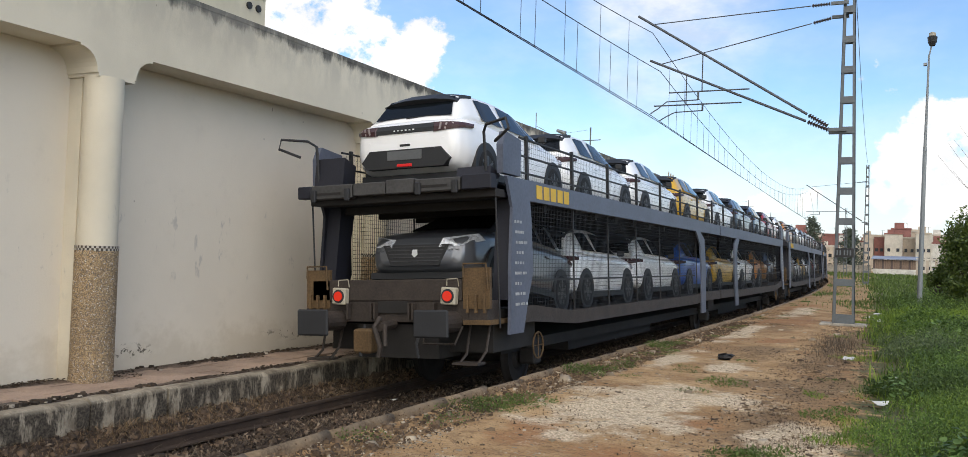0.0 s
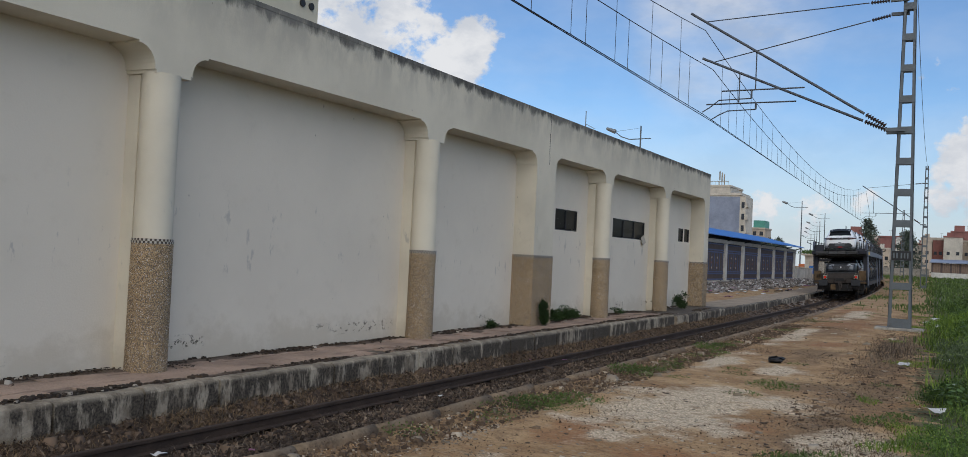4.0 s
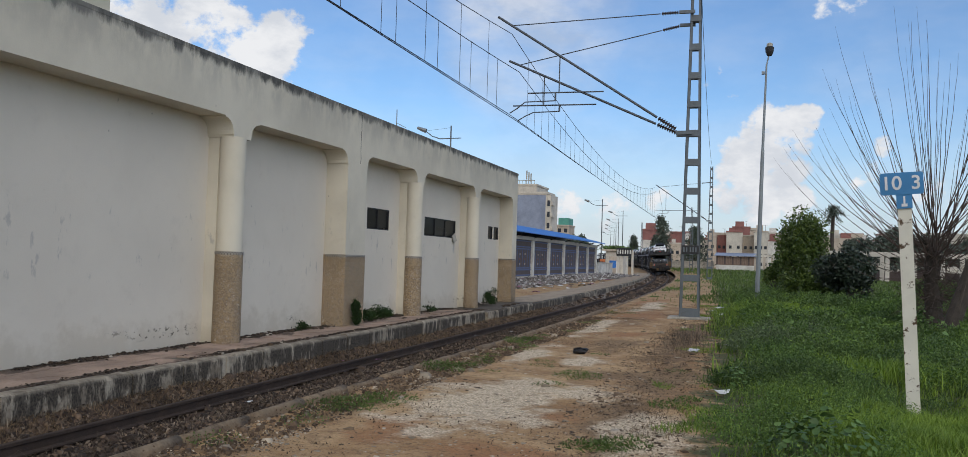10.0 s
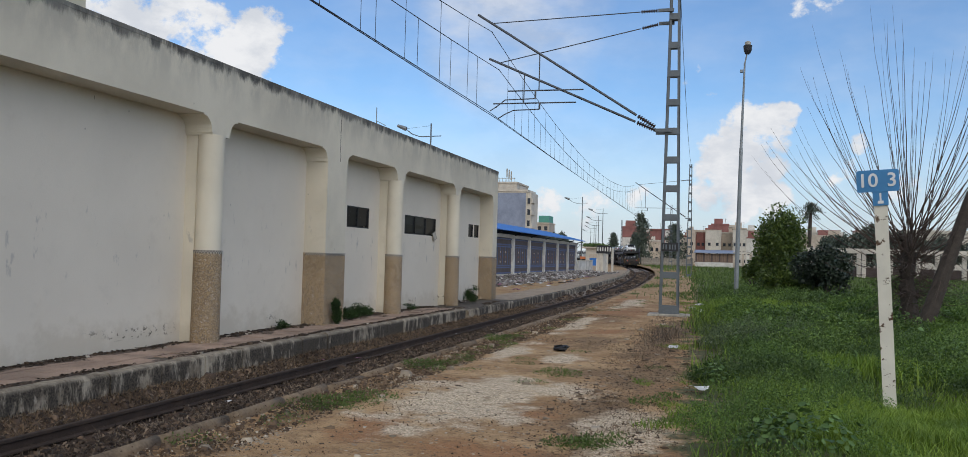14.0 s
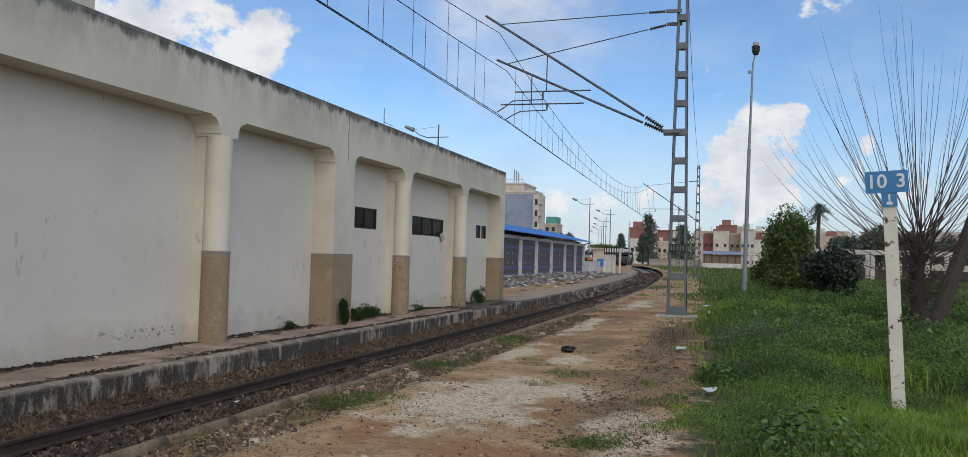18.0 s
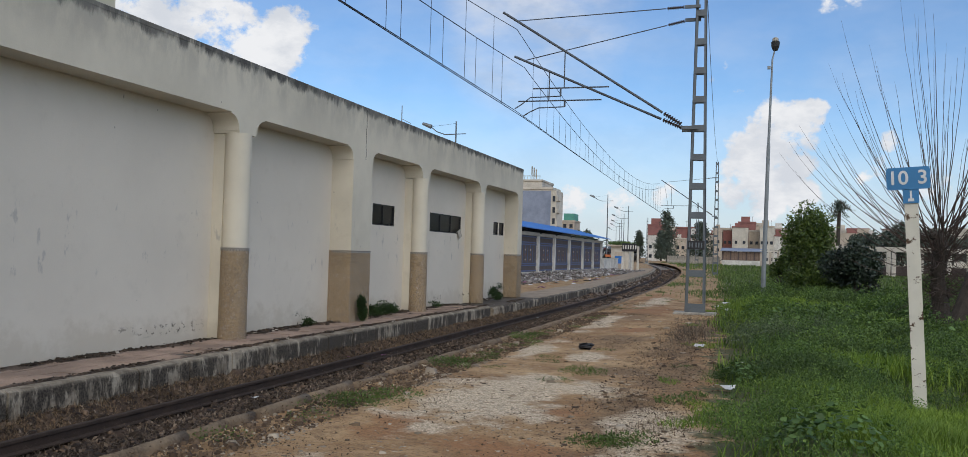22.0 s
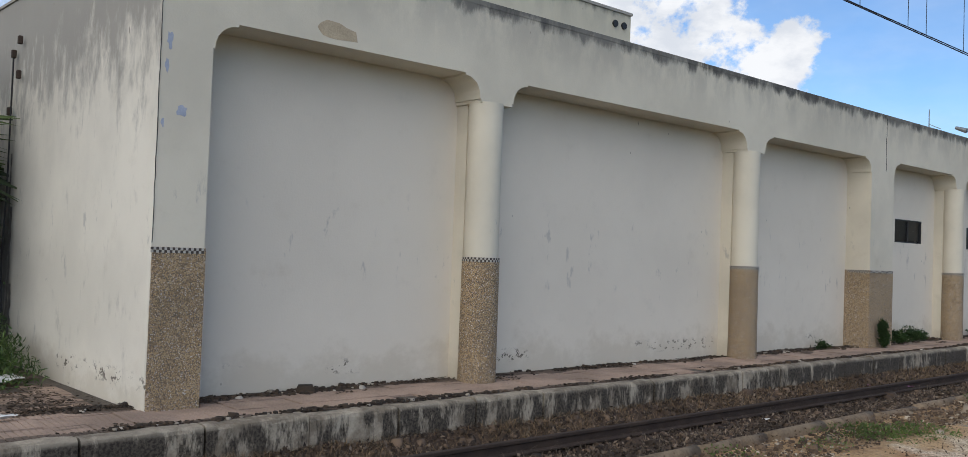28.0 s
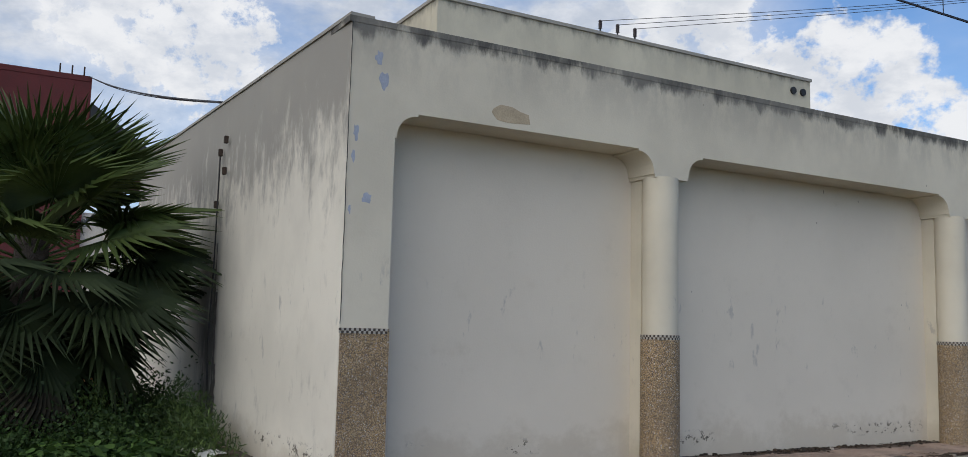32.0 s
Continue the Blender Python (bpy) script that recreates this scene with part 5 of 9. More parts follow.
# ---- plants ----
def leaf_cloud(pts, size, seed, aspect=0.5, up=0.0):
    """Vertices and faces of many small folded leaves at the points."""
    r = np.random.RandomState(seed)
    n = len(pts)
    P = np.asarray(pts, float)
    d = r.normal(size=(n, 3))
    d[:, 2] += up
    d /= np.linalg.norm(d, axis=1)[:, None]
    q = r.normal(size=(n, 3))
    w = np.cross(d, q)
    w /= np.linalg.norm(w, axis=1)[:, None]
    s = size * r.uniform(0.6, 1.35, size=(n, 1))
    nrm = np.cross(d, w)
    V = np.stack([P, P + d * s * 0.5 + w * s * aspect * 0.5 + nrm * s * 0.08, P + d * s, P + d * s * 0.5 - w * s * aspect * 0.5 + nrm * s * 0.08], 1).reshape(-1, 3)
    i = np.arange(n) * 4
    F = np.stack([np.stack([i, i + 1, i + 2], 1), np.stack([i, i + 2, i + 3], 1)], 1).reshape(-1, 3)
    return V, F


def raw_mesh(name, V, F, material):
    me = bpy.data.meshes.new(name)
    me.vertices.add(len(V))
    me.vertices.foreach_set("co", np.asarray(V, np.float32).ravel())
    F = np.asarray(F)
    k = F.shape[1]
    me.loops.add(len(F) * k)
    me.loops.foreach_set("vertex_index", F.astype(np.int32).ravel())
    me.polygons.add(len(F))
    me.polygons.foreach_set("loop_start", np.arange(0, len(F) * k, k, dtype=np.int32))
    me.polygons.foreach_set("loop_total", np.full(len(F), k, np.int32))
    me.update(calc_edges=True)
    me.materials.append(material)
    return me


def lobes(centre, radii, n_lobes, n, seed, inner=0.62):
    """Points in the skin of a lumpy crown."""
    r = np.random.RandomState(seed)
    c, R = np.array(centre, float), np.array(radii, float)
    L = []
    for k in range(n_lobes):
        d = r.normal(size=3)
        d /= np.linalg.norm(d)
        d[2] = abs(d[2]) * 0.9 - 0.25 if r.rand() < 0.75 else d[2]
        L.append((c + d * R * r.uniform(0.35, 0.8), R * r.uniform(0.26, 0.5)))
    out = []
    for k in range(n_lobes):
        m = n // n_lobes
        d = r.normal(size=(m, 3))
        d /= np.linalg.norm(d, axis=1)[:, None]
        out.append(L[k][0] + d * L[k][1] * (inner + (1 - inner) * r.rand(m, 1) ** 0.5) * r.uniform(0.9, 1.12, (m, 1)))
    return np.concatenate(out)


def shrub(name, label, at, radii, n_lobes, n, leaf, material, seed, trunk=0.06):
    root = thing(name, label, "shrub" if "shrub" in name else "tree", pose(*at))
    bm = bmesh.new()
    rnd = random.Random(seed)
    tube(bm, (0, 0, -0.1), (0, 0, radii[2] * 0.9), trunk, trunk * 0.6, 7)
    for k in range(9):
        a = rnd.uniform(0, 6.28)
        z = radii[2] * rnd.uniform(0.25, 0.9)
        tube(bm, (0, 0, z), (math.cos(a) * radii[0] * 0.7, math.sin(a) * radii[1] * 0.7, z + radii[2] * rnd.uniform(0.2, 0.7)), trunk * 0.5, trunk * 0.15, 5)
    part("trunk", bm, M_BARK, root)
    V, F = leaf_cloud(lobes((0, 0, radii[2]), radii, n_lobes, n, seed), leaf, seed + 1)
    ob = new("crown", raw_mesh("crown", V, F, material))
    ob.parent = root
    return root


shrub("broadleaf_shrub", "tall bright green broadleaf shrub at the yard's edge", (2.3, 40, 0), (1.2, 1.25, 2.15), 34, 11000, 0.14, M_SHRUB_A, 21)
shrub("broadleaf_shrub", "low green growth round the foot of the tall shrub", (2.6, 39.2, 0), (1.5, 0.9, 0.75), 22, 5000, 0.14, M_SHRUB_A, 25)
shrub("dark_shrub", "low dark blue-green shrub with large leaves", (3.75, 37, 0), (1.35, 1.2, 1.25), 20, 7000, 0.15, M_SHRUB_B, 22)
shrub("broadleaf_shrub", "small yellow-green shrub beside the lamp post", (1.15, 41.5, 0), (0.6, 0.6, 1.1), 10, 2200, 0.13, M_SHRUB_A, 23)
shrub("grey_shrub", "grey-green undergrowth behind the marker post", (6.4, 36, 0), (1.3, 1.2, 0.7), 12, 2600, 0.14, M_WEED, 24)


def bare_tree():
    """A pollarded tree without leaves: a stout knobbly trunk and a fan of straight whips."""
    root = thing("pollarded_tree", "leafless pollarded tree with a fan of long whips", "tree", pose(4.35, 24.0, 0.0))
    rnd = random.Random(31)
    bm = bmesh.new()
    pts = [Vector((0, 0, -0.2)), Vector((0.02, 0, 0.6)), Vector((-0.03, 0.03, 1.2)), Vector((0.0, 0, 1.9)), Vector((-0.05, 0, 2.3))]
    rr = (0.30, 0.20, 0.16, 0.20, 0.12)
    for i in range(4):
        tube(bm, pts[i], pts[i + 1], rr[i], rr[i + 1], 12)
    for k in range(14):
        a = rnd.uniform(0, 6.28)
        c = Vector((math.cos(a) * 0.15, math.sin(a) * 0.15, rnd.uniform(0.7, 2.3)))
        lo = bmesh.ops.create_icosphere(bm, subdivisions=1, radius=rnd.uniform(0.05, 0.12))
        bmesh.ops.translate(bm, verts=lo["verts"], vec=c)
    for v in bm.verts:
        v.co.x += 0.06 * noise.noise(v.co * 3.0)
        v.co.y += 0.06 * noise.noise(v.co * 3.0 + Vector((7, 0, 0)))
    part("trunk", bm, M_BARK, root, "stout knobbly trunk")
    bm = bmesh.new()
    for k in range(260):
        p = Vector((rnd.uniform(-0.25, 0.3), rnd.uniform(-0.2, 0.2), rnd.uniform(0.2, 2.4)))
        d = Vector((rnd.uniform(-1, 1), rnd.uniform(-0.7, 0.7), rnd.uniform(-0.9, 0.5)))
        q = p + d * rnd.uniform(0.25, 0.9)
        tube(bm, p, q, 0.008, 0.004, 3, caps=False)
        tube(bm, q, q + Vector((d.x * 0.5, d.y * 0.5, -0.35)) * rnd.uniform(0.3, 0.9), 0.004, 0.002, 3, caps=False)
    tagged(part("twig_tangle", bm, M_TWIG, root, "tangle of dead brown twigs"), kind="stuff")

    def whip(p, a, lean, length, r):
        bm = bmesh.new()
        q = Vector(p)
        seg = 9
        prev = q.copy()
        for i in range(seg):
            t = (i + 1) / seg
            el = lean + (1.5 - lean) * t * 0.55
            d = Vector((math.cos(a) * math.cos(el), math.sin(a) * math.cos(el), math.sin(el)))
            nxt = prev + d * length / seg + Vector((rnd.uniform(-1, 1), rnd.uniform(-1, 1), 0)) * 0.03
            tube(bm, prev, nxt, r * (1 - 0.85 * i / seg), r * (1 - 0.85 * (i + 1) / seg), 5, caps=False)
            prev = nxt
        part("whip", bm, M_TWIG, root)

    for k in range(74):
        a = rnd.uniform(0, 6.283)
        lean = rnd.uniform(0.2, 1.2) if k % 3 else rnd.uniform(0.8, 1.45)
        whip((math.cos(a) * rnd.uniform(0.05, 0.4), math.sin(a) * 0.2, rnd.uniform(1.5, 2.6)), a + rnd.uniform(-0.7, 0.7), lean, rnd.uniform(3.2, 6.0) if lean > 0.6 else rnd.uniform(2.6, 4.8), rnd.uniform(0.009, 0.017))
    for k in range(14):
        whip((-0.2, rnd.uniform(-0.2, 0.2), rnd.uniform(1.4, 2.3)), 3.14 + rnd.uniform(-0.6, 0.6), rnd.uniform(0.15, 0.75), rnd.uniform(3.2, 4.6), rnd.uniform(0.009, 0.014))
    for k in range(60):
        a = rnd.uniform(0, 6.283)
        whip((math.cos(a) * 0.2, math.sin(a) * 0.2, rnd.uniform(0.8, 2.0)), a, rnd.uniform(-0.6, 0.4), rnd.uniform(0.8, 2.2), 0.010)


bare_tree()


def leaning_trunk():
    root = thing("leaning_tree", "brushy leaning tree trunk wrapped in dead twigs", "tree", pose(4.45, 22.9, 0))
    bm = bmesh.new()
    tube(bm, (0, 0, -0.1), (1.1, 0.2, 3.3), 0.20, 0.13, 9)
    part("trunk", bm, M_BARK, root)
    rnd = random.Random(5)
    bm = bmesh.new()
    for k in range(160):
        t = rnd.random()
        p = Vector((1.1 * t, 0.2 * t, 3.3 * t))
        d = Vector((rnd.uniform(-1, 1), rnd.uniform(-1, 1), rnd.uniform(-0.9, 0.6)))
        tube(bm, p, p + d * rnd.uniform(0.3, 0.8), 0.008, 0.003, 3, caps=False)
    tagged(part("twig_tangle", bm, M_TWIG, root, "tangle of dead brown twigs"), kind="stuff")


leaning_trunk()


def fan_palm():
    root = thing("fan_palm", "dark green fan palm with broad pleated fans beside the wall", "palm", pose(-13.2, 0.45, -0.15))
    bm = bmesh.new()
    for k in range(14):
        z = 0.2 * k
        tube(bm, (0, 0, z - 0.02), (0, 0, z + 0.2), 0.27 - 0.004 * k, 0.20, 10)
    part("trunk", bm, M_BARK, root, "fibrous brown palm trunk")
    rnd = random.Random(9)

    def frond_mesh(material, old):
        """A stalk and a pleated fan: the blades are joined for half their length, then split into narrow tips."""
        bm = bmesh.new()
        L = 0.90
        tube(bm, (0, 0, 0), (0, L, 0.0), 0.016, 0.011, 5)
        o = Vector((0, L, 0))
        n = 34
        R, cup = 0.98, 0.16 if not old else -0.10

        def at(a, r, lift):
            return o + Vector((math.sin(a), math.cos(a), 0)) * r + Vector((0, 0, lift + cup * (r / R) * (0.25 + abs(math.sin(a)) ** 1.5) - 0.22 * (r / R) ** 2))
        half = radians(122 if not old else 100)
        hub = bm.verts.new(o)
        prev = None
        for i in range(n):
            a0, a1 = -half + 2 * half * i / n, -half + 2 * half * (i + 1) / n
            am = (a0 + a1) / 2
            reach = R * (0.84 + 0.16 * math.cos(am)) * rnd.uniform(0.93, 1.04)
            r1 = 0.52 * reach
            left = prev or bm.verts.new(at(a0, r1, -0.018))
            ridge = bm.verts.new(at(am, r1, 0.022))
            right = bm.verts.new(at(a1, r1, -0.018))
            bend = rnd.uniform(0.02, 0.16) + (0.14 if old else 0.0)
            tip = bm.verts.new(at(am, reach, -bend))
            for f in ((hub, left, ridge), (hub, ridge, right), (left, tip, ridge), (ridge, tip, right)):
                bm.faces.new(f)
            prev = right
        return mesh_of("frond", bm, material)

    young = [frond_mesh(M_PALM, False) for k in range(4)]
    # lower and hanging fronds wear the tones that hold the palm's inner shade
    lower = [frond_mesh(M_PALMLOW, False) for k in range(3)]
    dry = [frond_mesh(M_PALMDEEP, True) for k in range(3)]
    for k in range(78):
        a = k * 137.5 + rnd.uniform(-14, 14)
        t = min(1.0, k / 60)
        el = 80 - 132 * t + rnd.uniform(-9, 9)
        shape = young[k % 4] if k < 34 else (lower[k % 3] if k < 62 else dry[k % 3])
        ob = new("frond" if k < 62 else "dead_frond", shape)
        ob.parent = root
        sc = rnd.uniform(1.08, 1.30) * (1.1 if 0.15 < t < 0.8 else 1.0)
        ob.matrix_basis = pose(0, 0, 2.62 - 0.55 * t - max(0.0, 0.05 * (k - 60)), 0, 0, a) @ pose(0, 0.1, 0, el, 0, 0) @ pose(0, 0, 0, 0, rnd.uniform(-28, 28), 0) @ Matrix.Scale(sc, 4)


fan_palm()


def blades(name, label, pts, h, w, material, seed, lean=0.35):
    """Grass: bent blades of two faces each."""
    r = np.random.RandomState(seed)
    P = np.asarray(pts, float)
    n = len(P)
    a = r.uniform(0, 6.2832, n)
    hh = h * r.uniform(0.45, 1.25, n) * np.array([0.42 + 0.75 * max(0.0, min(1.0, 0.55 + 0.9 * noise.noise((p[0] * 0.8, p[1] * 0.8, 11.0)))) for p in pts])
    ww = w * r.uniform(0.7, 1.3, n)
    side = np.stack([np.cos(a), np.sin(a), np.zeros(n)], 1)
    b = a + r.uniform(0.8, 2.3, n)
    bend = np.stack([np.cos(b), np.sin(b), np.zeros(n)], 1) * (hh * lean * r.uniform(0.2, 1.6, n))[:, None]
    up = np.zeros((n, 3))
    up[:, 2] = hh
    V = np.stack([P - side * ww[:, None] / 2, P + side * ww[:, None] / 2, P + up * 0.6 + bend * 0.35 + side * ww[:, None] * 0.4, P + up * 0.6 + bend * 0.35 - side * ww[:, None] * 0.4, P + up * 0.95 + bend], 1).reshape(-1, 3)
    i = np.arange(n) * 5
    F = np.concatenate([np.stack([i, i + 1, i + 2], 1), np.stack([i, i + 2, i + 3], 1), np.stack([i + 3, i + 2, i + 4], 1)])
    ob = new(name, raw_mesh(name, V, F, material))
    return tagged(ob, label, "grass", kind="stuff")


def yard_z(x, y):
    u = x - lane_x(y) - 1.78
    return 0.0028 * max(0.0, y - 50.0) + lump(lane_x(y) + u, y, 1.0) + 0.02 * math.sin(u * 1.3 + 0.2 * y)


def field(n, x0, x1, y0, y1, seed, keep):
    r = random.Random(seed)
    out = []
    while len(out) < n:
        x, y = r.uniform(x0, x1), r.uniform(y0, y1)
        if r.random() < keep(x, y):
            out.append((x, y, yard_z(x, y) - 0.01))
    return out


EDGE = ((4.0, 0.05), (7.0, -0.28), (8.3, -0.28), (10.0, -0.20), (11.6, -0.30), (15.2, -0.34), (18.2, -0.50), (20.4, -0.95), (27.0, -0.85), (36.0, -1.25), (47.0, -1.8), (68.0, -2.85), (110.0, -5.5))


def edge_in(x, y):
    """Metres in from the ragged edge between the trodden yard and the grass."""
    k = min(1.0, y / 12.0)
    base = float(np.interp(y, [p[0] for p in EDGE], [p[1] for p in EDGE]))
    return x - base + k * (0.62 * noise.noise((x * 0.4, y * 0.6, 2.0)) + 0.55 * noise.noise((x * 1.5, y * 1.1, 5.0)))


def grass_share(x, y):
    """How much grass grows there: none on the trodden yard, all beyond the edge, thin spots between."""
    return max(0.0, min(1.0, edge_in(x, y) * 2.6)) * max(0.08, min(1.0, 0.75 + 0.8 * noise.noise((x * 0.9, y * 0.9, 9.0))))


def bright(x, y):
    """The open patches where plain grass grows tall and light, with no weeds in it."""
    v = max(1.15 - math.hypot((x - 2.6) / 1.7, (y - 8.4) / 2.6), 1.0 - math.hypot((x - 1.9) / 1.6, (y - 13.6) / 1.1), 1.0 - math.hypot((x - 4.6) / 1.4, (y - 12.0) / 2.4), 1.0 - math.hypot((x - 1.2) / 2.2, (y - 29.0) / 5.0), 0.8 - math.hypot((x - 3.5) / 2.0, (y - 21.0) / 2.0))
    return max(0.0, min(1.0, (v + 0.5 * noise.noise((x * 0.9, y * 0.9, 31.0))) * 2.5))


def outside_edge(lo, hi):
    """Low green creeping out of the grass over the bare earth."""
    return lambda x, y: 1.0 if lo < edge_in(x, y) < hi and noise.noise((x * 1.1, y * 0.8, 44.0)) > 0.12 else 0.0


blades("grass", "lush green spring grass beside the yard", field(56000, -1.0, 4.8, 4.6, 12.0, 1, lambda x, y: grass_share(x, y) * (0.05 + 0.95 * bright(x, y))), 0.21, 0.0075, M_GRASS, 2, 0.7)
blades("grass", "grass tinted dark for the shade of the weeds", field(24000, -1.0, 4.8, 4.6, 13.0, 72, lambda x, y: grass_share(x, y) * (1.0 - 0.8 * bright(x, y))), 0.11, 0.0075, M_SHADEGRASS, 73, 0.8)
blades("grass", "lush green spring grass beside the yard", field(46000, -1.6, 8.0, 12.0, 34.0, 3, lambda x, y: grass_share(x, y) * (0.15 + 0.85 * bright(x, y))), 0.28, 0.014, M_GRASS, 4, 0.5)
blades("grass", "grass tinted dark for the shade of the weeds", field(24000, -1.8, 8.0, 13.0, 34.0, 74, lambda x, y: grass_share(x, y) * (1.0 - 0.8 * bright(x, y))), 0.22, 0.014, M_SHADEGRASS, 75, 0.6)
blades("grass", "lush green spring grass beside the yard", field(9000, 0.3, 5.0, -4.5, 4.6, 78, lambda x, y: grass_share(x, 5.0)), 0.14, 0.010, M_GRASS, 79, 0.6)
blades("grass", "short grass creeping out over the earth", field(5000, -1.9, 0.4, 6.5, 34.0, 76, outside_edge(-0.42, 0.1)), 0.06, 0.009, M_GRASS, 77, 0.9)
blades("grass", "green grass spreading towards the far fence", field(30000, -5.0, 26.0, 32.0, 110.0, 5, grass_share), 0.26, 0.06, M_GRASSFAR, 6)
blades("grass", "green grass spreading towards the far fence", field(14000, -22.0, 60.0, 110.0, 200.0, 7, lambda x, y: 1.0 if x > lane_x(y) + 3.0 + 2.0 * noise.noise((0.0, y * 0.1, 3.0)) else 0.0), 0.42, 0.12, M_GRASSFAR, 8)
blades("grass", "thin low grass creeping over the far yard", field(5000, -14.0, 0.0, 34.0, 110.0, 9, lambda x, y: 0.0 if x < lane_x(y) + 2.0 else max(0.03, 1.6 * noise.noise((x * 0.35, y * 0.16, 14.0)))), 0.13, 0.03, M_GRASSFAR, 10)


def weeds(name, label, centres, leaf, n, material, seed, h=0.25, spread=0.22):
    r = np.random.RandomState(seed)
    P = []
    for c in centres:
        s = r.uniform(0.6, 1.3)
        k = int(n * s)
        a, rad = r.uniform(0, 6.28, k), spread * s * np.sqrt(r.rand(k))
        P.append(np.stack([c[0] + rad * np.cos(a), c[1] + rad * np.sin(a), c[2] + h * s * r.rand(k) * (1 - (rad / (spread * s)) ** 2 * 0.6)], 1))
    V, F = leaf_cloud(np.concatenate(P), leaf, seed, 0.45, 0.5)
    return tagged(new(name, raw_mesh(name, V, F, material)), label, "weeds", kind="stuff")


def bushes(label, rows, leaf, n, material, seed, aspect=0.42):
    """Bushy weeds: each bush (x, y, radius, height) a sheaf of leafy shoots, tallest in the middle, leaning outwards."""
    r = np.random.RandomState(seed)
    P = []
    for x, y, rad, h in rows:
        for k in range(int(n * rad * rad / 0.09)):
            a, q = r.uniform(0, 6.28), math.sqrt(r.rand())
            top = h * (1.0 - 0.62 * q ** 2.2) * r.uniform(0.55, 1.12)
            m = int(26 * r.uniform(0.6, 1.4))
            t = r.rand(m) ** 0.75
            w = (0.035 + 0.05 * h) * (1.15 - 0.7 * t)
            out = q * rad * (0.75 + 0.4 * t)
            px, py = x + out * math.cos(a), y + out * math.sin(a)
            P.append(np.stack([px + r.normal(size=m) * w, py + r.normal(size=m) * w, yard_z(x, y) + 0.01 + top * t], 1))
    V, F = leaf_cloud(np.concatenate(P), leaf, seed, aspect, 0.55)
    return tagged(new("weeds", raw_mesh("weeds", V, F, material)), label, "weeds", kind="stuff")


def mallow(name, label, centres, size, n, material, seed, h=0.22, spread=0.3):
    """Broad round leaves on stalks: each leaf a shallow six-sided cup tilted to the light."""
    r = np.random.RandomState(seed)
    V, F = [], []
    for c in centres:
        s = r.uniform(0.7, 1.3)
        for k in range(int(n * s)):
            a, rad = r.uniform(0, 6.28), spread * s * math.sqrt(r.rand())
            z = c[2] + h * s * (1.0 - 0.7 * (rad / (spread * s)) ** 2) * r.uniform(0.45, 1.0)
            o = np.array([c[0] + rad * math.cos(a), c[1] + rad * math.sin(a), z])
            w = size * r.uniform(0.5, 1.25) * 0.5
            tilt, ta = r.uniform(0.0, 0.9), a + r.uniform(-0.8, 0.8)
            u = np.array([math.cos(ta) * math.cos(tilt), math.sin(ta) * math.cos(tilt), -math.sin(tilt)])
            q = np.array([-math.sin(ta), math.cos(ta), 0.0])
            nrm = np.cross(u, q)
            i = len(V)
            V.append(o)
            for j in range(7):
                b = 6.2832 * j / 7
                V.append(o + (u * math.cos(b) + q * math.sin(b)) * w * (0.88 + 0.12 * (j % 2)) + nrm * w * r.uniform(0.10, 0.30))
            F += [(i, i + 1 + j, i + 1 + (j + 1) % 7) for j in range(7)]
    return tagged(new(name, raw_mesh(name, np.array(V), np.array(F), material)), label, "weeds", kind="stuff")


def scattered(n, x0, x1, y0, y1, seed, r0, r1, h0, h1, least=0.25):
    """Bushes over the field, kept out of the open bright patches."""
    rr = random.Random(seed)
    out = []
    for x, y, z in field(n, x0, x1, y0, y1, seed, lambda x, y: 1.0 if edge_in(x, y) > least and bright(x, y) < 0.35 and noise.noise((x * 0.7, y * 0.5, 51.0)) > -0.22 else 0.0):
        k = rr.random()
        out.append((x, y, r0 + (r1 - r0) * k, h0 + (h1 - h0) * k * rr.uniform(0.6, 1.0)))
    return out


# the clumps that stand at the edge, then those farther in
bushes("dark bushy weeds bulging out over the yard's edge", ((0.05, 11.2, 0.34, 0.40), (0.50, 11.6, 0.40, 0.50), (0.95, 11.9, 0.40, 0.44), (0.15, 12.2, 0.36, 0.46), (-0.22, 11.3, 0.22, 0.26), (1.35, 11.6, 0.30, 0.30), (0.75, 12.5, 0.34, 0.44)), 0.034, 44, M_WEED, 13)
bushes("feathery weeds at the yard's edge", ((-0.14, 7.85, 0.26, 0.36), (0.14, 8.2, 0.32, 0.42), (0.46, 8.6, 0.34, 0.40), (-0.24, 8.6, 0.18, 0.24), (0.80, 8.9, 0.32, 0.36), (0.05, 7.1, 0.26, 0.34), (0.5, 6.6, 0.28, 0.34), (0.3, 9.5, 0.30, 0.32), (0.85, 9.8, 0.34, 0.34), (1.35, 9.6, 0.28, 0.30), (0.05, 10.3, 0.26, 0.28), (0.6, 10.5, 0.34, 0.36), (1.2, 10.6, 0.36, 0.34), (1.05, 8.0, 0.26, 0.30), (1.1, 7.1, 0.26, 0.28)), 0.028, 52, M_MOUND, 27, 0.32)
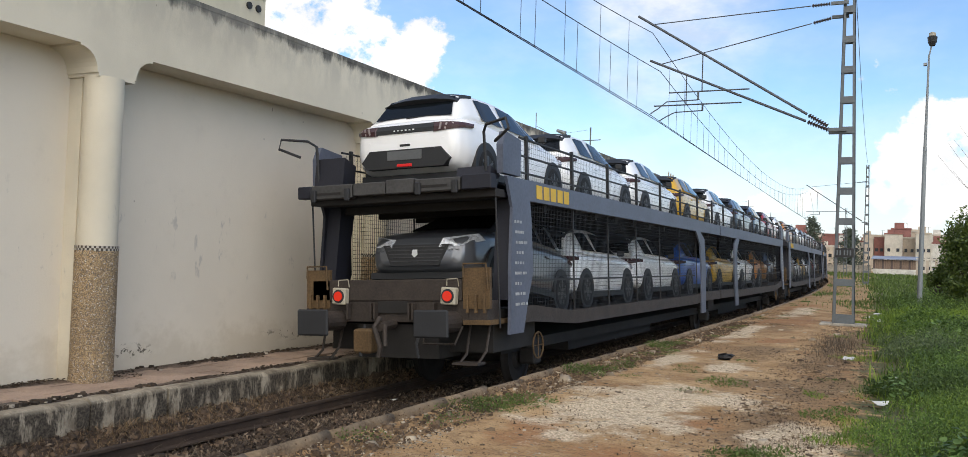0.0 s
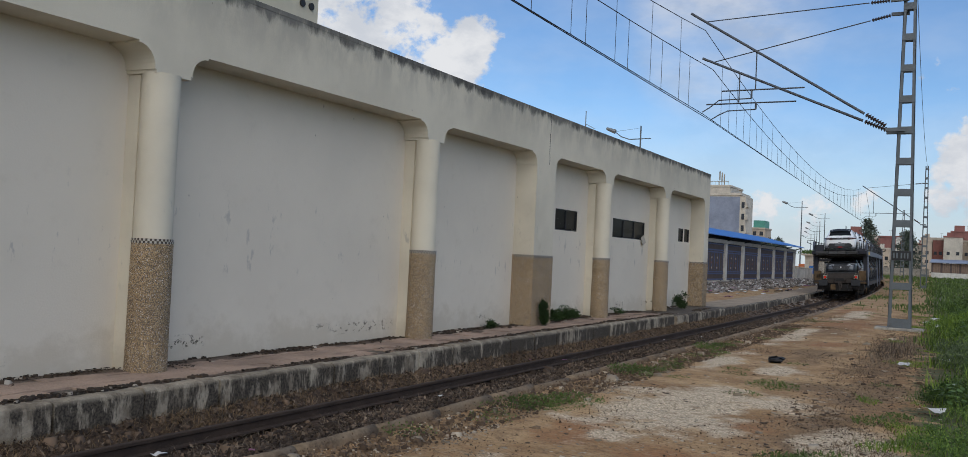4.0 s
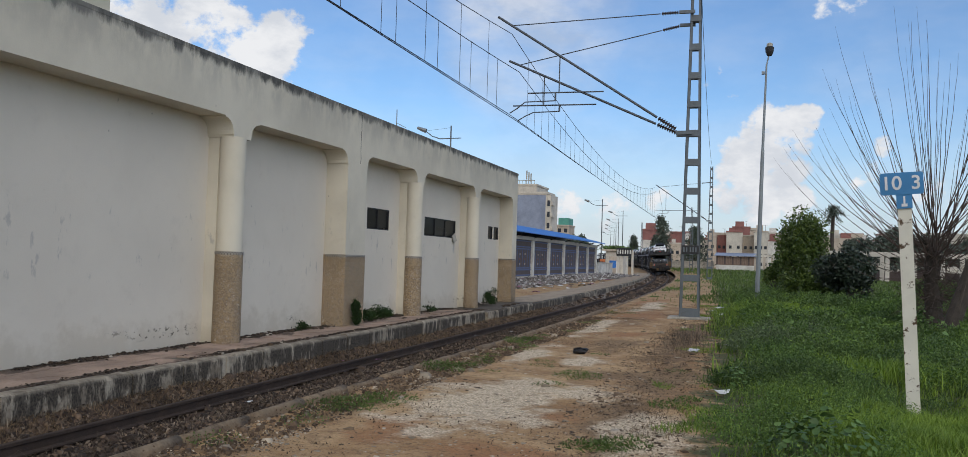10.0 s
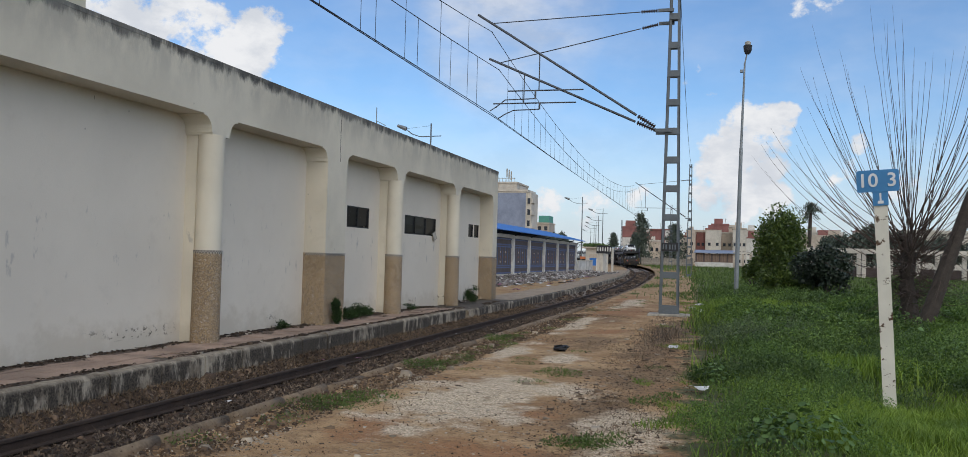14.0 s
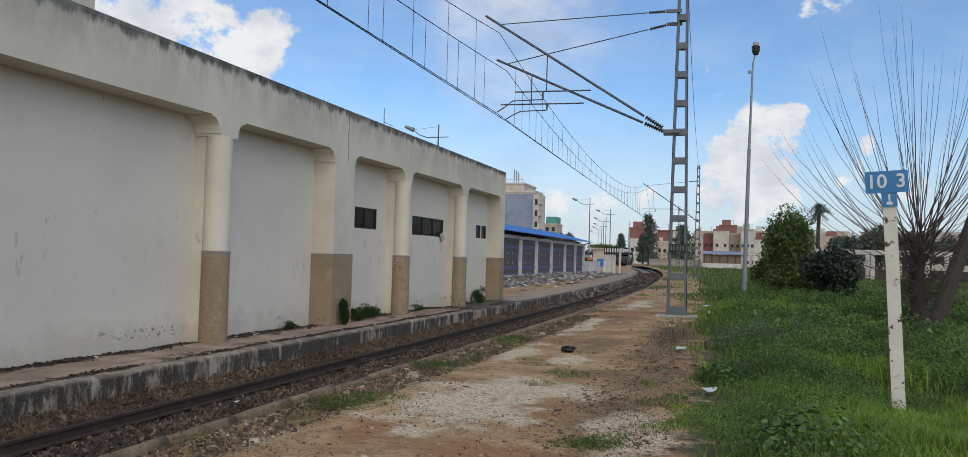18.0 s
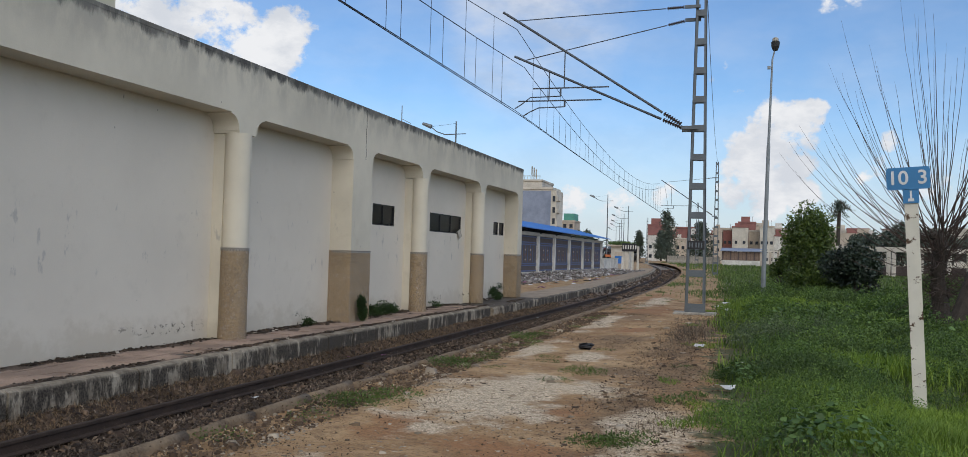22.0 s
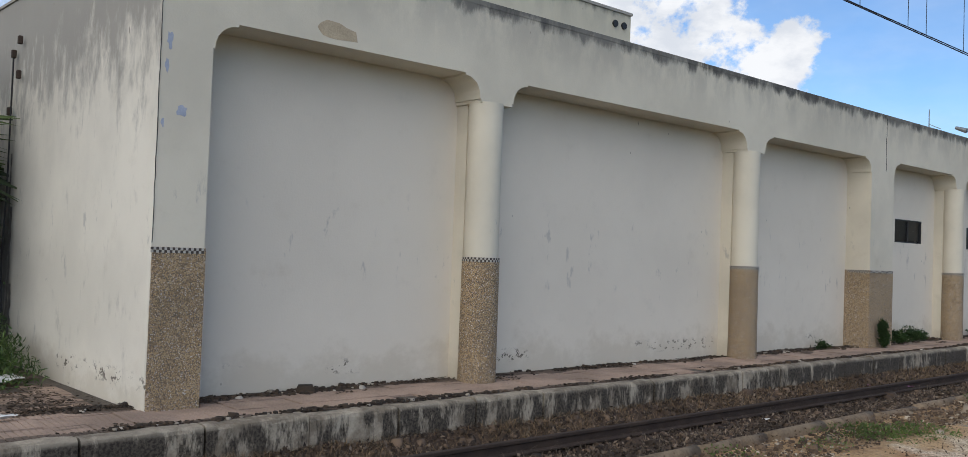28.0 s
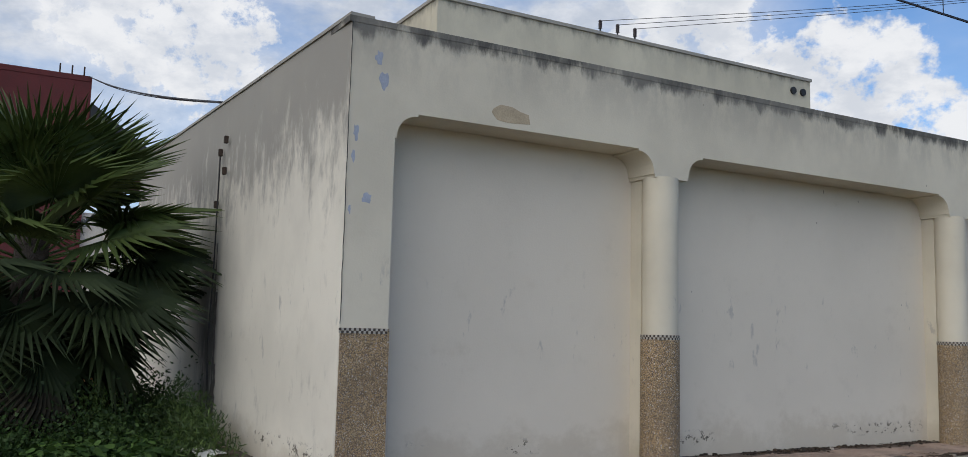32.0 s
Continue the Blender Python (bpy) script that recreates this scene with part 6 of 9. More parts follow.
bushes("grey-green bushy weeds by the yard's edge", ((-0.02, 15.5, 0.42, 0.46), (0.5, 15.9, 0.50, 0.56), (1.05, 15.6, 0.42, 0.44), (0.3, 17.0, 0.5, 0.56), (1.1, 17.4, 0.55, 0.60), (-0.25, 18.4, 0.30, 0.28)), 0.040, 34, M_GREYWEED, 47, 0.32)
bushes("dark leafy weeds rising in the grass", scattered(46, -0.3, 5.5, 11.0, 19.0, 36, 0.26, 0.52, 0.24, 0.58, 0.5), 0.040, 30, M_WEED, 37)
bushes("light leafy weeds rising in the grass", scattered(70, -0.3, 6.0, 12.0, 22.0, 38, 0.24, 0.50, 0.28, 0.62, 0.4), 0.042, 28, M_MOUND, 39)
bushes("dark leafy weeds in mounds farther off", scattered(60, -0.9, 9.0, 19.0, 40.0, 94, 0.4, 0.8, 0.35, 0.8, 0.5), 0.075, 14, M_WEED, 95)
bushes("light leafy weeds in mounds farther off", scattered(110, -0.9, 9.0, 19.0, 44.0, 96, 0.35, 0.75, 0.30, 0.75, 0.4), 0.075, 14, M_MOUND, 97)
bushes("low weeds in the near grass", scattered(26, 0.0, 4.0, 5.5, 11.0, 98, 0.14, 0.26, 0.10, 0.24, 0.3), 0.028, 40, M_WEED, 99)
mallow("mallow", "broad-leaved mallow among the weeds", [(x, y, yard_z(x, y)) for x, y in ((0.42, 7.5), (0.60, 7.3), (0.30, 7.2), (0.80, 7.6), (-0.10, 11.0), (1.9, 14.6), (2.5, 15.4), (2.2, 18.2), (3.2, 17.5), (3.4, 14.6))], 0.060, 80, M_BIGLEAF, 91, 0.40, 0.34)
mallow("mallow", "broad-leaved mallow among the weeds", [(x, y, yard_z(x, y)) for x, y, k, h in scattered(34, 0.0, 7.0, 13.0, 30.0, 92, 0.3, 0.5, 0.3, 0.5)], 0.105, 50, M_BIGLEAF, 93, 0.46, 0.36)
weeds("weeds", "small green tufts along the kerb and in the yard", field(80, -4.1, -0.8, 5.0, 40.0, 16, lambda x, y: 1.0 if (-4.0 < x < -3.55 and noise.noise((2.0, y * 0.45, 1.0)) > 0.1) or noise.noise((x, y * 0.6, 1.0)) > 0.36 else 0.02), 0.024, 120, M_TUFT, 17, 0.035, 0.2)
weeds("weeds", "green tufts spread flat on the yard", [(x, y, yard_z(x, y)) for x, y in ((-3.96, 11.3), (-3.8, 11.0), (-3.7, 11.6), (-4.02, 15.7), (-3.9, 15.2), (-3.85, 16.2), (-1.09, 7.2), (-0.95, 7.3), (-1.25, 7.15), (-2.1, 11.4), (-0.75, 9.4), (-0.6, 9.9), (-3.5, 8.4), (-3.75, 8.0))], 0.030, 330, M_TUFT, 18, 0.07, 0.26)
blades("dry_grass", "dry straw tufts on the trodden yard", field(11000, -4.15, 0.5, 4.0, 34.0, 18, lambda x, y: 1.0 if noise.noise((x * 0.9, y * 0.7, 6.0)) > 0.24 else 0.03), 0.06, 0.0045, M_STRAW, 19, 1.6)
blades("dry_grass", "brown dry weeds at the grass edge", field(800, -1.8, 0.0, 13.0, 25.0, 20, lambda x, y: max(0.02, 1.0 - math.hypot((x + 1.15) / 0.45, (y - 17.2) / 2.6))), 0.30, 0.005, M_STALK, 21, 1.0)
blades("dry_grass", "mat of dead brown stalks before the grass", field(5000, -2.0, 0.0, 6.0, 20.0, 22, lambda x, y: max(0.0, 1.0 - abs(x + 1.15 - 0.35 * noise.noise((0.0, y * 0.6, 2.0))) / 0.6)), 0.030, 0.006, M_BITS, 23, 2.6)
blades("dry_grass", "mat of dead brown stalks before the grass", field(2600, -2.0, 0.0, 6.0, 20.0, 24, lambda x, y: max(0.0, 1.0 - abs(x + 1.1 - 0.35 * noise.noise((0.0, y * 0.6, 2.0))) / 0.6)), 0.032, 0.005, M_STALK, 25, 2.6)


def wall_weeds():
    def tuft(y, x, n, h, s, seed, label):
        r = np.random.RandomState(seed)
        P = []
        for k in range(9):
            c = np.array([x + r.uniform(-0.4, 0.4) * s * 0.5, y + r.uniform(-0.5, 0.5) * s, PLAT + h * r.uniform(0.15, 0.7)])
            d = r.normal(size=(n // 6, 3))
            d /= np.linalg.norm(d, axis=1)[:, None]
            P.append(c + d * np.array([s * 0.26, s * 0.26, h * 0.24]) * r.rand(n // 6, 1) ** 0.4)
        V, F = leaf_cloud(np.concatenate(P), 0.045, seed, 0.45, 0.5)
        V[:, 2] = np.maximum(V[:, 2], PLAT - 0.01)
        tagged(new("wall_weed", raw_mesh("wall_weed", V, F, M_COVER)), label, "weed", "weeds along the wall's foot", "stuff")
    tuft(17.75, -8.2, 1500, 0.62, 0.26, 1, "dense dark green weed against the pillar foot")
    tuft(18.9, -8.45, 1000, 0.36, 0.5, 2, "low green weeds along the wall's foot")
    tuft(19.9, -8.5, 1200, 0.42, 0.6, 3, "low green weeds along the wall's foot")
    tuft(28.6, -8.3, 1500, 0.62, 0.55, 4, "dense green weed between two columns")
    tuft(16.0, -8.6, 250, 0.2, 0.4, 5, "small green weeds along the wall's foot")
    tuft(23.6, -8.6, 250, 0.2, 0.5, 6, "small green weeds along the wall's foot")


wall_weeds()


def corner_bushes():
    r = np.random.RandomState(3)
    P = []
    for k in range(64):
        c = np.array([r.uniform(-15.5, -10.7), r.uniform(-1.5, 2.3), -0.15])
        h = 0.22 + 0.50 * max(0.0, min(1.0, (-9.9 - c[0]) / 2.5)) * r.uniform(0.6, 1.2)
        p = r.normal(size=(1100, 3)) * np.array([0.30, 0.30, h * 0.30])
        p[:, 2] = np.abs(p[:, 2]) * 1.5
        P.append(c + p)
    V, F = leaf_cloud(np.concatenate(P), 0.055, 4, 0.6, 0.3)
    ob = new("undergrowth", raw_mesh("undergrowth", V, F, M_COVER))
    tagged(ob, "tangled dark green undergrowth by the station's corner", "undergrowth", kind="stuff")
    P = [(-9.75 - 2.4 * a, 0.55 + 1.25 * b + 0.25 * a, -0.12) for a, b in r.rand(70, 2)]
    mallow("mallow", "leafy green ground cover spilling over the paving", P, 0.10, 46, M_BUSH, 5, 0.26, 0.30)
    # feathery weeds standing against the wall and before the palm
    P = []
    for cx, cy, hh, n in ((-11.3, 2.3, 0.75, 1500), (-11.9, 2.2, 0.9, 1500), (-12.4, 1.3, 0.80, 1500), (-10.7, 2.2, 0.55, 1000), (-13.2, 0.6, 0.85, 1500), (-12.7, 0.1, 0.70, 1400), (-14.0, 0.2, 0.8, 1400)):
        q = r.normal(size=(n, 3)) * np.array([0.26, 0.22, 0.0])
        q[:, 2] = hh * r.rand(n) * np.exp(-(q[:, 0] ** 2 + q[:, 1] ** 2) * 4)
        P.append(q + np.array([cx, cy, -0.12]))
    V, F = leaf_cloud(np.concatenate(P), 0.085, 9, 0.16, 0.9)
    tagged(new("feathery_weed", raw_mesh("feathery_weed", V, F, M_FEATHER)), "feathery green weeds against the wall", "weeds", kind="stuff")


corner_bushes()


# ---- loose matter ----
def stones(name, label, pts, size, material, seed, flat=0.6):
    """Loose angular stones: jittered cubes."""
    r = np.random.RandomState(seed)
    P = np.asarray(pts, float)
    n = len(P)
    cube = np.array([(-1, -1, -1), (1, -1, -1), (1, 1, -1), (-1, 1, -1), (-.7, -.7, 1), (.7, -.7, 1), (.7, .7, 1), (-.7, .7, 1)], float)
    a = r.uniform(0, 6.28, n)
    ca, sa = np.cos(a), np.sin(a)
    V = cube[None] * (1 + 0.45 * r.uniform(-1, 1, (n, 8, 3)))
    V *= (size * r.lognormal(0, 0.45, n))[:, None, None] * 0.5
    V[:, :, 2] *= flat
    X = V[:, :, 0] * ca[:, None] - V[:, :, 1] * sa[:, None]
    Y = V[:, :, 0] * sa[:, None] + V[:, :, 1] * ca[:, None]
    V = np.stack([X, Y, V[:, :, 2]], 2) + P[:, None, :]
    f = np.array([(4, 5, 6, 7), (0, 1, 5, 4), (1, 2, 6, 5), (2, 3, 7, 6), (3, 0, 4, 7)])
    F = (np.arange(n)[:, None, None] * 8 + f[None]).reshape(-1, 4)
    return tagged(new(name, raw_mesh(name, V.reshape(-1, 3), F, material)), label, "stones", kind="stuff")


def bed_points(n, y0, y1, u0, u1, seed, lift=0.0):
    r = random.Random(seed)
    out = []
    for k in range(n):
        y, u = y0 + (y1 - y0) * r.random() ** 1.3, r.uniform(u0, u1)
        out.append((track_x(y) + u, y, bed_z(u, y) + lift))
    return out


stones("ballast", "brown ballast stones strewn between the rails", bed_points(22000, 2, 40, -1.4, 1.65, 41, 0.008), 0.032, M_STONE, 42)
stones("ballast", "brown ballast stones strewn between the rails", bed_points(4000, 40, 130, -1.4, 1.65, 43, 0.01), 0.10, M_STONE, 44)
stones("gravel", "loose grit on the worn asphalt", [(-7.7 - 2.6 * random.Random(k).random(), -0.6 + 1.6 * random.Random(k + 9999).random(), PLAT - 0.008) for k in range(500)], 0.010, M_STONE, 71)
stones("gravel", "pale gravel scattered on the yard", field(26000, -4.1, 0.3, 3.5, 22.0, 45, lambda x, y: 0.9 if abs(x + 2.4) < 1.2 and y < 12 and noise.noise((x * 0.7, y * 0.7, 0.0)) > -0.1 else 0.10), 0.012, M_GRAVEL, 46)
stones("clods", "dark clods and crumbs of earth on the yard", field(15000, -4.1, 0.3, 4.5, 24.0, 65, lambda x, y: 1.0 if -1.7 < x + 0.3 * noise.noise((0.0, y * 0.7, 3.0)) < -0.5 or x < -3.5 else (0.35 if noise.noise((x * 1.1, y * 0.8, 19.0)) > 0.22 else 0.012)), 0.019, M_BITS, 66)
stones("rubble", "larger loose stones along the kerb", field(150, -4.15, 0.4, 4.5, 30.0, 47, lambda x, y: 1.0 if x < -3.4 else 0.25), 0.05, M_GRAVEL, 48)
blades("dry_grass", "dead straw and dry stalks beside the rails", bed_points(17000, 2, 34, -1.42, -0.8, 49), 0.09, 0.005, M_STRAW, 50, 1.8)
_V, _F = leaf_cloud(np.array(bed_points(30000, 2, 34, -1.42, 1.66, 53, 0.014)), 0.05, 54, 0.55)
tagged(new("trackside_debris", raw_mesh("trackside_debris", _V, _F, M_DEBRIS)), "brown leaves and paper scraps littering the trackbed", "debris", kind="stuff")
_V, _F = leaf_cloud(np.array([(p[0], p[1], p[2] + 0.014) for p in field(12000, -4.2, 0.4, 3.5, 26.0, 57, lambda x, y: (1.0 if -1.8 < x < -0.4 or x < -3.5 or noise.noise((x * 0.8, y * 0.6, 13.0)) > 0.25 else 0.015))]), 0.022, 58, 0.6)
tagged(new("yard_debris", raw_mesh("yard_debris", _V, _F, M_BITS)), "brown dead leaves and crumbs on the yard", "debris", kind="stuff")
blades("dry_grass", "pale dead stalks lying on the trackbed", bed_points(9000, 2, 34, -1.42, 1.6, 63, 0.02), 0.13, 0.004, M_STALK, 64, 2.4)
blades("dry_grass", "dead straw and dry stalks beside the rails", bed_points(3000, 2, 34, -0.5, 1.6, 51), 0.05, 0.005, M_DEADLEAF, 52, 1.6)


def leaf_litter():
    r = np.random.RandomState(6)
    P = []
    for k in range(60000):
        y, x = r.uniform(1.0, 26.0), r.uniform(-8.86, -7.60)
        heap = noise.noise((x * 2.2, y * 0.9, 8.0)) + 0.55 * noise.noise((x * 6.0, y * 3.5, 4.0))
        rows_ = max(1.0 - abs(x + 8.72) / 0.20, 1.15 - abs(x + 7.66) / 0.075, 0.0)
        if r.rand() < 3.2 * max(0.0, heap * 0.85 + rows_ * 0.70 - 0.40):
            P.append((x, y, PLAT + abs(r.normal()) * 0.009))
    for k in range(900):
        P.append((-8.6 - abs(r.normal()) * 0.8, 2.3 + r.normal() * 0.25, PLAT + abs(r.normal()) * 0.012))
    V, F = leaf_cloud(np.array(P), 0.046, 7, 0.8)
    V[:, 2] = PLAT + 0.004 + np.clip(V[:, 2] - PLAT, 0.0, 1.0) * 0.35
    tagged(new("leaf_litter", raw_mesh("leaf_litter", V, F, M_DEADLEAF)), "dark rotting leaf litter in rows on the platform", "leaf litter", kind="stuff")


leaf_litter()


def swept_dirt():
    """Heaps of dark crumbs and bits of broken plaster along the wall's foot and behind the edging."""
    r = np.random.RandomState(16)
    dark, pale = [], []
    while len(dark) < 2600:
        y = r.uniform(2.5, 30.0)
        x = -8.70 + r.normal() * 0.10 if r.rand() < 0.62 else -7.68 + r.normal() * 0.035
        x = max(-8.86, x)
        if noise.noise((x * 2.0, y * 0.8, 61.0)) + 0.5 * noise.noise((x * 5.0, y * 2.7, 62.0)) > 0.12:
            dark.append((x, y, PLAT + 0.008))
            if r.rand() < 0.05:
                pale.append((x + 0.05, y, PLAT + 0.012))
    stones("dirt_clods", "dark swept dirt and crumbs in heaps on the platform", dark, 0.030, M_DEADLEAF, 17, 0.55)
    stones("plaster_chips", "pale chips of fallen plaster at the wall's foot", pale, 0.035, M_PALESTONE, 18, 0.4)


swept_dirt()


def litter():
    r = random.Random(8)

    def scrap(x, y, z, s, material, label, seed):
        rr = random.Random(seed)
        bm = bmesh.new()
        g = [[bm.verts.new((i * s / 3 - s / 2, j * s / 4 - s * 0.37, 0.012 + rr.uniform(0, s * 0.22))) for i in range(4)] for j in range(4)]
        for j in range(3):
            for i in range(3):
                bm.faces.new((g[j][i], g[j][i + 1], g[j + 1][i + 1], g[j + 1][i]))
        ob = solid("litter", bm, material, label, "litter", group="litter on the ground")
        ob.matrix_basis = pose(x, y, z, 0, 0, rr.uniform(0, 360))

    for i, (x, y, s) in enumerate(((-0.27, 16.0, 0.26), (-0.84, 15.0, 0.24), (-0.29, 10.3, 0.2), (-0.7, 26.2, 0.4), (-1.0, 28.0, 0.3), (-0.1, 12.6, 0.2), (-0.9, 30.5, 0.35))):
        scrap(x, y, yard_z(x, y) + 0.03, s, M_LITTER, "crumpled white plastic scrap on the earth", i)
    for i in range(26):
        y = r.uniform(3, 34)
        u = r.uniform(-1.35, 1.55)
        u += 0.3 if abs(abs(u) - 0.74) < 0.16 else 0.0
        scrap(track_x(y) + u, y, track_z(y) - 0.10, r.uniform(0.05, 0.13), M_LITTER if r.random() < 0.75 else M_LITTERC, "small piece of litter on the trackbed", 20 + i)
    for i in range(150):
        y = r.uniform(40, 98)
        u = max(r.uniform(-8.2, -3.2), -14.9 - lane_x(y))
        scrap(lane_x(y) + u, y, waste_z(u, y) + 0.03, r.uniform(0.15, 0.5), M_LITTER if r.random() < 0.6 else (M_LITTERC if r.random() < 0.5 else M_DARK), "rubbish dumped on the waste ground", 60 + i)
    for i, (x, y) in enumerate(((-8.75, 1.75), (-8.45, 1.9), (-9.35, 1.75), (-10.9, 2.2), (-10.6, 2.35))):
        scrap(x, y, PLAT + 0.01, 0.17 if i < 3 else 0.4, M_LITTER, "white rubbish at the station's corner", 170 + i)
    heap = []
    for k in range(16000):
        y = r.uniform(36, 99)
        u = -15.0 - lane_x(y) + 3.6 * r.random() ** 1.6
        if noise.noise((0.35 * y, 0.6 * u, 3.0)) > -0.25 or r.random() < 0.2:
            heap.append((lane_x(y) + u, y, waste_z(u, y) + 0.10 * max(0.0, noise.noise((0.5 * y, 0.9 * u, 8.0))) + r.uniform(0.0, 0.08)))
    stones("rubble", "heaps of rubble and rubbish on the waste ground", heap, 0.075, M_RUBBISH, 55)
    heap = [(x + r.uniform(-0.3, 0.3), y + r.uniform(-0.5, 0.5), z + 0.05) for x, y, z in heap[::6]]
    _v, _f = leaf_cloud(np.array(heap), 0.14, 56, 0.8)
    tagged(new("rubbish", raw_mesh("rubbish", _v, _f, M_TRASH)), "torn bags and paper strewn along the shelter's foot", "rubbish", kind="stuff")
    bm = bmesh.new()
    bmesh.ops.create_icosphere(bm, subdivisions=3, radius=0.13)
    for v in bm.verts:
        v.co += Vector((noise.noise(v.co * 14), noise.noise(v.co * 14 + Vector((3, 0, 0))), noise.noise(v.co * 18))) * 0.09
        v.co.z = v.co.z * 0.35
    ob = solid("black_bag", bm, M_DARK, "crumpled black plastic bag on the gravel", "bag")
    ob.matrix_basis = pose(-2.58, 14.2, 0.03)


litter()

# ---- beyond the station ----
M_BLUE = mat("blue_roof_sheet", (0.03, 0.16, 0.50), 0.45, var=0.12, scale=2)
M_BRICKP = mat("brown_panel", (0.105, 0.078, 0.070), 0.8, var=0.35, scale=2, fine=20)
M_BLUEP = mat("blue_panel_frame", (0.095, 0.125, 0.225), 0.7, var=0.3, scale=3)
# cream, ochre and rose below are paled: distance haze is in these colours
M_CREAM = concrete("town_cream", (0.60, 0.555, 0.475), (0.44, 0.39, 0.33), 0.25, 0.6)
M_TOWN2 = concrete("town_ochre", (0.53, 0.45, 0.36), (0.39, 0.32, 0.26), 0.3, 0.6)
M_TOWNG = concrete("town_blue_grey", (0.27, 0.31, 0.40), (0.21, 0.24, 0.31), 0.2, 0.4)
M_TOWNR = concrete("town_red", (0.115, 0.026, 0.027), (0.07, 0.026, 0.025), 0.25, 0.5)
M_ROSE = concrete("town_rose", (0.285, 0.125, 0.108), (0.20, 0.10, 0.09), 0.3, 0.5)
M_SLAT = mat("brown_shed_slats", (0.24, 0.165, 0.125), 0.85, var=0.3, scale=3)
M_GREENP = mat("green_sheet", (0.085, 0.30, 0.235), 0.6, var=0.2, scale=1.0)
M_WINDOW = mat("far_window", (0.03, 0.035, 0.045), 0.2, var=0.3)
M_WHITEW = concrete("white_wash", (0.68, 0.66, 0.61), (0.35, 0.3, 0.25), 0.8, 0.4)
M_ORANGE = mat("orange_paint", (0.55, 0.17, 0.06), 0.6)


def shelter():
    """Long roadside shelter: posts, framed panels and a blue sheet roof."""
    root = thing("blue_roofed_shelter", "long shelter with cream posts, patterned panels and a blue sheet roof", "shelter", pose(-15.5, 0, 0.08))
    ys = [52.5, 58.3, 63.9, 69.4, 75.4, 81.7, 87.2, 92.2]
    for y in ys:
        bm = bmesh.new()
        box(bm, -0.18, 0.18, y - 0.22, y + 0.22, -0.2, 2.75)
        part("post", bm, M_WHITEW, root)
    bm = bmesh.new()
    box(bm, -0.2, 0.2, ys[0] - 0.3, ys[-1] + 0.3, 2.752, 3.0)
    part("lintel", bm, M_CREAM, root, "cream concrete lintel")
    bm = bmesh.new()
    box(bm, -0.22, 0.24, ys[0] - 0.3, ys[-1] + 0.3, -0.25, 0.12)
    part("plinth", bm, M_CREAM, root)
    for a, b in zip(ys, ys[1:]):
        a, b = a + 0.23, b - 0.23
        p = new("panel")
        p.parent = root
        p["label"] = "dark panel with a patterned mosaic"
        bm = bmesh.new()
        box(bm, -0.06, 0.0, a, b, 0.13, 2.74)
        part("sheet", bm, M_BRICKP, p)
        bm = bmesh.new()
        for z in (0.16, 0.55, 0.68, 2.05, 2.2, 2.62):
            box(bm, 0.002, 0.03, a, b, z, z + 0.09)
        part("frame_rail", bm, M_BLUEP, p)
        n = 7
        for i in range(n):
            y = a + (b - a) * (i + 0.5) / n
            bm = bmesh.new()
            box(bm, 0.002, 0.02, y - 0.05, y + 0.05, 0.80, 2.03)
            part("pattern_bar", bm, M_BLUEP, p)
            if i in (2, 4):
                for z in (0.95, 1.3, 1.65):
                    bm = bmesh.new()
                    box(bm, 0.022, 0.03, y - 0.12, y + 0.12, z, z + 0.12)
                    part("mosaic_square", bm, M_ROSE if z == 1.3 else M_TOWN2, p)
    # ribbed blue roof, tilted to the track
    bm = bmesh.new()
    n = 130
    y0, y1 = ys[0] - 0.6, ys[-1] + 1.0
    prev = None
    for i in range(n + 1):
        y = y0 + (y1 - y0) * i / n
        dz = 0.03 if i % 2 else 0.0
        cur = [bm.verts.new((0.9, y, 3.22 + dz)), bm.verts.new((-3.2, y, 4.15 + dz)), bm.verts.new((-3.2, y, 4.10 + dz)), bm.verts.new((0.9, y, 3.16 + dz))]
        if prev:
            for k in range(4):
                bm.faces.new((prev[k], prev[(k + 1) % 4], cur[(k + 1) % 4], cur[k]))
        prev = cur
    part("roof", bm, M_BLUE, root, "ribbed bright blue sheet roof")
    for y in ys:
        bm = bmesh.new()
        tube(bm, (0.0, y, 2.9), (0.7, y, 3.14), 0.05)
        part("rafter", bm, M_DARK, root)
    bm = bmesh.new()
    box(bm, -3.4, -3.2, ys[0], ys[-1], -0.2, 3.7)
    part("back_wall", bm, M_DARK, root)


shelter()


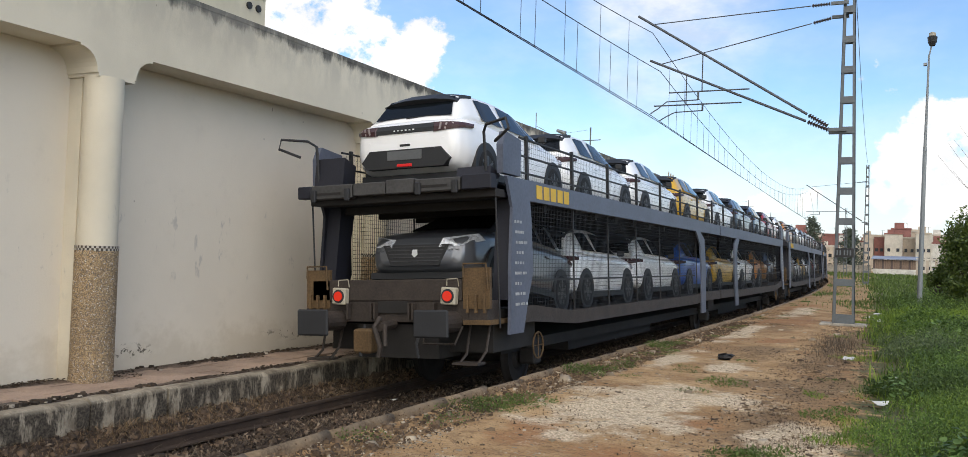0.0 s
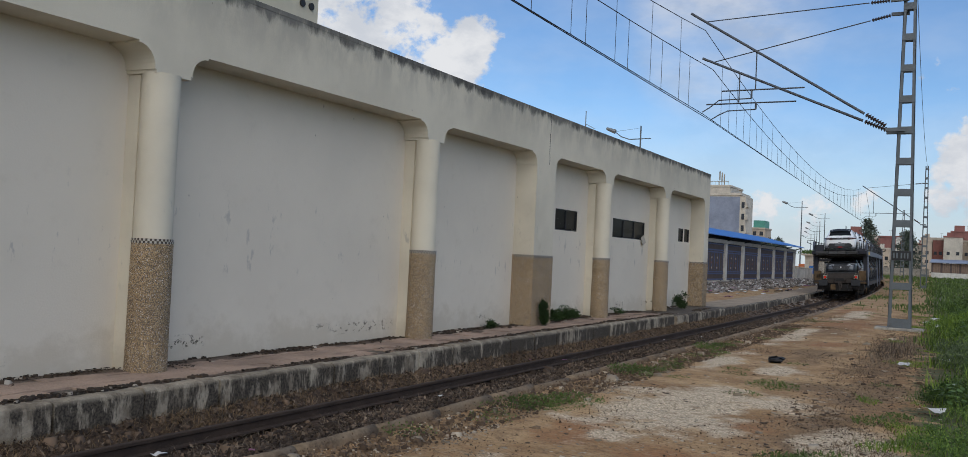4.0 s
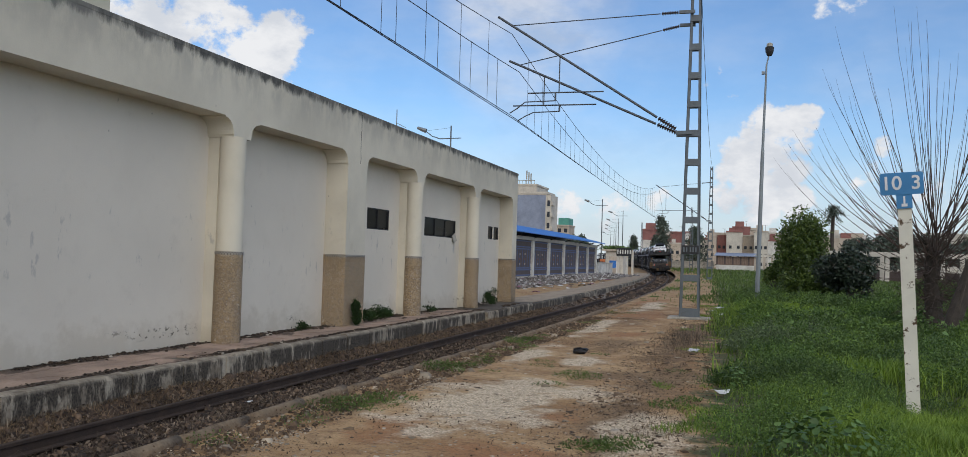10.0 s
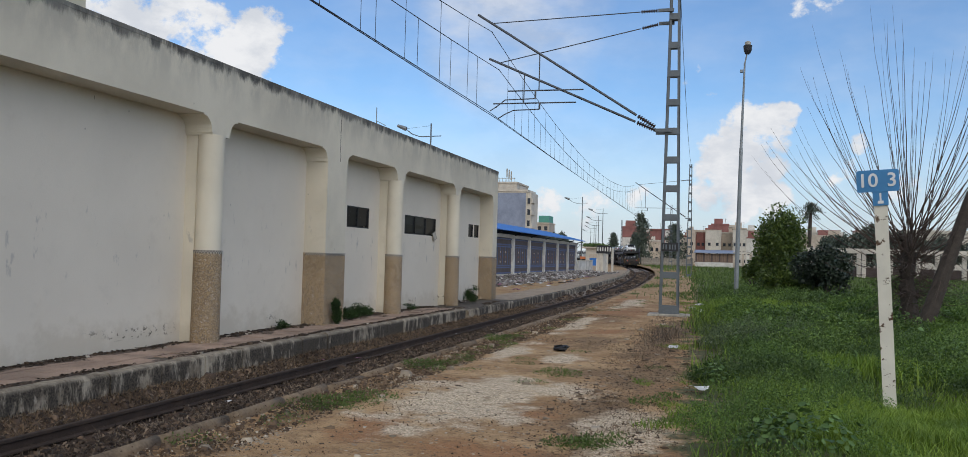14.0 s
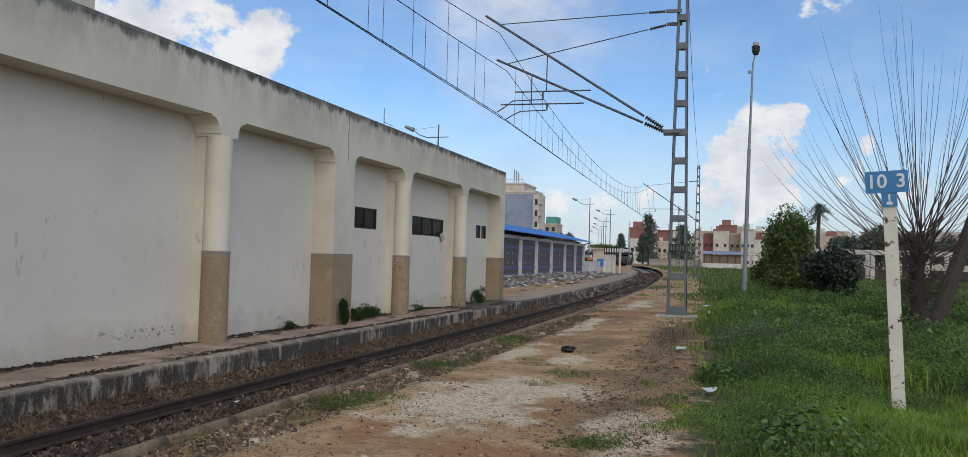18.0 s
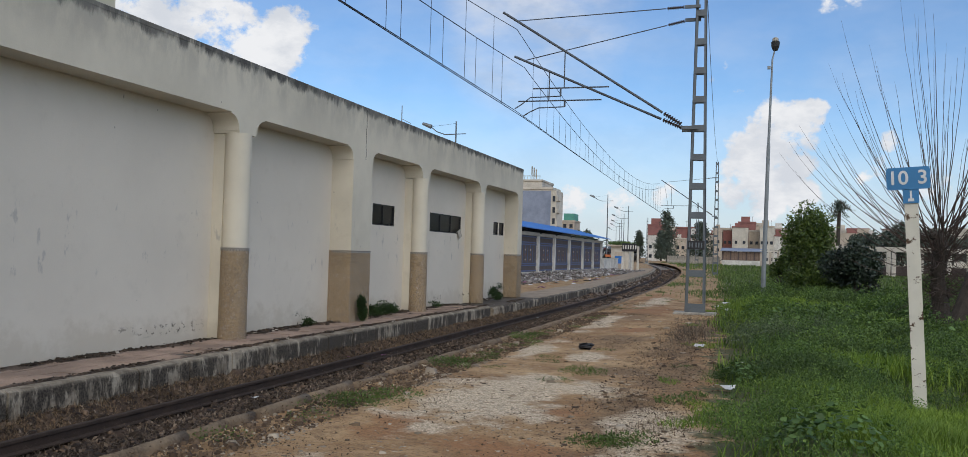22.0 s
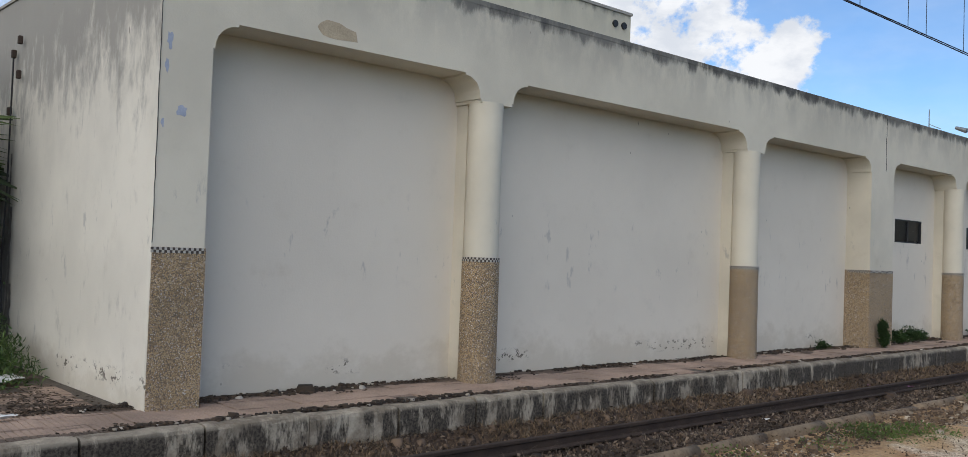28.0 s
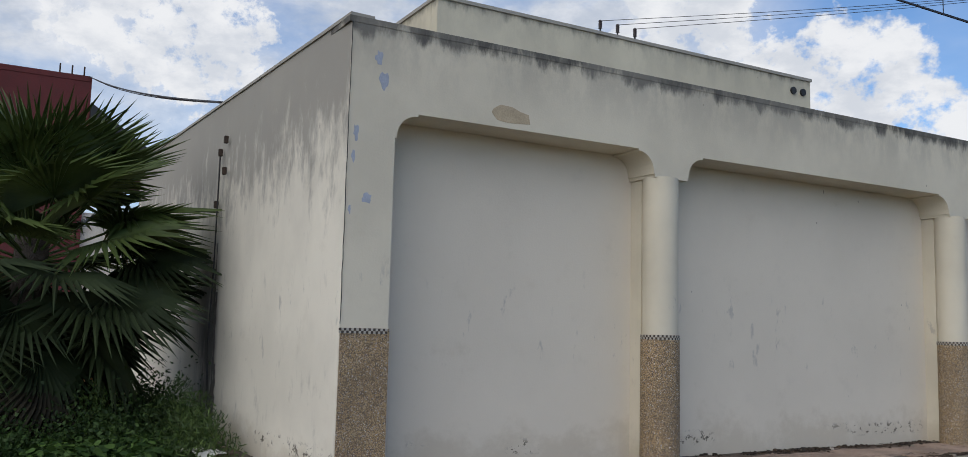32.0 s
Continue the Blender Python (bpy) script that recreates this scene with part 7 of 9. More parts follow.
def kiosk():
    root = thing("kiosk", "small cream kiosk with a vine-covered roof and blue painted door", "kiosk", pose(-15.7, 107, -0.05))
    bm = bmesh.new()
    box(bm, -0.9, 1.2, -0.6, 2.5, -0.2, 2.75)
    part("body", bm, M_CREAM, root, bevel=0.02)
    bm = bmesh.new()
    box(bm, -0.45, 0.55, -0.66, -0.61, 0.05, 2.1)
    part("door", bm, M_TOWN2, root)
    bm = bmesh.new()
    box(bm, -0.4, 0.5, -0.69, -0.665, 0.7, 1.6)
    part("painted_panel", bm, M_BLUE, root, "patch of bright blue paint")
    bm = bmesh.new()
    box(bm, -1.3, 1.5, -1.0, 2.7, 2.755, 2.95)
    part("roof", bm, M_TOWN2, root)
    V, F = leaf_cloud(np.random.RandomState(2).normal(size=(1500, 3)) * np.array([0.75, 0.8, 0.12]) + np.array([0.1, 0.6, 3.1]), 0.22, 3)
    ob = new("roof_vine", raw_mesh("roof_vine", V, F, M_WEED))
    ob.parent = root
    bm = bmesh.new()
    box(bm, -1.6, -0.95, -0.5, -0.35, 1.45, 1.75)
    part("orange_board", bm, M_ORANGE, root, "small orange board")
    gate = thing("crossing_frame", "cream concrete posts with a dark slatted board on top", "frame", pose(-13.4, 100, 0.0))
    for x in (-0.75, -0.3, 0.25, 0.85):
        bm = bmesh.new()
        box(bm, x - 0.12, x + 0.12, -0.12, 0.12, -0.3, 2.7)
        part("post", bm, M_CREAM, gate)
    bm = bmesh.new()
    box(bm, -0.95, 0.75, -0.22, -0.14, 2.1, 3.0)
    brd = part("board", bm, M_DARK, gate)
    for i in range(6):
        bm = bmesh.new()
        box(bm, -0.85 + i * 0.28, -0.72 + i * 0.28, -0.25, -0.225, 2.35, 2.8)
        part("slat", bm, M_WHITEW, brd)
    for x in (-0.5, 0.55):
        bm = bmesh.new()
        box(bm, x - 0.06, x + 0.06, -3.0, -2.9, -0.2, 1.5)
        part("white_stake", bm, M_WHITEW, gate, "white painted stake")
    wall = thing("low_white_wall", "low whitewashed wall beside the shelter", "wall", pose(-15.4, 92.6, -0.1))
    bm = bmesh.new()
    box(bm, -0.15, 0.15, 0.4, 10.5, -0.2, 1.3)
    part("wall", bm, M_WHITEW, wall)
    bm = bmesh.new()
    box(bm, -0.2, 0.2, 0.35, 10.55, 1.302, 1.4)
    part("coping", bm, M_CREAM, wall)


kiosk()


def street_lamp(x, y, h, z0=0.2):
    root = thing("street_lamp", "tall thin street lamp with a long swept arm", "street lamp", pose(x, y, z0), "street lamps along the road")
    bm = bmesh.new()
    tube(bm, (0, 0, 0), (0, 0, h), 0.10, 0.05, 8)
    part("pole", bm, M_STEEL, root)
    bm = bmesh.new()
    pts = [Vector((0, 0, h - 0.9)), Vector((-0.8, 0, h - 0.92)), Vector((-1.4, 0, h - 0.72)), Vector((-1.9, 0, h - 0.35))]
    polytube(bm, pts, 0.035, 6)
    tube(bm, (0, 0, h - 0.9), (0.75, 0, h - 0.88), 0.03, n=6)
    part("arm", bm, M_STEEL, root)
    bm = bmesh.new()
    tube(bm, (-1.85, 0, h - 0.36), (-2.5, 0, h - 0.12), 0.16, 0.10, 8)
    part("lantern", bm, M_GALV, root)
    bm = bmesh.new()
    tube(bm, (0, 0, h - 0.15), (-1.85, 0, h - 0.35), 0.01, n=4)
    part("stay", bm, M_WIRE, root)


for _x, _y, _h in ((-20.1, 58, 10.4), (-19.5, 121, 9.8), (-20.6, 150, 9.9), (-25.3, 178, 9.9), (-29.7, 205, 9.9), (-33.8, 230, 10.0), (-39.5, 262, 10)):
    street_lamp(_x, _y, _h)
bm = bmesh.new()
tube(bm, (-16.7, 40, -0.3), (-16.7, 40, 8.6), 0.025, n=6)
tube(bm, (-16.7, 40, 7.95), (-16.2, 40, 7.7), 0.015, n=5)
solid("roof_antenna", bm, M_GALV, "thin antenna pole rising behind the parapet", "antenna")


def block(name, label, x0, x1, y0, y1, h, wall, cols, rows, face="front", side_wall=None, roof=None, win_w=1.1, win_h=1.3, bare=False):
    """A town building: body, parapet roof and real windows with panes set back in frames."""
    root = thing(name, label, "building", pose((x0 + x1) / 2, y0, 0.2))
    w, d = x1 - x0, y1 - y0
    bm = bmesh.new()
    box(bm, -w / 2, w / 2, 0, d, -0.5, h)
    part("wall", bm, wall, root)
    bm = bmesh.new()
    box(bm, -w / 2 - 0.2, w / 2 + 0.2, -0.2, d + 0.2, h + 0.004, h + 0.5)
    part("roof", bm, roof or wall, root)
    if side_wall:
        bm = bmesh.new()
        box(bm, -w / 2 + 0.3, w / 2 - 0.3, -0.06, -0.004, -0.5, h - 0.3)
        part("facing", bm, side_wall, root)
    if bare:
        return root
    for i in range(cols):
        for j in range(rows):
            u = -w / 2 + w * (i + 0.5) / cols
            z = 1.2 + 3.05 * j
            if z + win_h > h - 0.3:
                continue
            win = new("window")
            win.parent = root
            bm = bmesh.new()
            for a, b, c, e in ((u - win_w / 2 - 0.1, u + win_w / 2 + 0.1, z - 0.1, z), (u - win_w / 2 - 0.1, u + win_w / 2 + 0.1, z + win_h, z + win_h + 0.1), (u - win_w / 2 - 0.1, u - win_w / 2, z, z + win_h), (u + win_w / 2, u + win_w / 2 + 0.1, z, z + win_h)):
                box(bm, a, b, -0.12, -0.002, c, e)
            part("frame", bm, wall, win)
            bm = bmesh.new()
            box(bm, u - win_w / 2, u + win_w / 2, -0.05, -0.01, z, z + win_h)
            part("pane", bm, M_WINDOW, win)
    return root


def balconies(root, x, ys, zs, wall):
    for z in zs:
        bm = bmesh.new()
        box(bm, x - 0.1, x + 1.2, ys[0], ys[1], z, z + 1.0)
        part("balcony", bm, wall, root)
        bm = bmesh.new()
        box(bm, x - 0.05, x + 0.8, ys[0] - 0.05, ys[0] - 0.01, z + 1.2, z + 2.4)
        part("balcony_opening", bm, M_WINDOW, root)


_b = block("apartment_building", "blue-grey apartment block with a pale balcony edge", -53.3, -45.2, 200, 208, 16.4, M_CREAM, 1, 1, side_wall=M_TOWNG, bare=True)
balconies(_b, 4.1, (0.3, 3.4), (2, 5, 8, 11, 13.8), M_CREAM)
for _k in range(5):
    bm = bmesh.new()
    box(bm, 4.15, 4.75, 0.1, 0.45, 3.2 + 2.6 * _k, 4.5 + 2.6 * _k)
    part("side_window", bm, M_WINDOW, _b)
bm = bmesh.new()
box(bm, 4.055, 5.0, 0.2, 7.5, -0.5, 16.2)
part("balcony_bay", bm, M_CREAM, _b)
_b = block("apartment_building", "cream apartment block with a rooftop antenna cluster", -63.5, -55.4, 232, 246, 21.0, M_CREAM, 3, 7)
for _k, _u in enumerate((0.5, 1.1, 1.7)):
    bm = bmesh.new()
    tube(bm, (_u, 3, 21.1), (_u, 3, 25.5 - 0.4 * _k), 0.09)
    box(bm, _u - 0.16, _u + 0.16, 2.8, 3.0, 23.1 - 0.4 * _k, 25.3 - 0.4 * _k)
    part("antenna", bm, M_PALE, _b, "pale panel antenna on a pole")
bm = bmesh.new()
for _k in range(9):
    tube(bm, (-3.4 + 0.85 * _k, 0.2, 21.2), (-3.4 + 0.85 * _k, 0.2, 22.5), 0.05)
box(bm, -3.5, 3.5, 0.1, 0.3, 22.4, 22.55)
part("roof_railing", bm, M_PALE, _b)
_b = block("apartment_building", "small cream house with a green sheet top", -62.0, -57.8, 290, 300, 12.4, M_TOWN2, 2, 4)
bm = bmesh.new()
box(bm, -1.6, 1.9, 0.5, 8, 12.905, 15.2)
part("roof_cabin", bm, M_GREENP, _b, "green sheet rooftop cabin")
def terrace(rows):
    """Houses side by side on the rise: each from x0 to x1, at y, with its height, wall, roof, and windows across and up."""
    for k, (x0, x1, y, h, wall, roof, cols, ups, word) in enumerate(rows):
        b = block("town_house", "%s town house in the crowded quarter" % word, x0, x1, y, y + 10, h, wall, cols, ups, roof=roof, win_w=0.95, win_h=1.15)
        rr = random.Random(k)
        w = x1 - x0
        if k % 2 == 0:
            bm = bmesh.new()
            box(bm, -w * 0.35, w * rr.uniform(-0.1, 0.2), 1, 4, h + 0.505, h + rr.uniform(1.6, 2.8))
            part("roof_room", bm, roof, b)
        if k % 3 == 0:
            bm = bmesh.new()
            tube(bm, (w * 0.3, 1, h + 0.505), (w * 0.3, 1, h + 2.6), 0.05, n=5)
            tube(bm, (w * 0.3 - 0.7, 1, h + 2.4), (w * 0.3 + 0.7, 1, h + 2.4), 0.035, n=5)
            part("aerial", bm, M_DARK, b, "thin roof aerial")


terrace(((-34.5, -28.4, 300, 12.0, M_ROSE, M_ROSE, 1, 2, "deep red plain"), (-33.4, -29.6, 290, 8.0, M_WHITEW, M_WHITEW, 2, 2, "whitewashed"), (-29.0, -25.6, 292, 7.2, M_CREAM, M_TOWN2, 1, 2, "cream"),
         (-27.0, -22.4, 320, 12.0, M_ROSE, M_ROSE, 2, 2, "deep red"), (-25.4, -22.0, 300, 7.6, M_TOWN2, M_CREAM, 2, 2, "ochre")))
terrace(((-22.0, -18.6, 335, 9.0, M_TOWN2, M_ROSE, 2, 2, "ochre"), (-18.4, -14.6, 345, 10.5, M_CREAM, M_ROSE, 2, 3, "cream"), (-14.5, -11.8, 340, 11.6, M_TOWN2, M_TOWN2, 1, 3, "narrow ochre"),
         (-11.7, -8.3, 346, 12.4, M_ROSE, M_TOWN2, 2, 3, "rose-red"), (-8.2, -2.4, 342, 13.4, M_CREAM, M_ROSE, 2, 3, "cream"), (-2.3, 1.6, 348, 12.2, M_TOWN2, M_CREAM, 2, 3, "ochre"), (1.7, 6.6, 340, 13.6, M_CREAM, M_TOWN2, 3, 3, "cream")))
terrace(((-6.4, 0.2, 362, 16.0, M_ROSE, M_ROSE, 2, 4, "tall rose-red"), (0.4, 5.0, 366, 15.2, M_TOWN2, M_CREAM, 2, 4, "tall ochre"), (6.7, 10.4, 344, 10.4, M_WHITEW, M_ROSE, 2, 2, "whitewashed"),
         (10.5, 15.0, 350, 11.8, M_TOWN2, M_TOWN2, 2, 3, "ochre"), (15.2, 19.0, 346, 9.6, M_CREAM, M_ROSE, 2, 2, "cream")))
block("town_house", "pale town house behind the trees", 28.0, 44.0, 160, 172, 7.0, M_CREAM, 4, 2)
block("town_house", "ochre town house behind the trees", 55.0, 66.0, 200, 212, 8.5, M_TOWN2, 3, 2)
for _i, (_x, _y, _w, _h, _m) in enumerate(((-9, 380, 7, 14.5, M_CREAM), (-22, 372, 9, 11.5, M_TOWN2), (26, 372, 12, 12.5, M_TOWN2), (-80, 260, 14, 13, M_CREAM))):
    block("town_house", "plain far town house in warm plaster", _x, _x + _w, _y, _y + 9, _h, _m, 3, 3)


def far_quarter():
    """The crowded quarter on the rise behind the line: many small houses of mixed height and colour."""
    rnd = random.Random(77)
    kinds = (("whitewashed", M_WHITEW), ("cream", M_CREAM), ("rose-red", M_ROSE), ("ochre", M_TOWN2), ("cream", M_CREAM))
    for k in range(30):
        word, m = kinds[k % 5]
        x, y = -46 + 3.6 * k + rnd.uniform(-2, 2), rnd.uniform(365, 430)
        w = rnd.uniform(5.5, 10)
        h = rnd.uniform(9, 15.5) + 0.02 * (y - 365)
        b = block("town_house", "small %s town house among others on the rise" % word, x, x + w, y, y + 9, h, m, 3, 4, roof=rnd.choice((m, M_TOWN2, M_ROSE)), win_w=1.2)
        if rnd.random() < 0.6:
            bm = bmesh.new()
            box(bm, -w * 0.3, w * 0.1, 2, 5, h + 0.505, h + 2.6)
            part("roof_room", bm, m, b)


far_quarter()


def concrete_fence(x0, y0, x1, y1, h, z0):
    root = thing("concrete_fence", "weathered concrete panel fence along the railway land", "fence", pose(0, 0, z0))
    n = int(math.hypot(x1 - x0, y1 - y0) / 2.2)
    ang = math.degrees(math.atan2(y1 - y0, x1 - x0))
    bp = bmesh.new()
    box(bp, -0.1, 0.1, -0.1, 0.1, -0.2, h + 0.1)
    mp = mesh_of("post", bp, M_PALE)
    bq = bmesh.new()
    box(bq, 0.1, 2.1, -0.04, 0.04, -0.2, h * 0.5 - 0.01)
    box(bq, 0.1, 2.1, -0.04, 0.04, h * 0.5 + 0.01, h)
    mq = mesh_of("fence_panel", bq, M_PALE)
    for i in range(n):
        t = i / n
        for me in (mp, mq):
            ob = new(me.name, me)
            ob.parent = root
            ob.matrix_basis = pose(x0 + (x1 - x0) * t, y0 + (y1 - y0) * t, 0.003 * (y0 + (y1 - y0) * t - y0), 0, 0, ang)


concrete_fence(-17.0, 184, -6.3, 179, 1.95, 0.0)


def shed():
    root = thing("slatted_shed", "low shed with brown slatted upper walls over a white base", "shed", pose(-2.4, 174, 0.15))
    bm = bmesh.new()
    box(bm, -3.6, 3.4, 0, 8, -0.3, 1.25)
    part("base_wall", bm, M_WHITEW, root, "whitewashed base wall")
    for i in range(24):
        bm = bmesh.new()
        u = -3.55 + i * 0.29
        box(bm, u, u + 0.24, 0.02, 0.08, 1.255, 2.9)
        part("slat", bm, M_SLAT if i % 5 else M_BRICKP, root)
    bm = bmesh.new()
    box(bm, -3.5, 3.3, 0.09, 8, 1.255, 2.9)
    part("dark_core", bm, M_BRICKP, root)
    bm = bmesh.new()
    prism(bm, [(-0.5, 2.95), (8.3, 3.6), (8.3, 3.7), (-0.5, 3.08)], -3.9, 4.0, "x")
    part("roof", bm, M_TOWNG, root, "grey-blue sheet roof")
    for u in (3.6, 5.2, 6.6):
        bm = bmesh.new()
        box(bm, u - 0.22, u + 0.22, 0.0, 0.4, -0.3, 3.0)
        part("post", bm, M_TOWN2, root)
    bm = bmesh.new()
    box(bm, 3.4, 7.0, 0.05, 0.5, 3.0, 3.35)
    part("beam", bm, M_CREAM, root)


shed()


def pergola():
    root = thing("concrete_pergola", "long open concrete frame of posts and beams", "pergola", pose(0, 100, 0.1))
    bm = bmesh.new()
    box(bm, 3.0, 44, -0.2, 0.2, 2.75, 3.2)
    part("beam", bm, M_CREAM, root)
    bm = bmesh.new()
    box(bm, 3.0, 44, 3.6, 4.0, 2.75, 3.2)
    part("beam", bm, M_CREAM, root)
    for i in range(16):
        for yy in (0, 3.8):
            bm = bmesh.new()
            u = 3.4 + i * 2.6
            box(bm, u - 0.2, u + 0.2, yy - 0.19, yy + 0.19, -0.3, 2.748)
            part("post", bm, M_CREAM, root)
    bm = bmesh.new()
    box(bm, 3.2, 44, 4.6, 4.75, -0.2, 1.2)
    part("low_wall", bm, M_BRICKP, root, "low brown wall behind the posts")


pergola()


def conifer(x, y, z, h, r, seed, label):
    root = thing("conifer_tree", label, "tree", pose(x, y, z))
    bm = bmesh.new()
    tube(bm, (0, 0, -0.2), (0, 0, h * 0.95), 0.3, 0.05, 7)
    part("trunk", bm, M_BARK, root)
    rr = np.random.RandomState(seed)
    P = []
    for k in range(70):
        t = rr.uniform(0.12, 1.0)
        a = rr.uniform(0, 6.28)
        R = r * (1.05 - t) ** 0.6 * rr.uniform(0.5, 1.1)
        c = np.array([math.cos(a) * R * 0.75, math.sin(a) * R * 0.75, h * t])
        P.append(c + rr.normal(size=(70, 3)) * np.array([R * 0.3 + 0.2, R * 0.3 + 0.2, h * 0.03]))
    V, F = leaf_cloud(np.concatenate(P), 0.45, seed)
    ob = new("crown", raw_mesh("crown", V, F, M_FARTREE))
    ob.parent = root


conifer(-20.6, 220, 0.2, 12.5, 3.0, 61, "tall dark conifer beyond the bend")
conifer(-11.4, 200, 0.2, 9.2, 2.9, 62, "rounded dark evergreen beyond the fence")
conifer(-26.0, 260, 0.2, 9.0, 1.6, 63, "slim dark conifer among the houses")
conifer(-37.4, 300, 0.2, 9.9, 2.0, 64, "slim dark conifer among the houses")
shrub("far_tree", "dark hedge-like trees behind the pergola", (17.8, 122, 0), (3.2, 3, 3.7), 18, 4200, 0.5, M_FARTREE, 71, 0.2)
shrub("far_tree", "dark hedge-like trees behind the pergola", (23, 128, 0), (4.0, 3, 3.4), 18, 4200, 0.5, M_FARTREE, 72, 0.2)
shrub("far_tree", "dark trees beyond the marker post", (13.2, 126, 0), (2.6, 3, 3.3), 14, 3000, 0.5, M_FARTREE, 73, 0.2)
shrub("far_tree", "dark trees beyond the marker post", (29, 135, 0), (4, 3, 3.2), 18, 3600, 0.5, M_FARTREE, 74, 0.2)
shrub("far_tree", "round green trees along the road", (-45, 240, 0), (4, 4, 4.5), 14, 2600, 0.6, M_FARTREE, 75, 0.2)
shrub("far_tree", "round green trees along the road", (-52, 262, 0), (5, 4, 5), 14, 2600, 0.6, M_FARTREE, 76, 0.2)
shrub("far_tree", "round green trees along the road", (-55.2, 300, 0), (3.2, 3, 5.8), 14, 2600, 0.7, M_FARTREE, 77, 0.2)


def far_palm(x, y, h):
    root = thing("date_palm", "tall far palm with a round shaggy crown", "palm", pose(x, y, 0.1))
    bm = bmesh.new()
    tube(bm, (0, 0, -0.2), (0.2, 0, h), 0.28, 0.24, 8)
    part("trunk", bm, M_BARK, root)
    rnd = random.Random(3)
    P = []
    for k in range(46):
        a, el = rnd.uniform(0, 6.28), rnd.uniform(-0.7, 1.4)
        for i in range(26):
            t = (i + 1) / 26
            P.append((0.2 + math.cos(a) * math.cos(el) * 1.7 * t, math.sin(a) * math.cos(el) * 1.7 * t, h + math.sin(el) * 1.6 * t - 0.7 * t * t))
    V, F = leaf_cloud(np.array(P), 0.42, 8, 0.22, -0.4)
    ob = new("crown", raw_mesh("crown", V, F, M_FARTREE))
    ob.parent = root


far_palm(10.8, 130, 9.0)


def red_house():
    root = thing("red_house", "dark red rendered house with a dark lean-to roof", "building", pose(-34, 0, -0.2))
    bm = bmesh.new()
    box(bm, -10, 0, -6.0, 2.65, 0, 10.1)
    part("wall", bm, M_TOWNR, root)
    bm = bmesh.new()
    prism(bm, [(2.66, 9.3), (5.4, 7.35), (5.4, 7.05), (2.66, 8.7)], -7.0, 0.3, "x")
    part("lean_to_roof", bm, M_DARK, root, "dark sloping lean-to roof")
    bm = bmesh.new()
    box(bm, -6.0, -0.2, 2.66, 5.0, 0, 5.4)
    part("lower_wall", bm, M_CREAM, root)
    for i in range(3):
        bm = bmesh.new()
        tube(bm, (-0.3, 1.6 + 0.4 * i, 10.1), (-0.3, 1.6 + 0.4 * i, 10.7), 0.03, n=5)
        part("starter_bar", bm, M_RAIL, root)
    bm = bmesh.new()
    box(bm, -0.06, 0.02, -6.0, 2.65, 10.104, 10.3)
    part("parapet", bm, M_TOWNR, root)
    bm = bmesh.new()
    a, b = Vector((-34.0, 2.55, 10.1)), Vector((-13.2, 2.82, 4.74))
    polytube(bm, [a.lerp(b, i / 14) - Vector((0, 0.02 * (i % 2), 0.16 * 4 * (i / 14) * (1 - i / 14))) for i in range(15)], 0.02, 5)
    polytube(bm, [a.lerp(b, i / 14) - Vector((0, -0.03 * (i % 2), 0.20 * 4 * (i / 14) * (1 - i / 14))) for i in range(15)], 0.012, 5)
    solid("slack_cable", bm, M_WIRE, "slack black cable between the house and the station", "cable")


red_house()
bm = bmesh.new()
box(bm, -30, -19.2, 5.0, 5.25, -0.3, 4.1)
solid("back_yard_wall", bm, M_WHITEW, "pale yard wall behind the palm", "wall")
bm = bmesh.new()
box(bm, -40, -7.63, -9.0, 1.03, -0.34, PLAT - 0.012)
solid("side_lane", bm, mat("old_asphalt", (0.115, 0.112, 0.108), 0.95, var=0.45, scale=2.5, fine=120, bump=0.7), "grey worn asphalt lane beside the station", "lane", "structure")

# ---- the car-carrier train ----
M_WBLUE = mat("wagon_blue_grey", (0.088, 0.102, 0.142), 0.5, var=0.25, scale=1.5, fine=25)
M_WDARK = mat("wagon_dark_blue", (0.009, 0.010, 0.018), 0.65, var=0.3, scale=2, fine=30)
M_WSTEEL = mat("wagon_brown_steel", (0.036, 0.027, 0.022), 0.7, var=0.55, scale=5, fine=35, bump=0.25)
M_WRUST = mat("rusty_ochre_steel", (0.100, 0.060, 0.026), 0.8, var=0.55, scale=4, fine=40, bump=0.3)
M_UNDER = mat("grimy_underframe", (0.018, 0.016, 0.015), 0.85, var=0.4, scale=4)
M_BUFFER = mat("dark_buffer", (0.020, 0.021, 0.024), 0.7, var=0.25, scale=4)
M_FLAP = mat("worn_flap_steel", (0.050, 0.049, 0.049), 0.7, var=0.35, scale=3, fine=30)
M_YELLOW = mat("yellow_paint", (0.66, 0.42, 0.05), 0.6, var=0.15)
M_MARK = mat("white_stencil", (0.36, 0.37, 0.38), 0.8, var=0.3)
M_MESH = mat("black_mesh", (0.008, 0.008, 0.010), 0.7)
M_LAMPBOX = mat("cream_lamp_box", (0.40, 0.36, 0.28), 0.6, var=0.2, scale=8)
M_LAMPRED = mat("red_lens", (0.55, 0.025, 0.012), 0.25)
_N, _L, _B = nodes_of(M_LAMPRED)
_B.inputs["Emission Color"].default_value, _B.inputs["Emission Strength"].default_value = (1.0, 0.06, 0.03, 1), 0.14
UNIT = 15.15


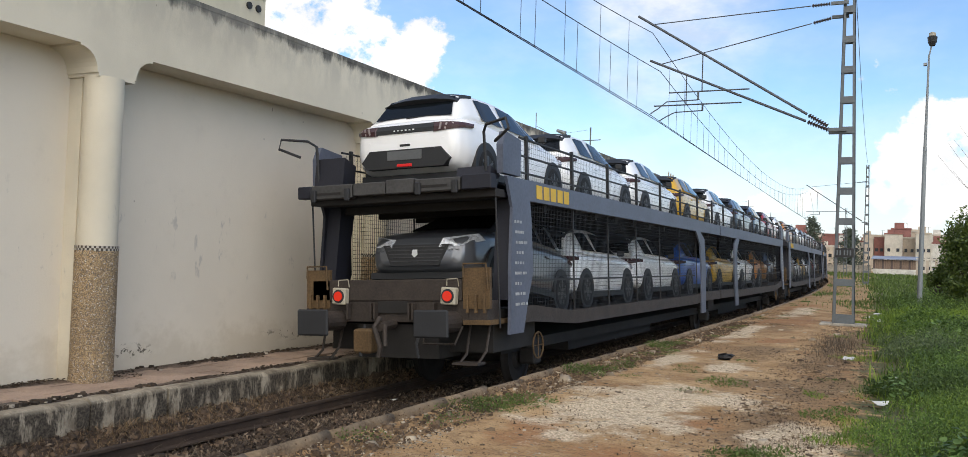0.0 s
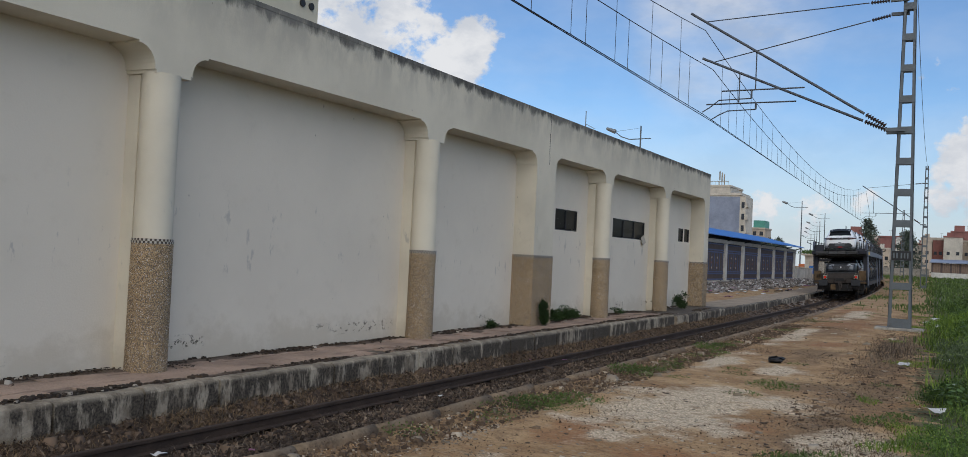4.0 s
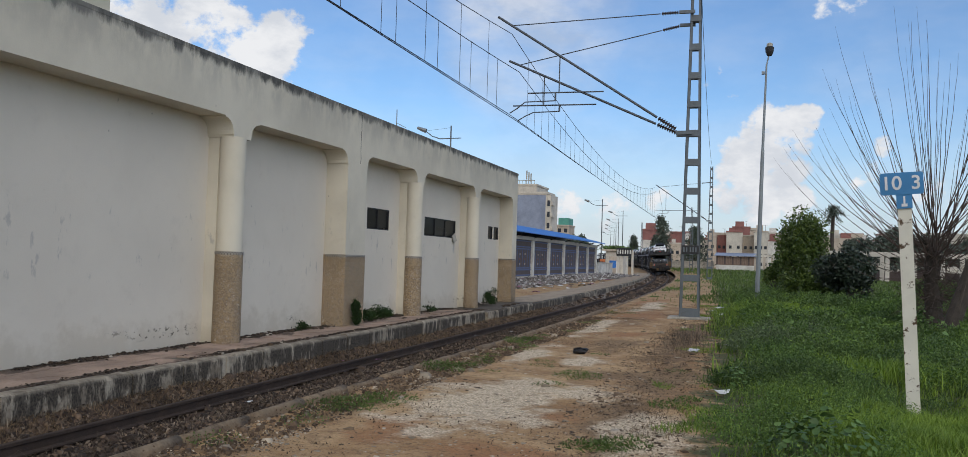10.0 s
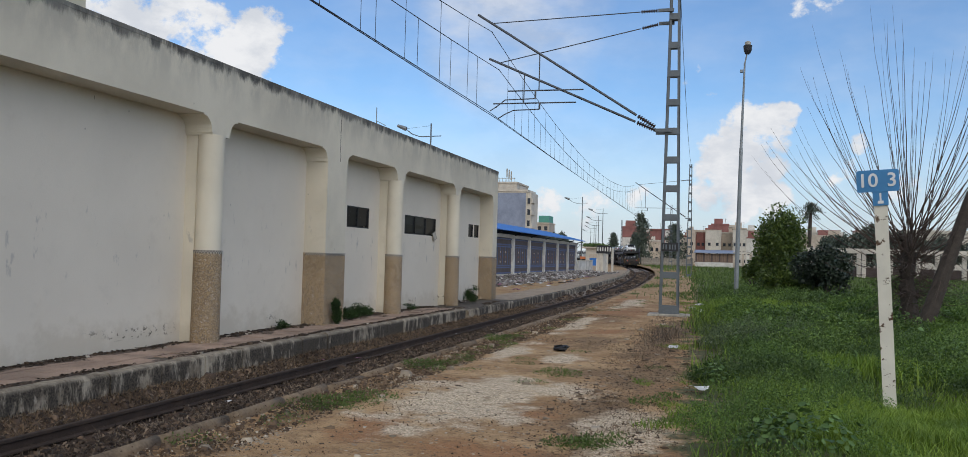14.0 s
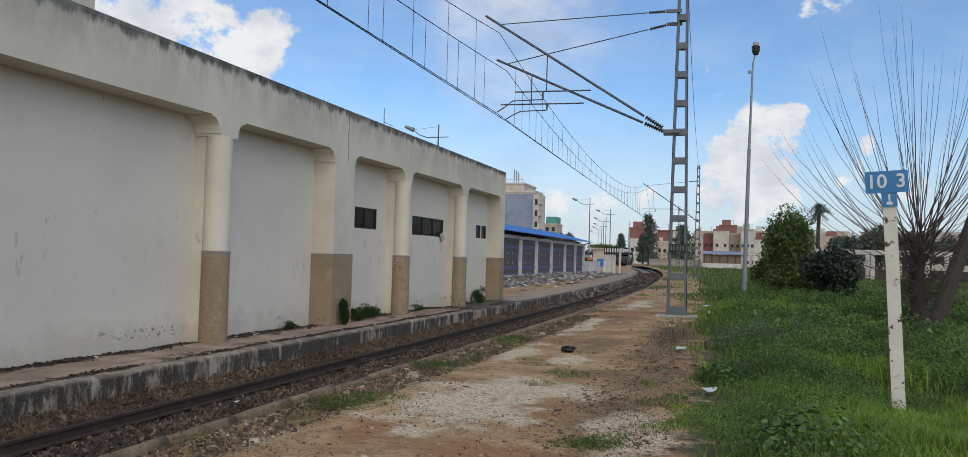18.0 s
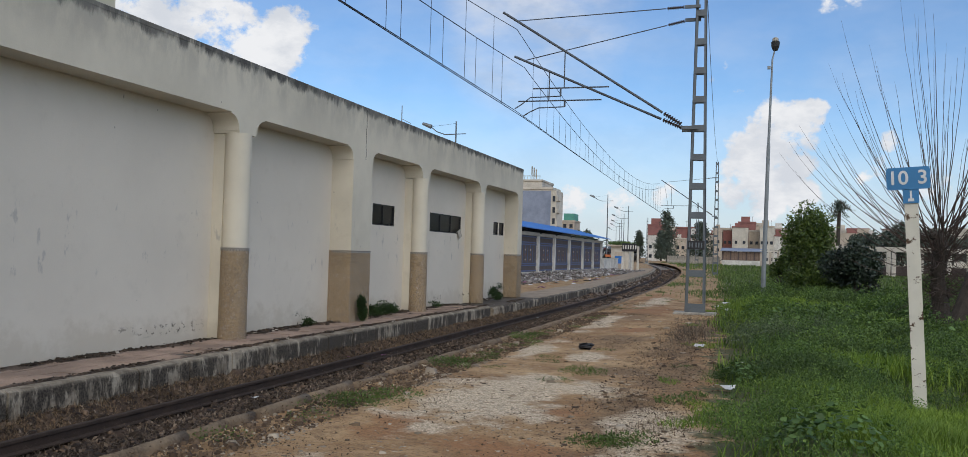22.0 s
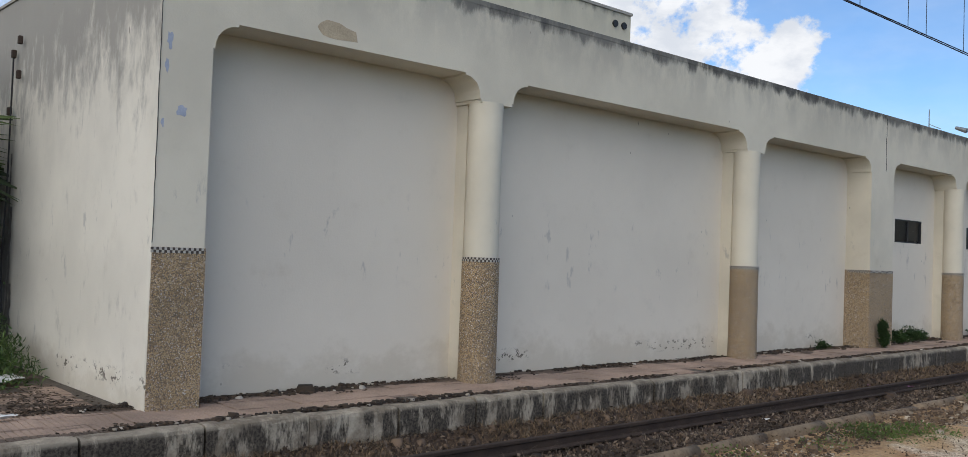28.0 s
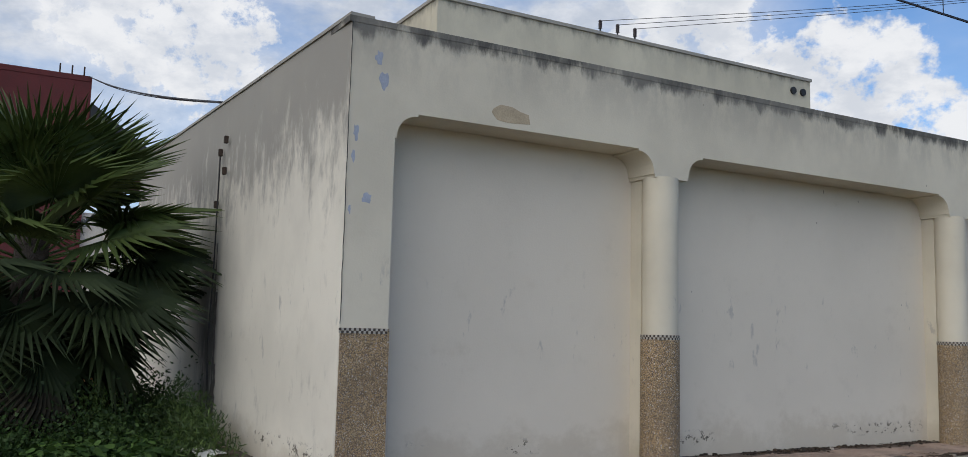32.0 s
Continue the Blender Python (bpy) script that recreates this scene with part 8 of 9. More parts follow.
def grid_mesh(bm, x, y0, y1, z0, z1, step, w):
    """Wire mesh panel of thin strips in the plane x."""
    n = int((y1 - y0) / step)
    for i in range(n + 1):
        y = y0 + (y1 - y0) * i / n
        v = [bm.verts.new(c) for c in ((x, y - w * 2.2, z0), (x, y + w * 2.2, z0), (x, y + w * 2.2, z1), (x, y - w * 2.2, z1))]
        bm.faces.new(v)
    m = int((z1 - z0) / step)
    for j in range(m + 1):
        z = z0 + (z1 - z0) * j / m
        v = [bm.verts.new(c) for c in ((x, y0, z - w), (x, y1, z - w), (x, y1, z + w), (x, y0, z + w))]
        bm.faces.new(v)


def wheelset(root, y):
    ws = new("wheelset")
    ws.parent = root
    ws.matrix_basis = pose(0, y, 0.40)
    for s in (-1, 1):
        bm = bmesh.new()
        prof = [(0.0, 0.12), (0.16, 0.12), (0.20, 0.07), (0.33, 0.07), (0.34, 0.10), (0.40, 0.10), (0.405, 0.04), (0.43, 0.0), (0.41, -0.03), (0.33, -0.03), (0.20, 0.0), (0.0, 0.0)]
        n = 24
        rings = [[bm.verts.new((s * (0.70 + w), r * math.cos(6.28318 * i / n), r * math.sin(6.28318 * i / n))) for i in range(n)] for r, w in prof[1:-1]]
        for a, b in zip(rings, rings[1:]):
            for i in range(n):
                bm.faces.new((a[i], a[(i + 1) % n], b[(i + 1) % n], b[i]))
        bm.faces.new(rings[0])
        bm.faces.new(rings[-1])
        part("wheel", bm, M_UNDER, ws)
        bm = bmesh.new()
        box(bm, s * 0.98 - 0.13, s * 0.98 + 0.13, -0.14, 0.14, -0.10, 0.16)
        part("axle_box", bm, M_UNDER, ws, bevel=0.03)
        bm = bmesh.new()
        for k in range(5):
            L = 0.62 - 0.1 * k
            box(bm, s * 0.98 - 0.05, s * 0.98 + 0.05, -L, L, 0.18 + 0.022 * k, 0.20 + 0.022 * k)
        part("leaf_spring", bm, M_UNDER, ws)
    bm = bmesh.new()
    tube(bm, (-0.7, 0, 0), (0.7, 0, 0), 0.08, n=10)
    part("axle", bm, M_UNDER, ws)


def unit(flip, tail):
    """Half of an articulated two-deck car carrier. flip: its coupling end looks forward. tail: the last one, with lamps."""
    root = thing("car_carrier_wagon", "dark blue two-deck car-carrier wagon with mesh sides and rusty buffer beam" if tail else "dark blue two-deck car-carrier wagon with mesh sides", "wagon", group="wagons of the car train")

    def Y(y):
        return UNIT - y if flip else y

    def bx(bm, x0, x1, y0, y1, z0, z1):
        a, b = sorted((Y(y0), Y(y1)))
        box(bm, x0, x1, a, b, z0, z1)

    def pr(bm, outline, a, b):
        prism(bm, [(Y(u), w) for u, w in outline], a, b, "x")

    for s in (-1, 1):
        # coupling-end pillar plate, dog-legged
        bm = bmesh.new()
        pr(bm, [(0.98, 0.86), (1.42, 0.86), (1.60, 1.30), (1.78, 1.66), (1.75, 2.40), (1.70, 2.66), (1.70, 2.90), (0.95, 2.90), (1.12, 2.5), (1.02, 1.66), (1.02, 1.3)], s * 1.46, s * 1.50)
        part("end_pillar", bm, M_WBLUE if s > 0 else M_WDARK, root)
        bm = bmesh.new()
        pr(bm, [(1.0, 1.3), (1.25, 1.3), (1.55, 2.62), (1.2, 2.62)], s * 1.24, s * 1.455)
        part("pillar_core", bm, M_WDARK, root)
        bm = bmesh.new()
        pr(bm, [(0.86, 2.93), (1.42, 2.93), (1.46, 3.42), (0.96, 3.48), (0.86, 3.3)], s * 1.40, s * 1.49)
        part("end_shield", bm, M_WBLUE, root)
        # side beam of the upper deck
        bm = bmesh.new()
        pr(bm, [(1.70, 2.905), (1.70, 2.62), (UNIT - 0.05, 2.62), (UNIT - 0.05, 2.88), (12, 2.905)], s * 1.43, s * 1.495)
        part("side_beam", bm, M_WBLUE, root)
        # sill of the lower deck, swan-necked over the axle
        bm = bmesh.new()
        pr(bm, [(1.4, 1.20), (1.9, 1.20), (3.4, 1.07), (11.9, 1.07), (13.2, 1.12), (UNIT - 0.05, 1.12), (UNIT - 0.05, 0.90), (13.3, 0.90), (12.1, 0.86), (3.6, 0.86), (1.9, 0.98), (1.4, 0.98)], s * 1.34, s * 1.46)
        part("sill", bm, M_WSTEEL, root)
        # post near the articulation
        bm = bmesh.new()
        pr(bm, [(12.05, 2.63), (12.5, 2.63), (13.0, 2.45), (13.1, 1.6), (12.95, 0.62), (12.5, 0.62), (12.62, 1.6), (12.5, 2.3)], s * 1.465, s * 1.505)
        part("side_post", bm, M_WBLUE, root)
        # mesh sides
        bm = bmesh.new()
        lo, hi = sorted((Y(1.75), Y(12.2)))
        grid_mesh(bm, s * 1.42, lo, hi, 1.06, 2.62, 0.060, 0.0026)
        part("side_mesh", bm, M_MESH, root, "black wire mesh side")
        bm = bmesh.new()
        lo, hi = sorted((Y(12.9), Y(15.0)))
        grid_mesh(bm, s * 1.42, lo, hi, 1.05, 2.62, 0.075, 0.0036)
        part("side_mesh", bm, M_MESH, root, "black wire mesh side")
        for k in range(6):
            bm = bmesh.new()
            y = Y(3.6 + 1.75 * k)
            box(bm, s * 1.425 - 0.01, s * 1.425 + 0.01, y - 0.012, y + 0.012, 1.06, 2.62)
            part("mesh_stanchion", bm, M_DARK, root)
        bm = bmesh.new()
        bx(bm, s * 1.425 - 0.012, s * 1.425 + 0.012, 1.8, 12.1, 1.53, 1.56)
        part("mesh_rail", bm, M_DARK, root)
        # rail of the upper deck
        for k in range(8):
            bm = bmesh.new()
            y = Y(1.75 + 1.8 * k)
            box(bm, s * 1.44 - 0.02, s * 1.44 + 0.02, y - 0.03, y + 0.03, 2.91, 3.52)
            part("rail_post", bm, M_DARK, root)
        for z in (2.99, 3.22, 3.46):
            bm = bmesh.new()
            bx(bm, s * 1.44 - 0.012, s * 1.44 + 0.012, 1.5, UNIT - 0.1, z, z + 0.024)
            part("hand_rail", bm, M_DARK, root)
        bm = bmesh.new()
        lo, hi = sorted((Y(1.6), Y(UNIT - 0.2)))
        grid_mesh(bm, s * 1.425, lo, hi, 2.93, 3.46, 0.075, 0.0018)
        part("rail_mesh", bm, M_MESH, root, "black wire mesh guard")
    # upper deck: wheel troughs and cross ribs
    bm = bmesh.new()
    bx(bm, -1.42, 1.42, 0.95, UNIT - 0.06, 2.63, 2.70)
    for s in (-1, 1):
        bx(bm, s * 0.72 - 0.28, s * 0.72 + 0.28, 0.7, UNIT - 0.06, 2.702, 2.76)
    part("upper_deck", bm, M_WDARK, root)
    bm = bmesh.new()
    for k in range(12):
        bx(bm, -1.40, 1.40, 1.3 + 1.15 * k, 1.42 + 1.15 * k, 2.52, 2.628)
    part("deck_rib", bm, M_UNDER, root)
    bm = bmesh.new()
    pr(bm, [(0.9, 1.18), (1.9, 1.18), (3.6, 1.02), (12.0, 1.02), (13.2, 1.05), (UNIT - 0.06, 1.05), (UNIT - 0.06, 0.95), (13.2, 0.95), (12.0, 0.88), (3.6, 0.88), (1.9, 1.08), (0.9, 1.08)], -1.33, 1.33)
    part("lower_deck", bm, M_UNDER, root)
    bm = bmesh.new()
    bx(bm, -0.9, 0.9, 2.0, UNIT - 0.3, 0.50, 0.66)
    bx(bm, -0.6, 0.6, 5.5, 11.0, 0.28, 0.5)
    part("underframe", bm, M_UNDER, root)
    wheelset(root, Y(2.85))
    if not flip:
        wheelset(root, UNIT - 0.02)
        bm = bmesh.new()
        bx(bm, -1.2, 1.2, UNIT - 0.4, UNIT + 0.3, 0.62, 0.95)
        part("articulation", bm, M_UNDER, root)
    # buffer beam end
    bm = bmesh.new()
    bx(bm, -1.42, 1.35, 0.62, 0.98, 1.02, 1.30)
    bx(bm, -1.30, 1.0, 0.60, 0.66, 1.30, 1.58)
    part("headstock", bm, M_WSTEEL, root, "brown steel buffer beam", bevel=0.008)
    bm = bmesh.new()
    bx(bm, -0.24, 0.22, 0.588, 0.598, 1.14, 1.30)
    part("coupling_recess", bm, M_UNDER, root, "dark recess over the coupling")
    for u in (-0.33, -0.27, 0.25, 0.31, -0.70, 0.62):
        bm = bmesh.new()
        bx(bm, u, u + 0.03, 0.52, 0.598, 1.06, 1.27)
        part("gusset", bm, M_WSTEEL, root)
    bm = bmesh.new()
    bx(bm, -0.62, 0.62, 0.70, 1.30, 0.55, 0.99)
    bx(bm, -1.25, 1.25, 1.0, 2.4, 0.62, 0.98)
    part("draw_box", bm, M_UNDER, root)
    bm = bmesh.new()
    bx(bm, -0.52, -0.24, 0.40, 0.60, 0.62, 0.94)
    part("valve_box", bm, M_WRUST, root, "rusty brake valve box", bevel=0.03)
    for s in (-1, 1):
        b = new("buffer")
        b.parent = root
        bm = bmesh.new()
        tube(bm, (s * 0.875, Y(0.60), 1.04), (s * 0.875, Y(0.22), 1.04), 0.14, 0.12, 14)
        tube(bm, (s * 0.875, Y(0.22), 1.04), (s * 0.875, Y(0.05), 1.04), 0.085, 0.085, 12)
        part("housing", bm, M_WSTEEL, b)
        bm = bmesh.new()
        lo, hi = sorted((Y(0.0), Y(0.05)))
        box(bm, s * 0.875 - 0.24, s * 0.875 + 0.24, lo, hi, 0.87, 1.21)
        part("head", bm, M_BUFFER, b, bevel=0.02)
        bm = bmesh.new()
        x0, x1 = sorted((s * 1.02, s * 1.40))
        bx(bm, x0, x1, 0.60, 0.66, 1.20, 1.72)
        bx(bm, x0, x1, 0.60, 1.4, 1.0, 1.06)
        for dx in (0.06, 0.18, 0.30):
            bx(bm, x0 + dx, x0 + dx + 0.03, 0.56, 0.60, 1.15, 1.38)
        part("corner_bracket", bm, M_WRUST, root, "rusty ochre corner bracket")
        bm = bmesh.new()
        pts = [Vector((x0 + 0.02, Y(0.58), 1.60)), Vector((x0 + 0.02, Y(0.58), 1.77)), Vector((x1 - 0.04, Y(0.58), 1.77)), Vector((x1 - 0.02, Y(0.58), 1.45))]
        polytube(bm, pts, 0.013, 6)
        part("grab_rail", bm, M_WRUST, root, "thin rusty grab rail")
        # foot step and its hangers
        bm = bmesh.new()
        xs = s * 1.12
        polytube(bm, [Vector((xs - 0.12, Y(0.85), 1.0)), Vector((xs - 0.13, Y(0.75), 0.62)), Vector((xs - 0.16, Y(0.62), 0.52))], 0.018, 6)
        polytube(bm, [Vector((xs + 0.16, Y(0.85), 1.0)), Vector((xs + 0.16, Y(0.72), 0.66)), Vector((xs + 0.10, Y(0.62), 0.52))], 0.018, 6)
        bx(bm, xs - 0.22, xs + 0.14, 0.52, 0.74, 0.50, 0.53)
        part("foot_step", bm, M_WSTEEL, root)
        # upper end loop rail and shield
        bm = bmesh.new()
        xo = s * 1.30
        polytube(bm, [Vector((xo, Y(0.75), 2.95)), Vector((xo, Y(0.7), 3.45)), Vector((xo + s * 0.08, Y(0.6), 3.52)), Vector((xo + s * 0.42, Y(0.45), 3.55)), Vector((xo + s * 0.46, Y(0.45), 3.42)), Vector((xo + s * 0.2, Y(0.6), 3.30))], 0.02, 6)
        part("loop_rail", bm, M_DARK, root, "bent black loop rail")
        bm = bmesh.new()
        x0, x1 = sorted((s * 0.88, s * 1.36))
        top = 3.28 if s < 0 else 3.02
        pr(bm, [(0.72, 2.87), (1.0, 2.87), (1.05, top - 0.1), (0.78, top)], x0, x1)
        part("wheel_guard", bm, M_WDARK, root)
        bm = bmesh.new()
        tube(bm, (s * 1.42, Y(0.85), 0.95), (s * 1.42, Y(0.75), 2.9), 0.012, n=6)
        part("brake_rod", bm, M_DARK, root)
    # lip of the upper deck with its flap plates
    for k, (a, b, z) in enumerate(((-1.52, -1.30, 2.80), (-1.29, -0.62, 2.78), (-0.60, -0.10, 2.80), (-0.08, 0.34, 2.80), (0.36, 1.02, 2.80), (1.04, 1.46, 2.80))):
        bm = bmesh.new()
        bx(bm, a, b, 0.55, 0.72, z - 0.09, z + 0.08 + 0.02 * (k % 2))
        flap = part("deck_flap", bm, M_WDARK if k in (0, 5) else M_FLAP, root, bevel=0.012)
        if k in (1, 4):
            bm = bmesh.new()
            bx(bm, a + 0.10, b - 0.18, 0.542, 0.549, z - 0.035, z - 0.005)
            part("slot", bm, M_UNDER, flap, "dark slot in the flap")
            for u in (a + 0.02, b - 0.10):
                bm = bmesh.new()
                bx(bm, u, u + 0.08, 0.50, 0.55, z - 0.13, z + 0.04)
                part("hinge_cheek", bm, M_BUFFER, flap, bevel=0.012)
    bm = bmesh.new()
    bx(bm, -1.40, 1.45, 0.70, 0.98, 2.62, 2.72)
    part("deck_end_beam", bm, M_UNDER, root)
    # drawgear
    bm = bmesh.new()
    tube(bm, (0, Y(0.6), 1.0), (0, Y(0.25), 0.98), 0.06, n=8)
    polytube(bm, [Vector((0, Y(0.27), 1.10)), Vector((-0.05, Y(0.2), 0.98)), Vector((0.03, Y(0.22), 0.72)), Vector((0.0, Y(0.22), 0.60))], 0.035, 8)
    polytube(bm, [Vector((0.08, Y(0.25), 1.02)), Vector((0.1, Y(0.22), 0.74))], 0.03, 8)
    part("screw_coupling", bm, M_WSTEEL, root, "hanging screw coupling")
    for x in (-0.45, 0.42):
        bm = bmesh.new()
        polytube(bm, [Vector((x, Y(0.6), 0.98)), Vector((x, Y(0.45), 0.75)), Vector((x + 0.05, Y(0.42), 0.58))], 0.022, 6)
        part("air_hose", bm, M_DARK, root, "hanging black air hose")
    bm = bmesh.new()
    polytube(bm, [Vector((0.45, Y(0.62), 0.98)), Vector((0.5, Y(0.5), 0.76)), Vector((0.95, Y(0.5), 0.76)), Vector((1.0, Y(0.62), 0.98))], 0.016, 6)
    part("shunter_rail", bm, M_WSTEEL, root)
    # hand-brake wheel
    bm = bmesh.new()
    yc = Y(2.35)
    pts = [Vector((1.32, yc + 0.19 * math.cos(a * 0.5236), 0.62 + 0.19 * math.sin(a * 0.5236))) for a in range(13)]
    polytube(bm, pts, 0.013, 6)
    for a in range(4):
        tube(bm, (1.32, yc, 0.62), pts[a * 3], 0.008, n=5)
    part("brake_wheel", bm, M_WRUST, root, "ochre hand-brake wheel")
    # stencilled marks on the pillar and the maker's lettering as plain bars
    rnd = random.Random(5)
    for k in range(9):
        bm = bmesh.new()
        z = 2.30 - k * 0.135
        n = 3 + k % 3
        for i in range(n):
            y0 = 1.16 + 0.02 * (k < 4) * k + i * 0.085
            a, b = sorted((Y(y0), Y(y0 + rnd.uniform(0.03, 0.075))))
            box(bm, 1.502, 1.505, a, b, z, z + 0.036)
        part("stencil_line", bm, M_MARK, root, "line of white stencilled marks")
    if not flip:
        for i in range(5):
            bm = bmesh.new()
            y0 = 1.95 + 0.27 * i
            a, b = sorted((Y(y0), Y(y0 + 0.21)))
            box(bm, 1.497, 1.501, a, b, 2.67, 2.86)
            part("yellow_bar", bm, M_YELLOW, root)
    if tail:
        for x in (-0.83, 0.83):
            lamp = new("tail_lamp")
            lamp.parent = root
            lamp["label"] = "cream tail lamp box with a red lens"
            lamp.matrix_basis = pose(x + 0.02, 0.50, 1.235, 0, 4, 0)
            bm = bmesh.new()
            box(bm, -0.105, 0.105, -0.01, 0.10, 0.02, 0.24)
            part("lamp_box", bm, M_LAMPBOX, lamp, bevel=0.015)
            bm = bmesh.new()
            tube(bm, (0, -0.005, 0.13), (0, -0.03, 0.13), 0.068, 0.064, 20)
            part("lens", bm, M_LAMPRED, lamp, "red round lens")
            bm = bmesh.new()
            tube(bm, (0, -0.011, 0.13), (0, -0.018, 0.13), 0.092, 0.086, 20)
            part("lens_ring", bm, M_DARK, lamp, "black ring round the lens")
            bm = bmesh.new()
            polytube(bm, [Vector((-0.05, 0.05, 0.26)), Vector((-0.05, 0.05, 0.34)), Vector((0.1, 0.05, 0.36)), Vector((0.1, 0.09, 0.26))], 0.008, 5)
            part("hook", bm, M_LAMPBOX, lamp)
    return root


# ---- the cars it carries ----
def paint(name, color, metal=0.0, rough=0.28):
    m, N, L, b = fresh(name, rough, metal)
    n = tex(N, L, scale=3, detail=4)
    L.new(blend(N, L, n.outputs["Fac"], tuple(c * 0.92 for c in color), tuple(min(1, c * 1.06) for c in color)), b.inputs["Base Color"])
    b.inputs["Coat Weight"].default_value, b.inputs["Coat Roughness"].default_value = 0.7, 0.06
    return m


PAINTS = {"white": paint("white_car_paint", (0.90, 0.905, 0.91)), "grey": paint("dark_grey_car_paint", (0.07, 0.075, 0.085), 0.5), "silver": paint("silver_car_paint", (0.34, 0.35, 0.37), 0.6), "graphite": paint("graphite_car_paint", (0.15, 0.16, 0.18), 0.5, 0.32),
          "yellow": paint("yellow_car_paint", (0.66, 0.38, 0.03)), "blue": paint("blue_car_paint", (0.02, 0.10, 0.42)), "navy": paint("navy_car_paint", (0.025, 0.04, 0.075)), "red": paint("red_car_paint", (0.26, 0.02, 0.025)), "orange": paint("orange_car_paint", (0.5, 0.2, 0.03))}
M_TYRE = mat("tyre_rubber", (0.015, 0.015, 0.016), 0.85, var=0.2)
M_TRIM = mat("black_car_trim", (0.018, 0.019, 0.021), 0.55, var=0.15)
M_RIM = mat("dark_rim", (0.09, 0.09, 0.095), 0.4, 0.6, var=0.2)
M_LAMPC = mat("smoked_tail_light", (0.060, 0.030, 0.032), 0.25, var=0.3, scale=12)
M_CLAW = mat("pale_lamp_bar", (0.30, 0.25, 0.25), 0.3, var=0.2)
M_HEAD = mat("clear_head_light", (0.62, 0.65, 0.70), 0.2, 0.3, var=0.5, scale=22)
M_PLATEG = mat("grey_plate", (0.10, 0.105, 0.11), 0.6)
M_REDL = mat("red_fog_light", (0.7, 0.02, 0.02), 0.3)
M_CGLASS = mat("tinted_car_glass", (0.006, 0.008, 0.010), 0.08, var=0.05)
nodes_of(M_CGLASS)[2].inputs["Specular IOR Level"].default_value = 0.25

# stations along the car: y from the tail, half width, underside, shoulder
BODY = ((-0.045, 0.56, 0.50, 0.80), (-0.032, 0.67, 0.43, 0.855), (0.00, 0.745, 0.38, 0.90), (0.06, 0.80, 0.33, 0.945), (0.20, 0.85, 0.27, 0.99), (0.55, 0.870, 0.22, 1.00), (1.2, 0.875, 0.19, 0.97), (2.0, 0.870, 0.18, 0.945), (2.8, 0.872, 0.18, 0.935), (3.2, 0.870, 0.19, 0.915), (3.55, 0.852, 0.21, 0.87), (3.82, 0.80, 0.24, 0.79), (3.98, 0.70, 0.28, 0.70), (4.05, 0.58, 0.34, 0.62))
# greenhouse: y, half width at the belt, belt height, half width at the roof, roof height
CABIN = ((0.16, 0.70, 0.98, 0.66, 1.00), (0.34, 0.76, 0.985, 0.585, 1.22), (0.50, 0.79, 0.99, 0.555, 1.37), (0.95, 0.815, 0.975, 0.565, 1.425), (1.6, 0.825, 0.955, 0.57, 1.435), (2.1, 0.825, 0.945, 0.565, 1.40), (2.45, 0.82, 0.94, 0.575, 1.30), (2.85, 0.80, 0.935, 0.65, 1.10), (3.18, 0.77, 0.92, 0.74, 0.935))


def loft(bm, rings, close=True):
    V = [[bm.verts.new(c) for c in r] for r in rings]
    n = len(V[0])
    for a, b in zip(V, V[1:]):
        for i in range(n if close else n - 1):
            bm.faces.new((a[i], a[(i + 1) % n], b[(i + 1) % n], b[i]))
    if close:
        bm.faces.new(V[0][::-1])
        bm.faces.new(V[-1])


def dense(table, k=4):
    """More stations along the car, by smooth interpolation."""
    out = []
    for i in range(len(table) - 1):
        p0, p1, p2, p3 = table[max(i - 1, 0)], table[i], table[i + 1], table[min(i + 2, len(table) - 1)]
        for j in range(k):
            t = j / k
            out.append(tuple(b + 0.5 * t * (c - a + t * (2 * a - 5 * b + 4 * c - d + t * (3 * (b - c) + d - a))) if n else b + (c - b) * t for n, (a, b, c, d) in enumerate(zip(p0, p1, p2, p3))))
    return out + [table[-1]]


def rounded(ring):
    """Corners of a closed ring cut off."""
    out = []
    for a, b in zip(ring, ring[1:] + ring[:1]):
        a, b = Vector(a), Vector(b)
        out += [a.lerp(b, 0.22), a.lerp(b, 0.78)]
    return out


def at_station(table, y):
    for a, b in zip(table, table[1:]):
        if y <= b[0]:
            t = (y - a[0]) / (b[0] - a[0])
            return [p + (q - p) * t for p, q in zip(a, b)]
    return list(table[-1])


def cabin_point(y, s, side, out=0.006):
    """A point on the side of the greenhouse; s from the belt (0) to the roof (1)."""
    _, wb, zb, wr, zr = at_station(CABIN, y)
    return Vector((side * (wb + (wr - wb) * s + out), y, zb + (zr - zb) * s))


